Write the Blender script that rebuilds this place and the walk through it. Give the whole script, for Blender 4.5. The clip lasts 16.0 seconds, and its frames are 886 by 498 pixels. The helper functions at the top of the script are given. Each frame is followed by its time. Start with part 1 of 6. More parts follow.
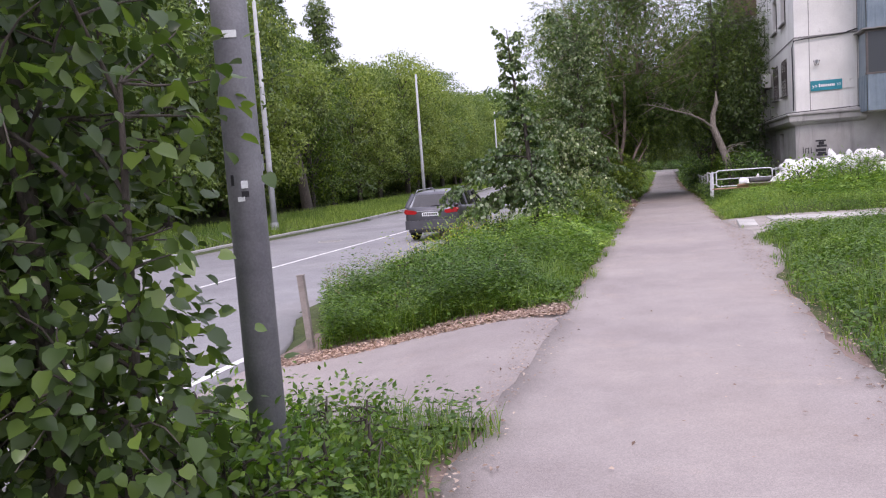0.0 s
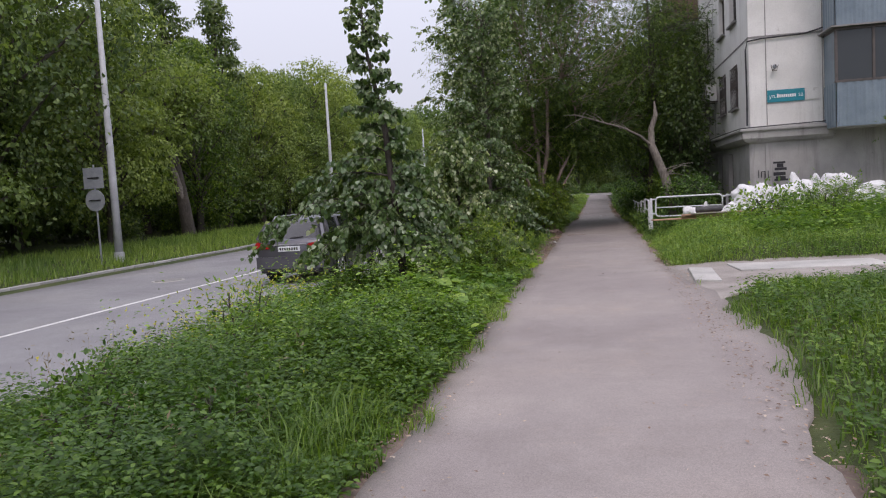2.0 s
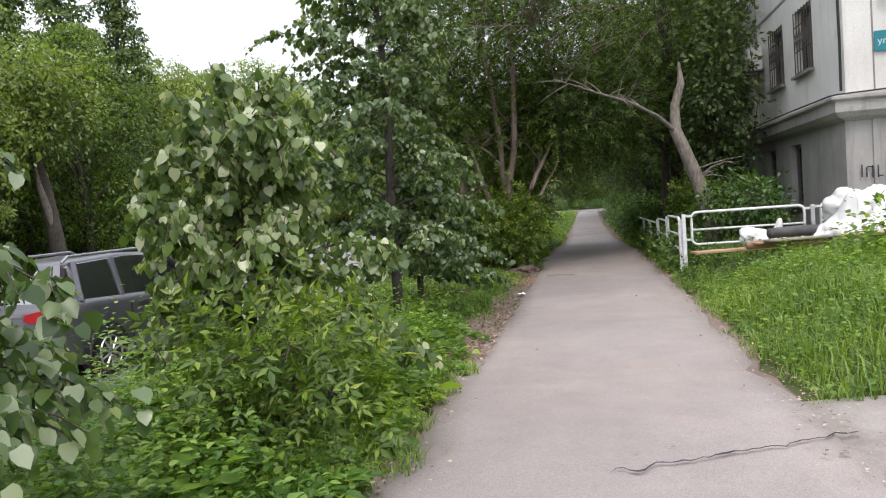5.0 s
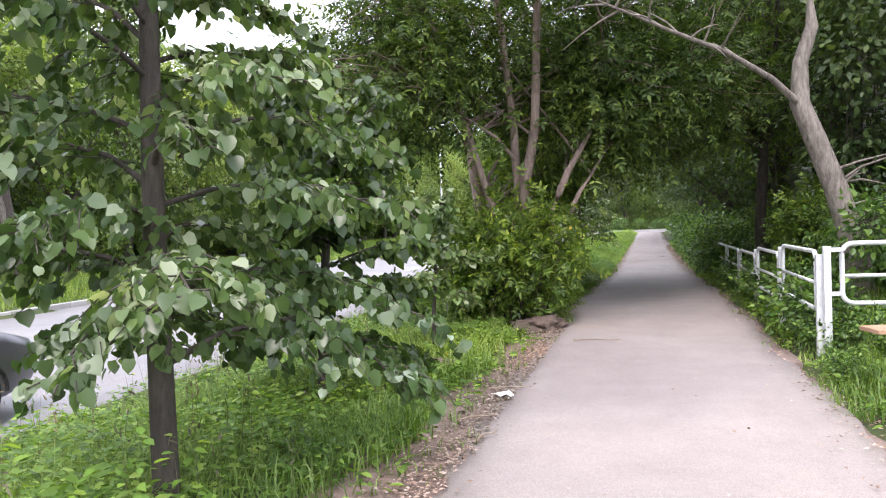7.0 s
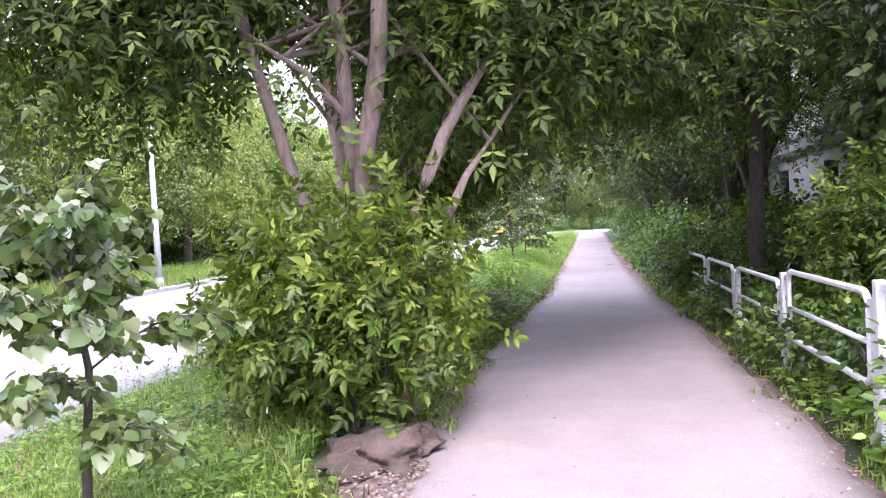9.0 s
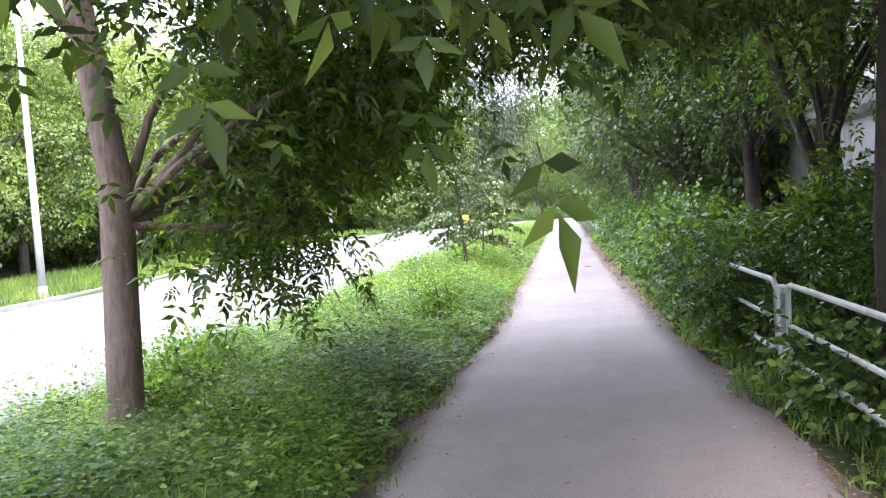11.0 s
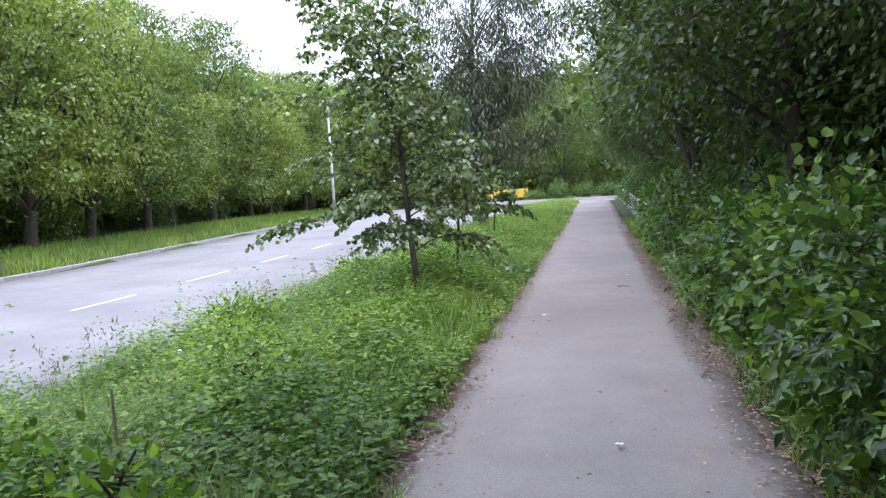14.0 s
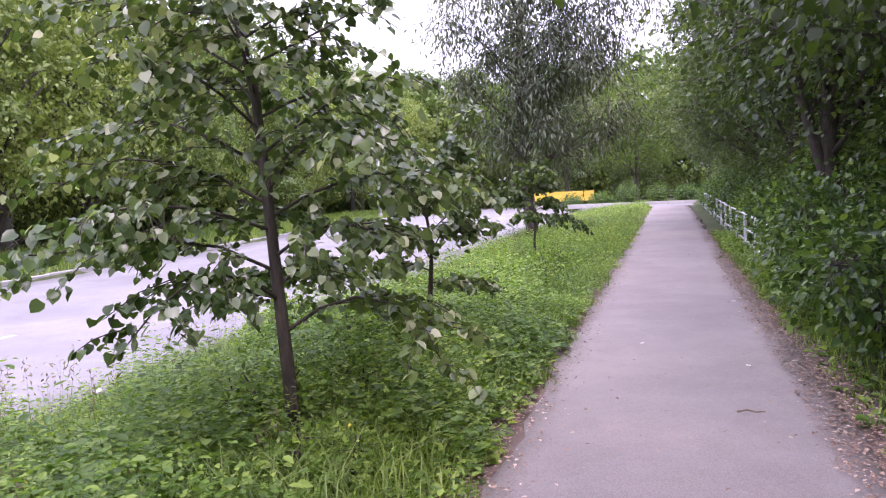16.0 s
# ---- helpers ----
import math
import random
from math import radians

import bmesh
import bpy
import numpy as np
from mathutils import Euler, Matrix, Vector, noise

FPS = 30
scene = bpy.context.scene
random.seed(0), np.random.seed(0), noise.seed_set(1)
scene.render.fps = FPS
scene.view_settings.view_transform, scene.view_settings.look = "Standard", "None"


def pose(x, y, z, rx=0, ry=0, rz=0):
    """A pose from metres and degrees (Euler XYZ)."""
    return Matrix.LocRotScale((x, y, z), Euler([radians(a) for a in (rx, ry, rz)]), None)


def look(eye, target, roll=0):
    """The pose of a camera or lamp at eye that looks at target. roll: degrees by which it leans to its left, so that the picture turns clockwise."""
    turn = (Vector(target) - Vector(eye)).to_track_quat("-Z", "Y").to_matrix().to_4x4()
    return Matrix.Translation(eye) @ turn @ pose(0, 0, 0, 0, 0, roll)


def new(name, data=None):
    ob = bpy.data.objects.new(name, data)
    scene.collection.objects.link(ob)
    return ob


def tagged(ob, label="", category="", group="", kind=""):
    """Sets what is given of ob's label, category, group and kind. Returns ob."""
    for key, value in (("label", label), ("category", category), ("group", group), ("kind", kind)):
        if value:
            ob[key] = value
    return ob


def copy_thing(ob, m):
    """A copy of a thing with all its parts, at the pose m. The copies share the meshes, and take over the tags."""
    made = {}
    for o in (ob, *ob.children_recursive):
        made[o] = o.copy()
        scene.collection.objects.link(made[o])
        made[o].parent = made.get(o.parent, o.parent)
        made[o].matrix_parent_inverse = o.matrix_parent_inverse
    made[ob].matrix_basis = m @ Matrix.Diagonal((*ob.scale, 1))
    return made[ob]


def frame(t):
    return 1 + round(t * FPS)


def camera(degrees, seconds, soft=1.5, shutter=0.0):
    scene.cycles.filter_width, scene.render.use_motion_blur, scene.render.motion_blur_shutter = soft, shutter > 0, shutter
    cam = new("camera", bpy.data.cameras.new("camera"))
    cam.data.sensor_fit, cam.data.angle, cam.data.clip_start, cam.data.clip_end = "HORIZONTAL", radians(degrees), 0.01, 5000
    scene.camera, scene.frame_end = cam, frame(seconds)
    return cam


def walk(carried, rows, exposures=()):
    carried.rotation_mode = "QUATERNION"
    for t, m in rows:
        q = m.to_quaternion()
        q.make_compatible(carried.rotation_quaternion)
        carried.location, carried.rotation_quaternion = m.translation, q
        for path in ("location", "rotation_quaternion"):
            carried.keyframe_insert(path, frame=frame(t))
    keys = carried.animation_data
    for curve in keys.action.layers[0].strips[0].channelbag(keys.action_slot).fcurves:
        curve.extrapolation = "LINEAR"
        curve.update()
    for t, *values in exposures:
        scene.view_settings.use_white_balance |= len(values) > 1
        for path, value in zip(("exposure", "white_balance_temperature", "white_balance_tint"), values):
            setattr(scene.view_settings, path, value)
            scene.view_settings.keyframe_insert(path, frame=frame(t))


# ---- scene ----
cam = camera(61.2, 16.0, soft=1.15)
PATH = [
    (0, (0.0, 0.0, 1.45), (-0.572, 1.907, 1.259), -4.1),
    (0.5, (0.003, 1.213, 1.477), (-0.522, 3.134, 1.296), -4.2),
    (1, (0.076, 2.659, 1.477), (-0.394, 4.595, 1.31), -4.3),
    (1.5, (0.154, 4.091, 1.45), (-0.271, 6.04, 1.297), -3.9),
    (2, (0.173, 5.436, 1.45), (-0.239, 7.387, 1.3), -3.2),
    (2.5, (0.199, 6.853, 1.423), (-0.233, 8.801, 1.277), -2.9),
    (3, (0.155, 8.221, 1.423), (-0.291, 10.166, 1.284), -3.1),
    (3.5, (0.119, 9.564, 1.396), (-0.345, 11.504, 1.253), -3.3),
    (4, (0.059, 10.983, 1.369), (-0.395, 12.926, 1.23), -3.9),
    (4.5, (0.015, 12.351, 1.342), (-0.361, 14.312, 1.224), -4.4),
    (7, (0.054, 19.269, 1.261), (-0.475, 21.197, 1.205), -2.1),
    (7.5, (-0.031, 20.399, 1.315), (-0.6, 22.317, 1.298), -1.9),
    (8, (-0.07, 21.656, 1.288), (-0.604, 23.584, 1.312), -2.2),
    (8.5, (-0.075, 22.895, 1.315), (-0.505, 24.848, 1.308), -3.0),
    (9, (0.005, 24.131, 1.315), (-0.38, 26.093, 1.259), -3.3),
    (9.5, (0.026, 25.378, 1.342), (-0.319, 27.347, 1.276), -3.6),
    (10, (0.018, 26.531, 1.342), (-0.296, 28.505, 1.279), -4.0),
    (12.5, (0.015, 32.399, 1.385), (-0.336, 34.363, 1.25), -4.1),
    (13, (0.063, 33.405, 1.379), (-0.301, 35.367, 1.249), -4.0),
    (13.5, (0.139, 34.462, 1.386), (-0.236, 36.422, 1.249), -3.9),
    (14, (0.178, 35.584, 1.389), (-0.225, 37.538, 1.237), -3.3),
    (14.5, (0.185, 36.782, 1.389), (-0.249, 38.727, 1.215), -3.1),
    (15, (0.17, 38.066, 1.393), (-0.312, 40.0, 1.219), -2.9),
    (15.5, (0.12, 39.389, 1.396), (-0.411, 41.311, 1.237), -2.7),
    (16, (0.05, 40.844, 1.4), (-0.528, 42.753, 1.258), -2.6),
]
EXPOSURES = [(0.0, 0.5, 6600, 33), (0.5, 0.18, 6600, 34), (1.5, 0.0, 6700, 28), (2.5, 0.03, 6820, 25), (3.5, 0.4, 6950, 19), (5.0, 0.7, 6900, 19), (7.0, 1.5, 6650, 24), (8.2, 2.15, 6350, 34), (9.0, 2.2, 6150, 42), (10.2, 2.55, 6200, 34),
             (12.3, 2.5, 6350, 24), (13.3, 1.75, 6100, 22), (14.0, 1.25, 6050, 24), (14.7, 1.35, 6200, 35), (16.0, 1.4, 6300, 49)]
walk(cam, [(t, look(eye, target, roll)) for t, eye, target, roll in PATH], EXPOSURES)

# ---- sky and sun: a bright overcast day ----
world = bpy.data.worlds.new("sky")
scene.world = world
world.use_nodes = True
wt = world.node_tree
sky = wt.nodes.new("ShaderNodeTexSky")
sky.sky_type, sky.sun_disc = "NISHITA", False
sky.sun_elevation, sky.sun_rotation = radians(52), radians(200)
sky.dust_density, sky.air_density = 3.0, 1.0
wbg = wt.nodes["Background"]
haze = wt.nodes.new("ShaderNodeMix")
haze.data_type = "RGBA"
haze.inputs["Factor"].default_value = 0.8
haze.inputs["B"].default_value = (9.9, 11.3, 12.5, 1)
wt.links.new(sky.outputs[0], haze.inputs["A"])
split = wt.nodes.new("ShaderNodeSeparateXYZ")
wt.links.new(wt.nodes.new("ShaderNodeTexCoord").outputs["Generated"], split.inputs[0])
height = wt.nodes.new("ShaderNodeMapRange")
height.inputs["To Min"].default_value, height.inputs["To Max"].default_value = 0.55, 1.25
wt.links.new(split.outputs["Z"], height.inputs["Value"])
dome = wt.nodes.new("ShaderNodeMix")
dome.data_type, dome.blend_type = "RGBA", "MULTIPLY"
dome.inputs["Factor"].default_value = 1.0
wt.links.new(haze.outputs["Result"], dome.inputs["A"])
wt.links.new(height.outputs["Result"], dome.inputs["B"])
wt.links.new(dome.outputs["Result"], wbg.inputs[0])
wbg.inputs[1].default_value = 0.12
sun_data = bpy.data.lights.new("sun", "SUN")
sun_data.energy, sun_data.angle, sun_data.color = 1.0, radians(20), (1.0, 0.96, 0.9)
sun = new("sun", sun_data)
sun.matrix_world = look((10, -26, 40), (0, 0, 0))

# ---- materials ----
def nodes_of(name):
    m = bpy.data.materials.new(name)
    m.use_nodes = True
    nt = m.node_tree
    return m, nt, nt.nodes["Principled BSDF"]


def ramp(nt, fac, stops):
    r = nt.nodes.new("ShaderNodeValToRGB")
    r.color_ramp.elements[0].position, r.color_ramp.elements[0].color = stops[0][0], (*stops[0][1], 1)
    r.color_ramp.elements[1].position, r.color_ramp.elements[1].color = stops[-1][0], (*stops[-1][1], 1)
    for p, c in stops[1:-1]:
        r.color_ramp.elements.new(p).color = (*c, 1)
    nt.links.new(fac, r.inputs[0])
    return r.outputs[0]


def noise_fac(nt, scale, detail=5, vec=None, rough=0.6):
    n = nt.nodes.new("ShaderNodeTexNoise")
    n.inputs["Scale"].default_value, n.inputs["Detail"].default_value, n.inputs["Roughness"].default_value = scale, detail, rough
    if vec is None:
        vec = nt.nodes.new("ShaderNodeTexCoord").outputs["Object"]
    nt.links.new(vec, n.inputs["Vector"])
    return n.outputs[0]


def blend(nt, a, b, fac, kind="MIX"):
    m = nt.nodes.new("ShaderNodeMix")
    m.data_type, m.blend_type = "RGBA", kind
    for slot, v in (("Factor", fac), ("A", a), ("B", b)):
        if isinstance(v, (int, float)):
            m.inputs[slot].default_value = v
        elif isinstance(v, tuple):
            m.inputs[slot].default_value = (*v, 1)
        else:
            nt.links.new(v, m.inputs[slot])
    return m.outputs["Result"]


def bump(nt, bsdf, height, strength=0.3, distance=0.01):
    b = nt.nodes.new("ShaderNodeBump")
    b.inputs["Strength"].default_value, b.inputs["Distance"].default_value = strength, distance
    nt.links.new(height, b.inputs["Height"])
    nt.links.new(b.outputs[0], bsdf.inputs["Normal"])


def plain(name, c1, c2, rough=0.7, scale=4.0, metal=0.0, fine=60.0, relief=0.2, depth=0.004, vary=0.0):
    """A surface with two tones in large soft stains, fine grain and relief."""
    m, nt, p = nodes_of(name)
    col = ramp(nt, noise_fac(nt, scale), [(0.35, c1), (0.68, c2)])
    grain = noise_fac(nt, fine, 6)
    col = blend(nt, col, ramp(nt, grain, [(0.3, (0.72, 0.72, 0.72)), (0.7, (1.15, 1.15, 1.15))]), 0.6, "MULTIPLY")
    if vary:
        info = nt.nodes.new("ShaderNodeObjectInfo")
        col = blend(nt, col, ramp(nt, info.outputs["Random"], [(0.0, (1 - vary,) * 3), (1.0, (1 + vary,) * 3)]), 1.0, "MULTIPLY")
    nt.links.new(col, p.inputs["Base Color"])
    p.inputs["Roughness"].default_value, p.inputs["Metallic"].default_value = rough, metal
    bump(nt, p, grain, relief, depth)
    return m


def foliage(name, dark, mid, light, through_light=0.4, rough=0.42, scale=0.35, knee=0.55):
    """Leaves: each leaf its own tone, with broad lighter and darker masses; light passes through."""
    m, nt, p = nodes_of(name)
    geo = nt.nodes.new("ShaderNodeNewGeometry")
    col = ramp(nt, geo.outputs["Random Per Island"], [(0.0, dark), (knee, mid), (1.0, light)])
    pos = noise_fac(nt, scale, 3, geo.outputs["Position"])
    col = blend(nt, col, ramp(nt, pos, [(0.35, (0.68, 0.76, 0.82)), (0.65, (1.28, 1.18, 1.16))]), 1.0, "MULTIPLY")
    nt.links.new(col, p.inputs["Base Color"])
    p.inputs["Roughness"].default_value = rough
    p.inputs["Specular IOR Level"].default_value = 0.5
    tr = nt.nodes.new("ShaderNodeBsdfTranslucent")
    nt.links.new(blend(nt, col, (1.5, 1.56, 0.62), 1.0, "MULTIPLY"), tr.inputs[0])
    mix = nt.nodes.new("ShaderNodeMixShader")
    mix.inputs[0].default_value = through_light
    out = nt.nodes["Material Output"]
    nt.links.new(p.outputs[0], mix.inputs[1])
    nt.links.new(tr.outputs[0], mix.inputs[2])
    nt.links.new(mix.outputs[0], out.inputs[0])
    return m


def bark(name, c1, c2, stretch=0.25):
    m, nt, p = nodes_of(name)
    mp = nt.nodes.new("ShaderNodeMapping")
    mp.inputs["Scale"].default_value = (1, 1, stretch)
    nt.links.new(nt.nodes.new("ShaderNodeTexCoord").outputs["Object"], mp.inputs[0])
    f = noise_fac(nt, 28, 6, mp.outputs[0], 0.7)
    col = blend(nt, ramp(nt, f, [(0.3, c1), (0.7, c2)]), ramp(nt, noise_fac(nt, 3), [(0.3, (0.7, 0.7, 0.7)), (0.7, (1.2, 1.2, 1.2))]), 1.0, "MULTIPLY")
    nt.links.new(col, p.inputs["Base Color"])
    p.inputs["Roughness"].default_value = 0.9
    bump(nt, p, f, 0.9, 0.02)
    return m


def asphalt(name, c1, c2, dirt, dirt_amount, stone=170.0):
    m, nt, p = nodes_of(name)
    big = noise_fac(nt, 0.45, 6, rough=0.65)
    col = ramp(nt, big, [(0.35, c1), (0.65, c2)])
    mid = noise_fac(nt, 2.6, 8, rough=0.7)
    col = blend(nt, col, ramp(nt, mid, [(0.3, (0.91, 0.905, 0.9)), (0.7, (1.07, 1.07, 1.07))]), 1.0, "MULTIPLY")
    stain = ramp(nt, noise_fac(nt, 1.1, 7, rough=0.75), [(0.56, (0, 0, 0)), (0.72, (dirt_amount,) * 3)])
    col = blend(nt, col, dirt, stain)
    patch = ramp(nt, noise_fac(nt, 0.33, 4, rough=0.5), [(0.4, (0.91, 0.9, 0.91)), (0.5, (1.0, 1.0, 1.0)), (0.62, (1.05, 1.035, 1.015))])
    col = blend(nt, col, patch, 1.0, "MULTIPLY")
    v = nt.nodes.new("ShaderNodeTexVoronoi")
    v.inputs["Scale"].default_value = stone
    nt.links.new(nt.nodes.new("ShaderNodeTexCoord").outputs["Object"], v.inputs["Vector"])
    col = blend(nt, col, ramp(nt, v.outputs["Color"], [(0.1, (0.74, 0.74, 0.76)), (0.9, (1.22, 1.2, 1.2))]), 0.7, "MULTIPLY")
    nt.links.new(col, p.inputs["Base Color"])
    p.inputs["Roughness"].default_value = 0.88
    bump(nt, p, v.outputs["Distance"], 0.35, 0.004)
    return m


M_PATH = asphalt("worn_asphalt", (0.268, 0.236, 0.222), (0.324, 0.288, 0.268), (0.38, 0.31, 0.26), 0.5)
M_ROAD = asphalt("road_asphalt", (0.228, 0.226, 0.232), (0.285, 0.283, 0.287), (0.2, 0.19, 0.19), 0.3)
# dark green-brown, so gaps between the blades read as dark grass
M_GROUND = plain("dark_green_ground", (0.04, 0.062, 0.016), (0.085, 0.1, 0.032), 0.95, 1.2, fine=25, relief=0.7, depth=0.03)
M_DIRT = plain("trodden_soil", (0.14, 0.1, 0.085), (0.27, 0.2, 0.17), 0.95, 2.0, fine=45, relief=0.6, depth=0.02)
M_WALK = plain("dusty_asphalt", (0.25, 0.22, 0.2), (0.38, 0.345, 0.315), 0.92, 1.3, fine=60, relief=0.4, depth=0.01)
M_LINE = plain("road_paint", (0.62, 0.62, 0.6), (0.8, 0.8, 0.78), 0.6, 3.0)
M_KERB = plain("kerb_concrete", (0.34, 0.33, 0.32), (0.47, 0.46, 0.44), 0.85, 1.5, vary=0.1)
M_CONC = plain("concrete", (0.36, 0.35, 0.33), (0.52, 0.5, 0.47), 0.85, 1.4, vary=0.06)
def rendered_wall(name, c1, c2, dirt, amount):
    """Painted render: soft patches, long rain streaks, fine grain, flaking spots."""
    m, nt, p = nodes_of(name)
    oc = nt.nodes.new("ShaderNodeTexCoord").outputs["Object"]
    col = ramp(nt, noise_fac(nt, 0.7, 6, oc), [(0.35, c1), (0.65, c2)])
    mp = nt.nodes.new("ShaderNodeMapping")
    mp.inputs["Scale"].default_value = (3.0, 3.0, 0.22)
    nt.links.new(oc, mp.inputs[0])
    streak = ramp(nt, noise_fac(nt, 1.0, 7, mp.outputs[0], 0.7), [(0.52, (0, 0, 0)), (0.75, (amount,) * 3)])
    col = blend(nt, col, dirt, streak)
    flake = ramp(nt, noise_fac(nt, 2.3, 8, oc, 0.75), [(0.63, (0, 0, 0)), (0.67, (amount,) * 3)])
    col = blend(nt, col, dirt, flake)
    grain = noise_fac(nt, 45, 6, oc)
    col = blend(nt, col, ramp(nt, grain, [(0.3, (0.85, 0.85, 0.85)), (0.7, (1.06, 1.06, 1.06))]), 0.7, "MULTIPLY")
    nt.links.new(col, p.inputs["Base Color"])
    p.inputs["Roughness"].default_value = 0.88
    bump(nt, p, grain, 0.3, 0.006)
    return m


M_WALL = rendered_wall("whitewashed_plaster", (0.66, 0.65, 0.62), (0.8, 0.79, 0.76), (0.42, 0.4, 0.36), 0.55)
M_PLINTH = rendered_wall("stained_render", (0.27, 0.265, 0.255), (0.42, 0.41, 0.39), (0.12, 0.115, 0.11), 0.75)
M_SEAM = plain("panel_seam", (0.22, 0.21, 0.2), (0.3, 0.29, 0.28), 0.8, 2.0)
M_BRICK = plain("brown_brick", (0.17, 0.11, 0.085), (0.26, 0.18, 0.14), 0.9, 3.0)
M_CLAD = plain("blue_grey_sheet_metal", (0.16, 0.21, 0.25), (0.23, 0.29, 0.33), 0.45, 1.5, metal=0.2)
M_FRAME = plain("dark_window_frame", (0.07, 0.06, 0.055), (0.12, 0.1, 0.09), 0.6, 5.0)
M_WHITE = plain("white_rail_paint", (0.6, 0.62, 0.64), (0.8, 0.81, 0.82), 0.45, 9.0, fine=80)
M_GALV = plain("galvanised_steel", (0.3, 0.31, 0.33), (0.42, 0.43, 0.45), 0.5, 6.0, metal=0.6)
M_LAMP = plain("light_grey_pole_paint", (0.4, 0.41, 0.43), (0.52, 0.53, 0.55), 0.5, 3.0)
M_POLE = plain("grey_painted_steel", (0.17, 0.17, 0.19), (0.27, 0.27, 0.29), 0.55, 5.0, fine=90, relief=0.35)
M_BAG = plain("white_woven_plastic", (0.7, 0.7, 0.7), (0.84, 0.84, 0.84), 0.5, 3.0, fine=120, relief=0.3, vary=0.06)
M_RUST = plain("brown_cardboard_and_rust", (0.3, 0.17, 0.1), (0.45, 0.29, 0.19), 0.8, 5.0, vary=0.25)
M_DARKROLL = plain("dark_roofing_felt", (0.06, 0.06, 0.065), (0.12, 0.12, 0.12), 0.8, 5.0)
M_WOODPOST = plain("grey_weathered_wood", (0.22, 0.19, 0.17), (0.36, 0.32, 0.29), 0.9, 8.0, relief=0.5)
M_TEAL = plain("teal_sign_enamel", (0.0, 0.2, 0.26), (0.0, 0.24, 0.3), 0.35, 2.0, relief=0.0)
M_SIGNWHITE = plain("white_lettering", (0.75, 0.78, 0.78), (0.82, 0.84, 0.84), 0.5, 5.0)
M_BLACK = plain("black_spray_paint", (0.012, 0.012, 0.014), (0.025, 0.025, 0.03), 0.6, 9.0)
M_SIGNBACK = plain("sign_back_grey", (0.3, 0.32, 0.35), (0.4, 0.42, 0.45), 0.5, 7.0, metal=0.4)
M_CURTAIN = plain("room_behind_glass", (0.12, 0.09, 0.06), (0.32, 0.24, 0.16), 0.9, 2.5)
M_YELLOW = plain("yellow_banner", (0.55, 0.38, 0.04), (0.66, 0.46, 0.06), 0.6, 2.0)
M_LITTER = foliage("dry_leaf_litter", (0.15, 0.095, 0.07), (0.31, 0.21, 0.155), (0.54, 0.43, 0.35), 0.1, 0.8)
M_TWIG = plain("dry_twig", (0.2, 0.15, 0.11), (0.34, 0.27, 0.2), 0.9, 12.0)
M_PAPER = plain("white_paper", (0.75, 0.75, 0.74), (0.85, 0.85, 0.84), 0.7, 9.0)

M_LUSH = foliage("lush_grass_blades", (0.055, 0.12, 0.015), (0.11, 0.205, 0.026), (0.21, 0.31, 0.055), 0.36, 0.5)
M_GRASS = foliage("grass_blades", (0.095, 0.165, 0.03), (0.18, 0.29, 0.06), (0.32, 0.42, 0.12), 0.42, 0.5)
M_LUSHWEED = foliage("dark_bushy_weeds", (0.04, 0.098, 0.013), (0.078, 0.165, 0.02), (0.155, 0.26, 0.036), 0.36, 0.45, 0.5)
M_WEED = foliage("broad_weed_leaves", (0.068, 0.145, 0.024), (0.138, 0.262, 0.044), (0.31, 0.45, 0.09), 0.43, 0.45, 0.5)
M_LINDEN = foliage("linden_leaves", (0.035, 0.065, 0.02), (0.06, 0.11, 0.028), (0.14, 0.22, 0.045), 0.34, 0.33)
M_PALE = foliage("silvery_linden_leaves", (0.05, 0.095, 0.03), (0.13, 0.205, 0.066), (0.46, 0.52, 0.36), 0.36, 0.3, 0.35, 0.72)
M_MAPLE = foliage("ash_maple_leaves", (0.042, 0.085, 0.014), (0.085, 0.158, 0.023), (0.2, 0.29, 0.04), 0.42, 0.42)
# darker copy of ash_maple_leaves: the canopy's shade is put into its colour
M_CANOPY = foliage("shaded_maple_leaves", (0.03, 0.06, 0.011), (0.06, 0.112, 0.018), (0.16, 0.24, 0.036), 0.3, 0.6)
M_SHOOT = foliage("young_maple_leaves", (0.055, 0.11, 0.018), (0.11, 0.19, 0.03), (0.28, 0.37, 0.06), 0.42, 0.42, 0.35, 0.66)
M_WOODS = foliage("woodland_leaves", (0.07, 0.12, 0.03), (0.125, 0.2, 0.048), (0.22, 0.31, 0.08), 0.34, 0.5, 0.18)
M_DARKWOOD = foliage("deep_green_woodland_leaves", (0.05, 0.09, 0.02), (0.085, 0.14, 0.03), (0.16, 0.22, 0.05), 0.28, 0.5, 0.2)
M_DARKLEAF = foliage("dark_elm_leaves", (0.042, 0.078, 0.022), (0.08, 0.135, 0.036), (0.15, 0.215, 0.058), 0.3, 0.42, 0.3)
M_WILLOW = foliage("grey_willow_leaves", (0.04, 0.062, 0.03), (0.075, 0.105, 0.05), (0.16, 0.2, 0.11), 0.25, 0.38, 0.3)
# yellow-green leaves; used most past y = 50 to paint the far wood brighter
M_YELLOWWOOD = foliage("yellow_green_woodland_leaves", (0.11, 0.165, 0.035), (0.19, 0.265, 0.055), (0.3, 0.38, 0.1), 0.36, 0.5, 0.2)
M_VINE = foliage("creeper_leaves", (0.028, 0.066, 0.016), (0.072, 0.155, 0.032), (0.2, 0.325, 0.07), 0.36, 0.34, 0.6)
M_GOLD = foliage("yellow_flower_heads", (0.45, 0.4, 0.03), (0.6, 0.55, 0.05), (0.7, 0.65, 0.1), 0.2, 0.6)
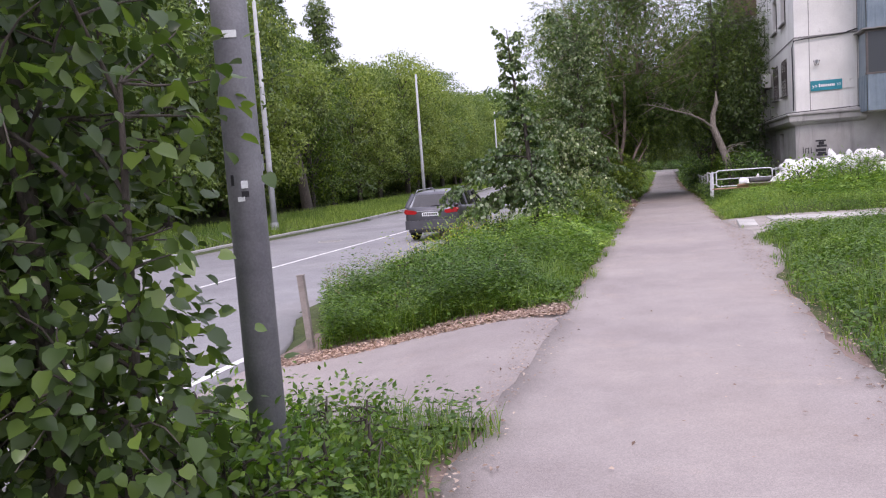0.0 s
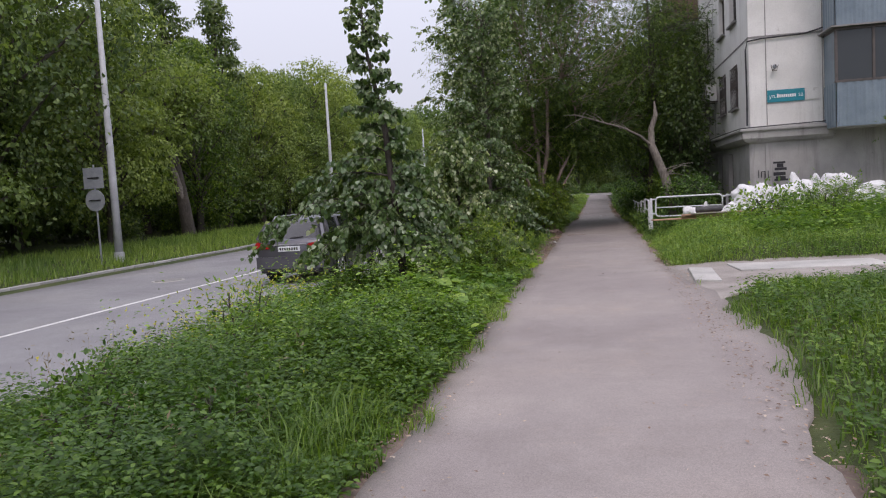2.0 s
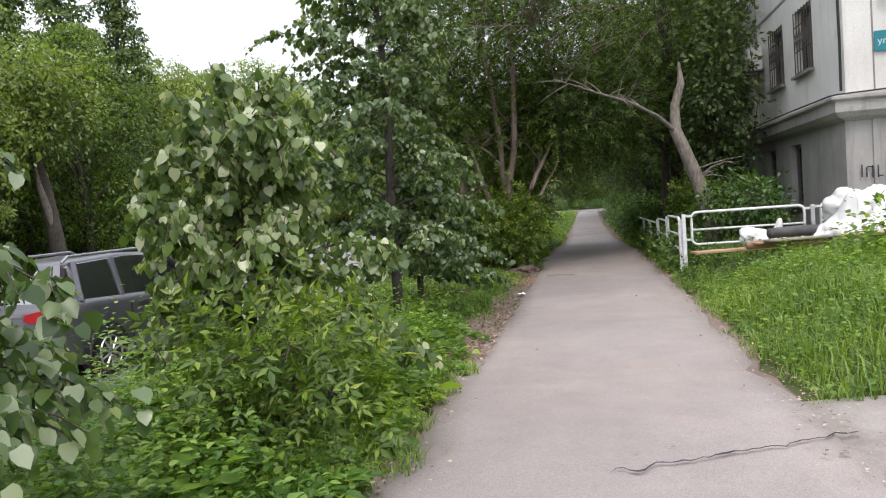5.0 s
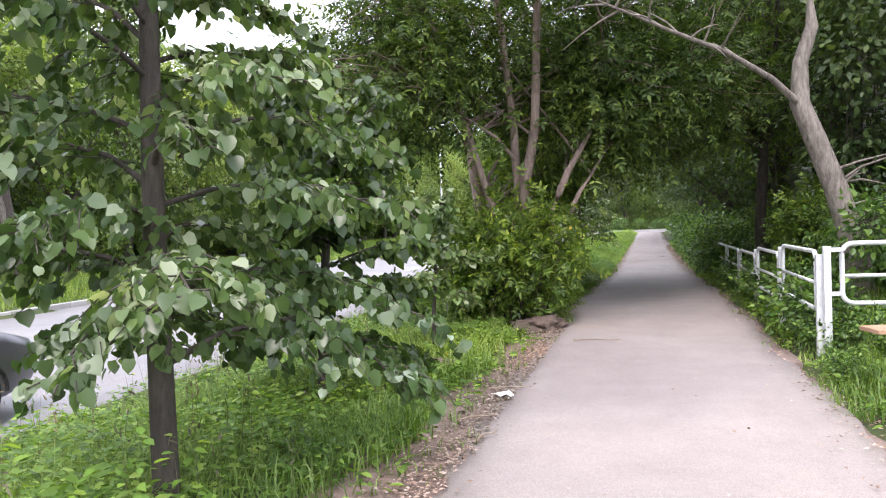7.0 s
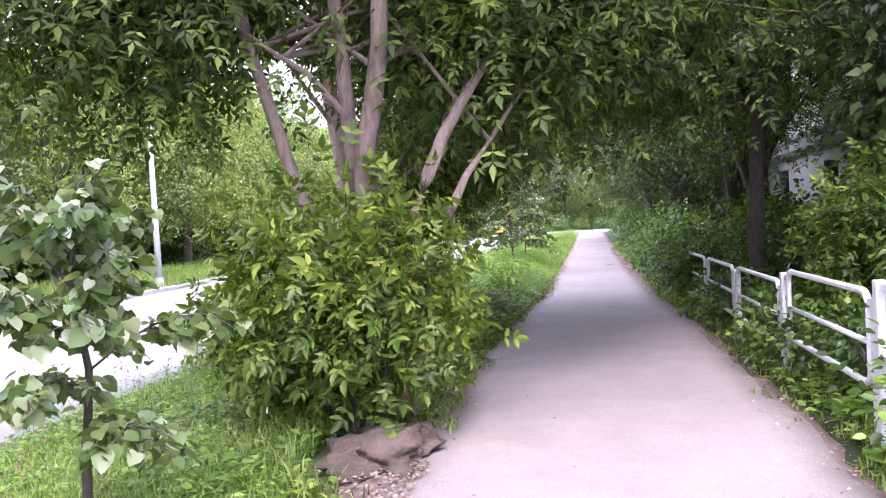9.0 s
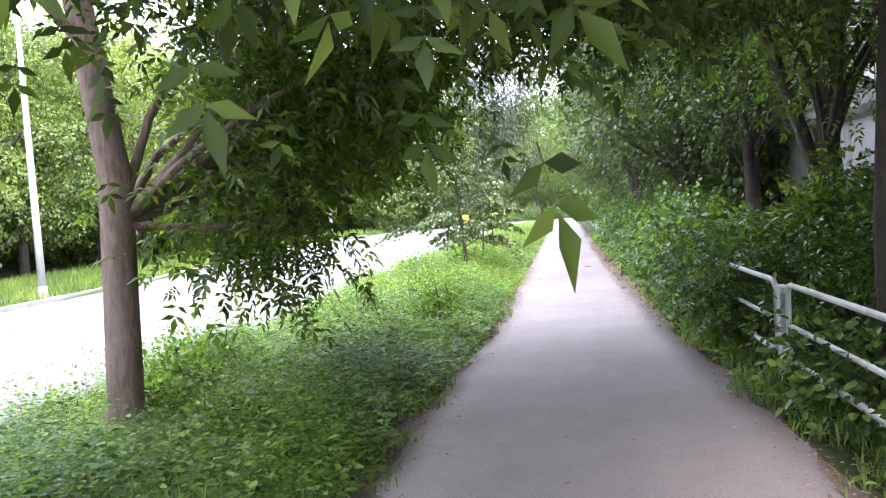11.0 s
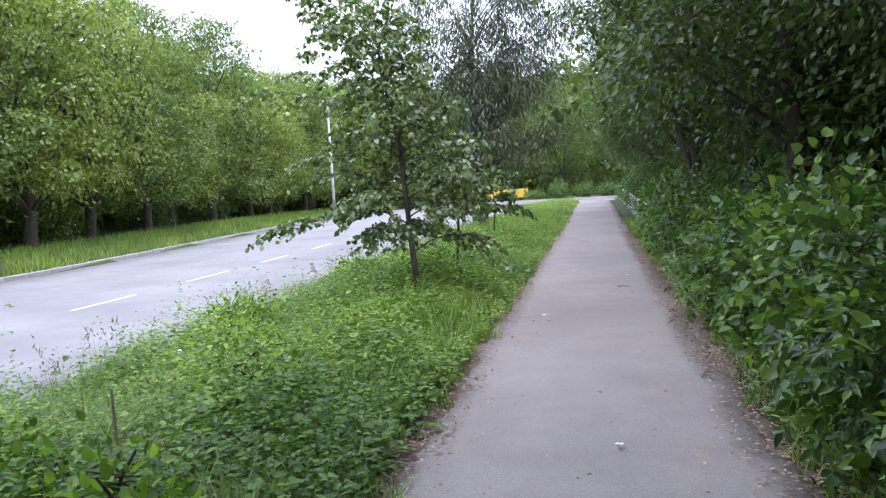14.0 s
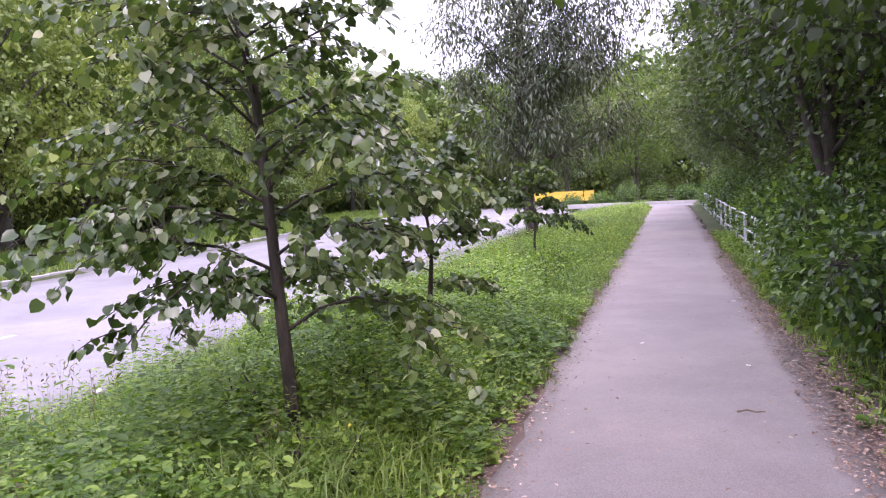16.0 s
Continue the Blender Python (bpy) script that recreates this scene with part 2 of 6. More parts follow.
M_SEED = foliage("brown_seed_heads", (0.12, 0.1, 0.06), (0.2, 0.17, 0.1), (0.28, 0.24, 0.16), 0.2, 0.8)
M_BARK = bark("grey_brown_bark", (0.045, 0.038, 0.032), (0.12, 0.1, 0.085))
M_BARKRED = bark("pinkish_maple_bark", (0.17, 0.12, 0.1), (0.34, 0.26, 0.22))
M_SNAG = bark("bare_weathered_wood", (0.085, 0.072, 0.06), (0.34, 0.3, 0.26))


def glass(name, tint):
    m, nt, p = nodes_of(name)
    p.inputs["Base Color"].default_value = (*tint, 1)
    p.inputs["Roughness"].default_value = 0.05
    p.inputs["Transmission Weight"].default_value = 0.25
    nt.links.new(ramp(nt, noise_fac(nt, 3), [(0.3, (0.04,) * 3), (0.8, (0.14,) * 3)]), p.inputs["Roughness"])
    return m


M_GLASS = glass("window_glass", (0.05, 0.06, 0.065))

# ---- builders ----
def part(name, bm, material, parent=None, label="", smooth=False):
    """Links a bmesh as one mesh object, under a thing when parent is given."""
    me = bpy.data.meshes.new(name)
    bm.to_mesh(me)
    bm.free()
    me.materials.append(material)
    if smooth:
        me.shade_smooth()
    ob = new(name, me)
    if parent is not None:
        ob.parent = parent
    if label:
        ob["label"] = label
    return ob


def thing(name, label, category, group="", at=None, kind=""):
    ob = new(name)
    ob.empty_display_size = 0.2
    if at is not None:
        ob.matrix_basis = at
    return tagged(ob, label, category, group, kind)


def fast_mesh(name, verts, polys, material, smooth=False):
    """A mesh from arrays: polys is a list of (n, k) index arrays."""
    me = bpy.data.meshes.new(name)
    verts = np.asarray(verts, dtype=np.float32).reshape(-1, 3)
    me.vertices.add(len(verts))
    me.vertices.foreach_set("co", verts.ravel())
    loops = np.concatenate([np.asarray(p, dtype=np.int32).ravel() for p in polys])
    sizes = np.concatenate([np.full(len(p), np.asarray(p).shape[1], dtype=np.int32) for p in polys])
    starts = np.concatenate([[0], np.cumsum(sizes)[:-1]]).astype(np.int32)
    me.loops.add(len(loops))
    me.loops.foreach_set("vertex_index", loops)
    me.polygons.add(len(sizes))
    me.polygons.foreach_set("loop_start", starts)
    me.update(calc_edges=True)
    me.materials.append(material)
    if smooth:
        me.shade_smooth()
    return me


def box(bm, x0, x1, y0, y1, z0, z1, bevel=0.0):
    r = bmesh.ops.create_cube(bm, size=1.0, matrix=Matrix.LocRotScale(((x0 + x1) / 2, (y0 + y1) / 2, (z0 + z1) / 2), None, (x1 - x0, y1 - y0, z1 - z0)))
    if bevel:
        es = list({e for v in r["verts"] for e in v.link_edges})
        bmesh.ops.bevel(bm, geom=es, offset=bevel, segments=2, affect="EDGES", profile=0.5)
    return bm


def boxed(x0, x1, y0, y1, z0, z1, bevel=0.0):
    return box(bmesh.new(), x0, x1, y0, y1, z0, z1, bevel)


def tube_arrays(pts, radii, sides=6, base=0, closed=False, cap=True):
    """Rings along a polyline; verts and quads."""
    pts = [Vector(p) for p in pts]
    n = len(pts)
    verts, faces = [], []
    up = Vector((0, 0, 1))
    for i, p in enumerate(pts):
        a, b = (pts[i - 1], pts[(i + 1) % n]) if closed else (pts[max(i - 1, 0)], pts[min(i + 1, n - 1)])
        d = (b - a).normalized()
        s = d.cross(up if abs(d.z) < 0.95 else Vector((1, 0, 0))).normalized()
        u = s.cross(d)
        for k in range(sides):
            t = 2 * math.pi * k / sides
            verts.append(p + (math.cos(t) * s + math.sin(t) * u) * float(radii[i]))
    for i in range(n if closed else n - 1):
        j = (i + 1) % n
        for k in range(sides):
            l = (k + 1) % sides
            faces.append((base + i * sides + k, base + i * sides + l, base + j * sides + l, base + j * sides + k))
    return verts, faces


def tube(pts, r, sides=10, closed=False):
    bm = bmesh.new()
    radii = [r] * len(pts) if isinstance(r, (int, float)) else r
    v, f = tube_arrays(pts, radii, sides, 0, closed)
    vs = [bm.verts.new(p) for p in v]
    for q in f:
        bm.faces.new([vs[i] for i in q])
    if not closed:
        bm.faces.new(vs[:sides][::-1])
        bm.faces.new(vs[-sides:])
    bmesh.ops.recalc_face_normals(bm, faces=bm.faces[:])
    return bm


def smoothstep(a, b, v):
    t = np.clip((np.asarray(v, dtype=float) - a) / (b - a), 0, 1)
    return t * t * (3 - 2 * t)


# ---- lie of the land ----
def path_l(y):
    return -1.05 + 0.23 * smoothstep(32, 38, y)


def path_r(y):
    return 1.22 - 0.2 * smoothstep(32, 38, y)


ROAD_L, ROAD_Z = -5.2, -0.4


def road_l(y):
    """Near edge of the road: the junction widens it before the verge begins."""
    return ROAD_L + 0.9 * (1 - smoothstep(7.4, 10.0, y))


def rise(y):
    return 0.3 * smoothstep(46, 84, y)


def kerb_x(y):
    return -13.9 - 0.083 * np.clip(np.asarray(y, dtype=float) - 33, 0, 60)


def land(x, y):
    """Height of the soil."""
    x, y = np.asarray(x, dtype=float), np.asarray(y, dtype=float)
    z = rise(y)
    mouth = 1 - smoothstep(7.4, 10.0, y)
    fall = np.clip((-1.0 - x) / (-1.0 - road_l(y)), 0, 1)
    left = -(0.33 + 0.1 * mouth) * fall * fall * (3 - 2 * fall)
    z = z + np.where(x < 0, left, 0)
    on_road = (x < road_l(y)) & (x > kerb_x(y))
    far = -0.27 + 0.27 * smoothstep(0.2, 3.0, kerb_x(y) - x) + 0.5 * smoothstep(6, 30, kerb_x(y) - x)
    z = np.where(on_road, rise(y) + ROAD_Z - 0.06, z)
    z = np.where(x <= kerb_x(y), rise(y) + far, z)
    bank = (0.12 + 0.26 * smoothstep(17, 22, y) * (1 - smoothstep(29, 33, y))) * smoothstep(1.3, 2.6, x) + 0.1 * smoothstep(3, 6, x)
    notch = 1 - 0.85 * smoothstep(14.4, 16.0, y) * (1 - smoothstep(18.4, 19.2, y))
    return z + np.where(x > 0, bank * notch, 0)


def land_at(x, y):
    return float(land(x, y))

# ---- ground, path, road ----
def sheet(name, xs, ys, height, material):
    gx, gy = np.meshgrid(xs, ys)
    gz = height(gx, gy)
    n, m = len(xs), len(ys)
    idx = np.arange(n * m).reshape(m, n)
    quads = np.stack([idx[:-1, :-1], idx[:-1, 1:], idx[1:, 1:], idx[1:, :-1]], -1).reshape(-1, 4)
    return fast_mesh(name, np.stack([gx, gy, gz], -1), [quads], material, True)


def rough_land(x, y):
    z = land(x, y) - 0.03
    near = (np.abs(x) < 30) & (y > -10) & (y < 110)
    wob = 0.03 * np.sin(x * 3.1 + 1.3 * np.sin(y * 1.7)) * np.sin(y * 2.3 + x)
    off = (x < -1.3) & (x > road_l(y) + 0.3) | (x > 1.5) | (x < kerb_x(y) - 0.5)
    under = (x > -1.35) & (x < 1.55)
    return z + np.where(near & off, wob, 0) - np.where(under, 0.02, 0)


xs = np.concatenate([[-900, -400, -200, -100, -60], np.arange(-40, -20, 2), np.arange(-20, -13, 0.5), np.arange(-13, -5.5, 1.0), np.arange(-5.4, 8, 0.2), np.arange(8, 20, 2), [30, 60, 120, 300, 900]])
ys = np.concatenate([[-900, -300, -100, -40, -20], np.arange(-10, 62, 0.4), np.arange(62, 120, 2), [140, 180, 250, 400, 900]])
tagged(new("ground", sheet("ground", xs, ys, rough_land, M_GROUND)), "dark green-brown ground under grass verges and trees", "ground", kind="structure")


def wavy_strip(name, y0, y1, left, right, z_of, material, label, category, step=0.25, cols=9, thick=0.08):
    """A paved strip with uneven edges and a skirt of real thickness."""
    ys = np.arange(y0, y1 + step / 2, step)
    rows = []
    for y in ys:
        l, r = left(y), right(y)
        px = np.linspace(l, r, cols)
        top = [(x, y, z_of(x, y)) for x in px]
        rows.append([(l, y, top[0][2] - thick)] + top + [(r, y, top[-1][2] - thick)])
    n = cols + 2
    idx = np.arange(len(ys) * n).reshape(len(ys), n)
    quads = np.stack([idx[:-1, :-1], idx[:-1, 1:], idx[1:, 1:], idx[1:, :-1]], -1).reshape(-1, 4)
    ob = new(name, fast_mesh(name, np.array(rows), [quads], material, False))
    return tagged(ob, label, category, kind="structure")


def edge_noise(y, s, a):
    return a * (noise.noise((y * 0.9, s, 0.3)) + 0.6 * noise.noise((y * 3.1, s, 7.0)))


wavy_strip("pavement", -14, 84, lambda y: float(path_l(y)) + edge_noise(y, 1.0, 0.12), lambda y: float(path_r(y)) + edge_noise(y, 5.0, 0.13) + 0.42 * float(smoothstep(9, 12, y) * (1 - smoothstep(15, 18, y))),
           lambda x, y: float(rise(y)) + 0.008 * noise.noise((x * 0.8, y * 0.5, 0)), M_PATH, "worn grey asphalt footpath with dusty edges", "footpath")
wavy_strip("road", -60, 130, lambda y: float(kerb_x(y)), lambda y: float(road_l(y)) + edge_noise(y, 9.0, 0.08), lambda x, y: ROAD_Z + float(rise(y)) + 0.0, M_ROAD,
           "pale grey asphalt road", "road", step=0.5)
wavy_strip("driveway_apron", 4.1, 7.45, lambda y: -4.7 if y < 6.75 else max(-4.7, -1.05 - (7.45 - y) / 0.2) + 0.06 * noise.noise((y * 9, 0, 0)), lambda y: -0.9, lambda x, y: float(land(x, y)) - 0.012 + 0.026 * float(smoothstep(-1.1, -1.5, x)), M_PATH,
           "worn asphalt apron between footpath and road", "driveway", step=0.05, cols=18, thick=0.05)
# trodden soil strips beside the path
wavy_strip("soil_edge_left", -14, 83, lambda y: float(path_l(y)) - 0.13 - 0.12 * float(smoothstep(38, 40, y) * (1 - smoothstep(54, 60, y))) + edge_noise(y, 21.0, 0.16) - 0.32 * float(smoothstep(19.5, 21.5, y) * (1 - smoothstep(28, 29.5, y))), lambda y: float(path_l(y)) + 0.25, lambda x, y: float(land(x, y)) - 0.012 + 0.012 * noise.noise((x * 5, y * 5, 2)) - 0.05 * float(smoothstep(3.9, 4.2, y) * (1 - smoothstep(7.3, 7.5, y))), M_DIRT,
           "reddish trodden soil along the footpath edge", "soil", cols=5)
wavy_strip("soil_edge_right", -14, 83, lambda y: float(path_r(y)) - 0.2, lambda y: float(path_r(y)) + 0.07 + edge_noise(y, 31.0, 0.12) + 0.2 * float(smoothstep(41, 44, y) * (1 - smoothstep(49, 53, y))), lambda x, y: float(land(x, y)) - 0.006 + 0.008 * noise.noise((x * 5, y * 5, 4)) - 0.05 * float(smoothstep(8, 10, y) * (1 - smoothstep(17, 19, y))), M_DIRT,
           "reddish trodden soil along the footpath edge", "soil", cols=5)
wavy_strip("soil_edge_apron", 6.7, 8.4, lambda y: -4.25, lambda y: -1.0, lambda x, y: float(land(x, y)) + 0.002 + 0.008 * noise.noise((x * 5, y * 5, 9)) - 0.045 * float(smoothstep(-1.75, -1.45, x) * (1 - smoothstep(7.4, 7.52, y))), M_DIRT,
           "reddish soil with leaf litter at the apron edge", "soil", step=0.05, cols=24)
# cross strip to the house entrance
wavy_strip("entrance_walk", 14.4, 18.7, lambda y: 1.15, lambda y: 9.0 if y > 16.6 else 1.35 + max(0.0, y - 14.4) / 1.5, lambda x, y: float(land(x, y)) - 0.02 + 0.02 * float(smoothstep(1.3, 1.7, x)), M_WALK, "dusty asphalt walk towards the house", "walkway", cols=14)
# cross road at the far end
cross = wavy_strip("cross_road", 84.1, 89.0, lambda y: -6.0, lambda y: 40.0, lambda x, y: float(rise(y)) - 0.04 - 0.352 * float(smoothstep(-1.5, -5.8, x)), M_ROAD, "asphalt cross road at the far end", "road", step=1.0, cols=20)

# road paint
dashes = [(12.8, 35)] + [(y, y + 2.1) for y in np.arange(43.5, 100, 4.1)]
for a, b in dashes:
    x0 = -8.95 if b < 40 else -9.3
    ys = np.arange(a, b + 0.01, max(0.5, (b - a) / 40))
    bm = bmesh.new()
    prev = None
    for y in ys:
        x = x0 + 0.01 * noise.noise((y, 0, 0)) - 0.008 * max(0, y - 44)
        z = ROAD_Z + float(rise(y)) + 0.005
        cur = (bm.verts.new((x - 0.06, y, z)), bm.verts.new((x + 0.06, y, z)))
        if prev:
            bm.faces.new((prev[0], prev[1], cur[1], cur[0]))
        prev = cur
    tagged(part("road_marking", bm, M_LINE), "worn white painted road line", "road marking", "road lines", kind="structure")

bm = bmesh.new()
for a, b in ((-8.0, 7.35),):
    q = [bm.verts.new((x, y, ROAD_Z + 0.005)) for x, y in ((-4.58, a), (-4.47, a), (-4.47, b), (-4.58, b))]
    bm.faces.new(q)
tagged(part("road_marking", bm, M_LINE), "worn white edge line at the road mouth", "road marking", "road lines", kind="structure")
for y in (6.9, 5.2, 3.5):
    bm = bmesh.new()
    q = [bm.verts.new((x, yy, ROAD_Z + 0.005)) for x, yy in ((-6.1, y), (-5.8, y + 0.1), (-5.8, y + 0.36), (-6.1, y + 0.2))]
    bm.faces.new(q)
    tagged(part("road_marking", bm, M_LINE), "worn white painted dash at the road mouth", "road marking", "road lines", kind="structure")

# crack across the path
def crack(pts, width):
    bm = bmesh.new()
    prev = None
    for i, (x, y) in enumerate(pts):
        w = width * (0.4 + abs(noise.noise((x * 7, y * 7, 1)))) * (0.15 if i in (0, len(pts) - 1) else 1)
        z = float(rise(y)) + 0.016
        cur = (bm.verts.new((x, y - w, z)), bm.verts.new((x, y + w, z)))
        if prev:
            bm.faces.new((prev[0], cur[0], cur[1], prev[1]))
        prev = cur
    return part("crack", bm, M_BLACK)


def crack_line(x0, y0, x1, y1, n, s):
    return [(x0 + (x1 - x0) * i / n, y0 + (y1 - y0) * i / n + 0.09 * noise.noise((i * 0.35, s, 0)) + 0.03 * noise.noise((i * 1.3, s, 3))) for i in range(n + 1)]


for a in ((0.05, 17.35, 1.35, 17.95, 40, 1.0, 0.013), (-0.75, 31.9, 1.15, 32.2, 50, 2.0, 0.006), (-0.85, 6.9, -0.75, 4.2, 14, 3.0, 0.004)):
    c = crack(crack_line(*a[:6]), a[6])
    tagged(c, "dark crack across the worn asphalt", "crack", kind="structure")

# manholes
def manhole(x, y, z, r, material, label):
    t = thing("manhole", label, "manhole cover", at=pose(x, y, z))
    bm = bmesh.new()
    bmesh.ops.create_cone(bm, cap_ends=True, segments=28, radius1=r, radius2=r * 0.97, depth=0.06)
    part("rim", bm, M_CONC, t)
    bm = bmesh.new()
    bmesh.ops.create_cone(bm, cap_ends=True, segments=28, radius1=r * 0.8, radius2=r * 0.78, depth=0.02, matrix=Matrix.Translation((0, 0, 0.035)))
    for k in range(5):
        bmesh.ops.create_cone(bm, cap_ends=True, segments=20, radius1=r * (0.15 + 0.12 * k), radius2=r * (0.14 + 0.12 * k), depth=0.008 - k * 0.001, matrix=Matrix.Translation((0, 0, 0.05 - k * 0.002)))
    part("cover", bm, material, t)
    return t


manhole(-10.65, 22.6, ROAD_Z - 0.02, 0.42, M_SEAM, "iron manhole cover flush in the road")
manhole(-1.98, 25.98, land_at(-1.98, 25.98) + 0.0, 0.36, M_DIRT, "round dusty concrete manhole cover in the grass")

# slabs beside the entrance walk
for x, y, w, l, rz in ((1.66, 17.1, 0.36, 1.55, -3), (3.3, 17.9, 2.2, 0.9, 4)):
    bm = boxed(-w / 2, w / 2, -l / 2, l / 2, 0, 0.11, 0.012)
    s = part("concrete_slab", bm, M_CONC)
    s.matrix_basis = pose(x, y, land_at(x, y) - (0.075 if w < 1 else 0.09), 0, 2 if w < 1 else 0, rz)
    tagged(s, "pale worn concrete paving slab lying in grass", "paving slab", "slabs by the entrance walk")

# ---- house: long panel block, plinth storey and four floors ----
HX, HY, HD, HL = 4.2, 26.9, 14.0, 34.0
FLOOR0, STOREY, FLOORS = 2.62, 2.45, 5
TOP = FLOOR0 + STOREY * FLOORS
house = thing("house", "weathered whitewashed panel apartment block with grey plinth storey", "apartment building", at=pose(0, 0, 0))


def wall_with_holes(name, u0, u1, z0, z1, holes, to_world, thick, material, parent):
    """A wall in the u-z plane with thickness, with rectangular openings right through it."""
    us = sorted({u0, u1, *[h[0] for h in holes], *[h[1] for h in holes]})
    zs = sorted({z0, z1, *[h[2] for h in holes], *[h[3] for h in holes]})
    solid = lambda a, b: not any(h[0] <= a < h[1] and h[2] <= b < h[3] for h in holes)
    bm = bmesh.new()
    cache = {}

    def vert(u, z, d):
        key = (round(u, 4), round(z, 4), d)
        if key not in cache:
            cache[key] = bm.verts.new(to_world(u, z, d))
        return cache[key]

    nu, nz = len(us) - 1, len(zs) - 1
    grid = [[solid((us[i] + us[i + 1]) / 2, (zs[j] + zs[j + 1]) / 2) for j in range(nz)] for i in range(nu)]
    for i in range(nu):
        for j in range(nz):
            if not grid[i][j]:
                continue
            a, b, c, d = us[i], us[i + 1], zs[j], zs[j + 1]
            for dep in (0, thick):
                bm.faces.new([vert(a, c, dep), vert(b, c, dep), vert(b, d, dep), vert(a, d, dep)])
            for (di, dj, p, q) in ((-1, 0, (a, c), (a, d)), (1, 0, (b, c), (b, d)), (0, -1, (a, c), (b, c)), (0, 1, (a, d), (b, d))):
                ni, nj = i + di, j + dj
                if not (0 <= ni < nu and 0 <= nj < nz) or not grid[ni][nj]:
                    bm.faces.new([vert(*p, 0), vert(*q, 0), vert(*q, thick), vert(*p, thick)])
    bmesh.ops.recalc_face_normals(bm, faces=bm.faces[:])
    return part(name, bm, material, parent)


# the long wall along the path (u = y) and the end wall with the sign (u = x)
side = lambda u, z, d: (HX + d, u, z)
front = lambda u, z, d: (u, HY + d, z)
win_side = [(28.5, 29.6), (30.5, 31.6), (33.9, 35.1), (37.6, 38.8), (40.6, 41.8), (44.0, 45.2), (47.0, 48.2), (50.0, 51.2), (53.2, 54.4), (56.5, 57.7)]
holes_s = [(a, b, FLOOR0 + k * STOREY + 0.8, FLOOR0 + k * STOREY + 2.02) for k in range(FLOORS) for a, b in win_side]
low_side = [(29.42, 30.22), (31.42, 32.3), (34.2, 35.0), (37.8, 38.6), (41.0, 41.8), (44.2, 45.0), (47.2, 48.0), (50.2, 51.0)]
holes_low = [(a, b, 0.92, 2.12) for a, b in low_side]
holes_f = [(7.1, 8.5, FLOOR0 + k * STOREY + 0.8, FLOOR0 + k * STOREY + 2.1) for k in range(1, FLOORS)] + [(7.1, 8.5, FLOOR0 + 0.7, FLOOR0 + 2.1)] + \
    [(10.2, 11.6, FLOOR0 + k * STOREY + 0.8, FLOOR0 + k * STOREY + 2.1) for k in range(FLOORS)]
wall_with_holes("wall", HY, HY + HL, FLOOR0, TOP, holes_s, side, 0.35, M_WALL, house)
wall_with_holes("wall", HX + 0.35, HX + HD, FLOOR0, TOP, holes_f, lambda u, z, d: (u, HY + 0.002 + d, z), 0.35, M_WALL, house)
wall_with_holes("plinth_wall", HY, HY + HL, -0.2, FLOOR0, holes_low, lambda u, z, d: (HX - 0.03 + d, u, z), 0.4, M_PLINTH, house)
wall_with_holes("plinth_wall", HX + 0.37, HX + HD, -0.2, FLOOR0, [], lambda u, z, d: (u, HY - 0.03 + d, z), 0.4, M_PLINTH, house)
part("wall", boxed(HX + HD - 0.35, HX + HD, HY + 0.4, HY + HL, -0.2, TOP), M_WALL, house)
part("wall", boxed(HX + 0.4, HX + HD - 0.4, HY + HL - 0.4, HY + HL - 0.05, -0.2, TOP), M_WALL, house)
part("roof", boxed(HX - 0.35, HX + HD + 0.3, HY - 0.35, HY + HL + 0.3, TOP, TOP + 0.3, 0.03), M_PLINTH, house)
part("inner_floor", boxed(HX + 0.36, HX + HD - 0.36, HY + 0.36, HY + HL - 0.4, FLOOR0 - 0.2, FLOOR0 - 0.05), M_CURTAIN, house)
# moulded ledge above the plinth storey
bm = bmesh.new()
prof = [(0.0, 2.28), (0.16, 2.34), (0.24, 2.42), (0.24, 2.58), (0.3, 2.62), (0.3, 2.66), (0.0, 2.74)]
rows = []
for x, y, nx, ny in ((HX, HY + HL, -1, 0), (HX, HY, -1, -1), (HX + 2.0, HY, 0, -1)):
    rows.append([bm.verts.new((x + nx * d, y + ny * d, z)) for d, z in prof])
for r0, r1 in zip(rows, rows[1:]):
    for i in range(len(prof) - 1):
        bm.faces.new((r0[i], r1[i], r1[i + 1], r0[i + 1]))
bmesh.ops.recalc_face_normals(bm, faces=bm.faces[:])
part("ledge", bm, M_PLINTH, house, "grey moulded concrete ledge")
# panel seams
for k in range(1, FLOORS):
    z = FLOOR0 + k * STOREY
    part("panel_seam", boxed(HX - 0.012, HX + 0.004, HY - 0.01, HY + HL, z - 0.02, z + 0.03), M_SEAM, house)
    part("panel_seam", boxed(HX - 0.01, HX + HD, HY - 0.013, HY + 0.004, z - 0.02, z + 0.03), M_SEAM, house)
for x in (4.62, 6.0, 9.4):
    part("panel_seam", boxed(x, x + 0.02, HY - 0.011, HY + 0.004, FLOOR0 + 0.1, TOP), M_SEAM, house)
for y in (32.8, 36.2, 39.7, 43.0, 46.2):
    part("panel_seam", boxed(HX - 0.01, HX + 0.004, y, y + 0.02, FLOOR0 + 0.1, TOP), M_SEAM, house)

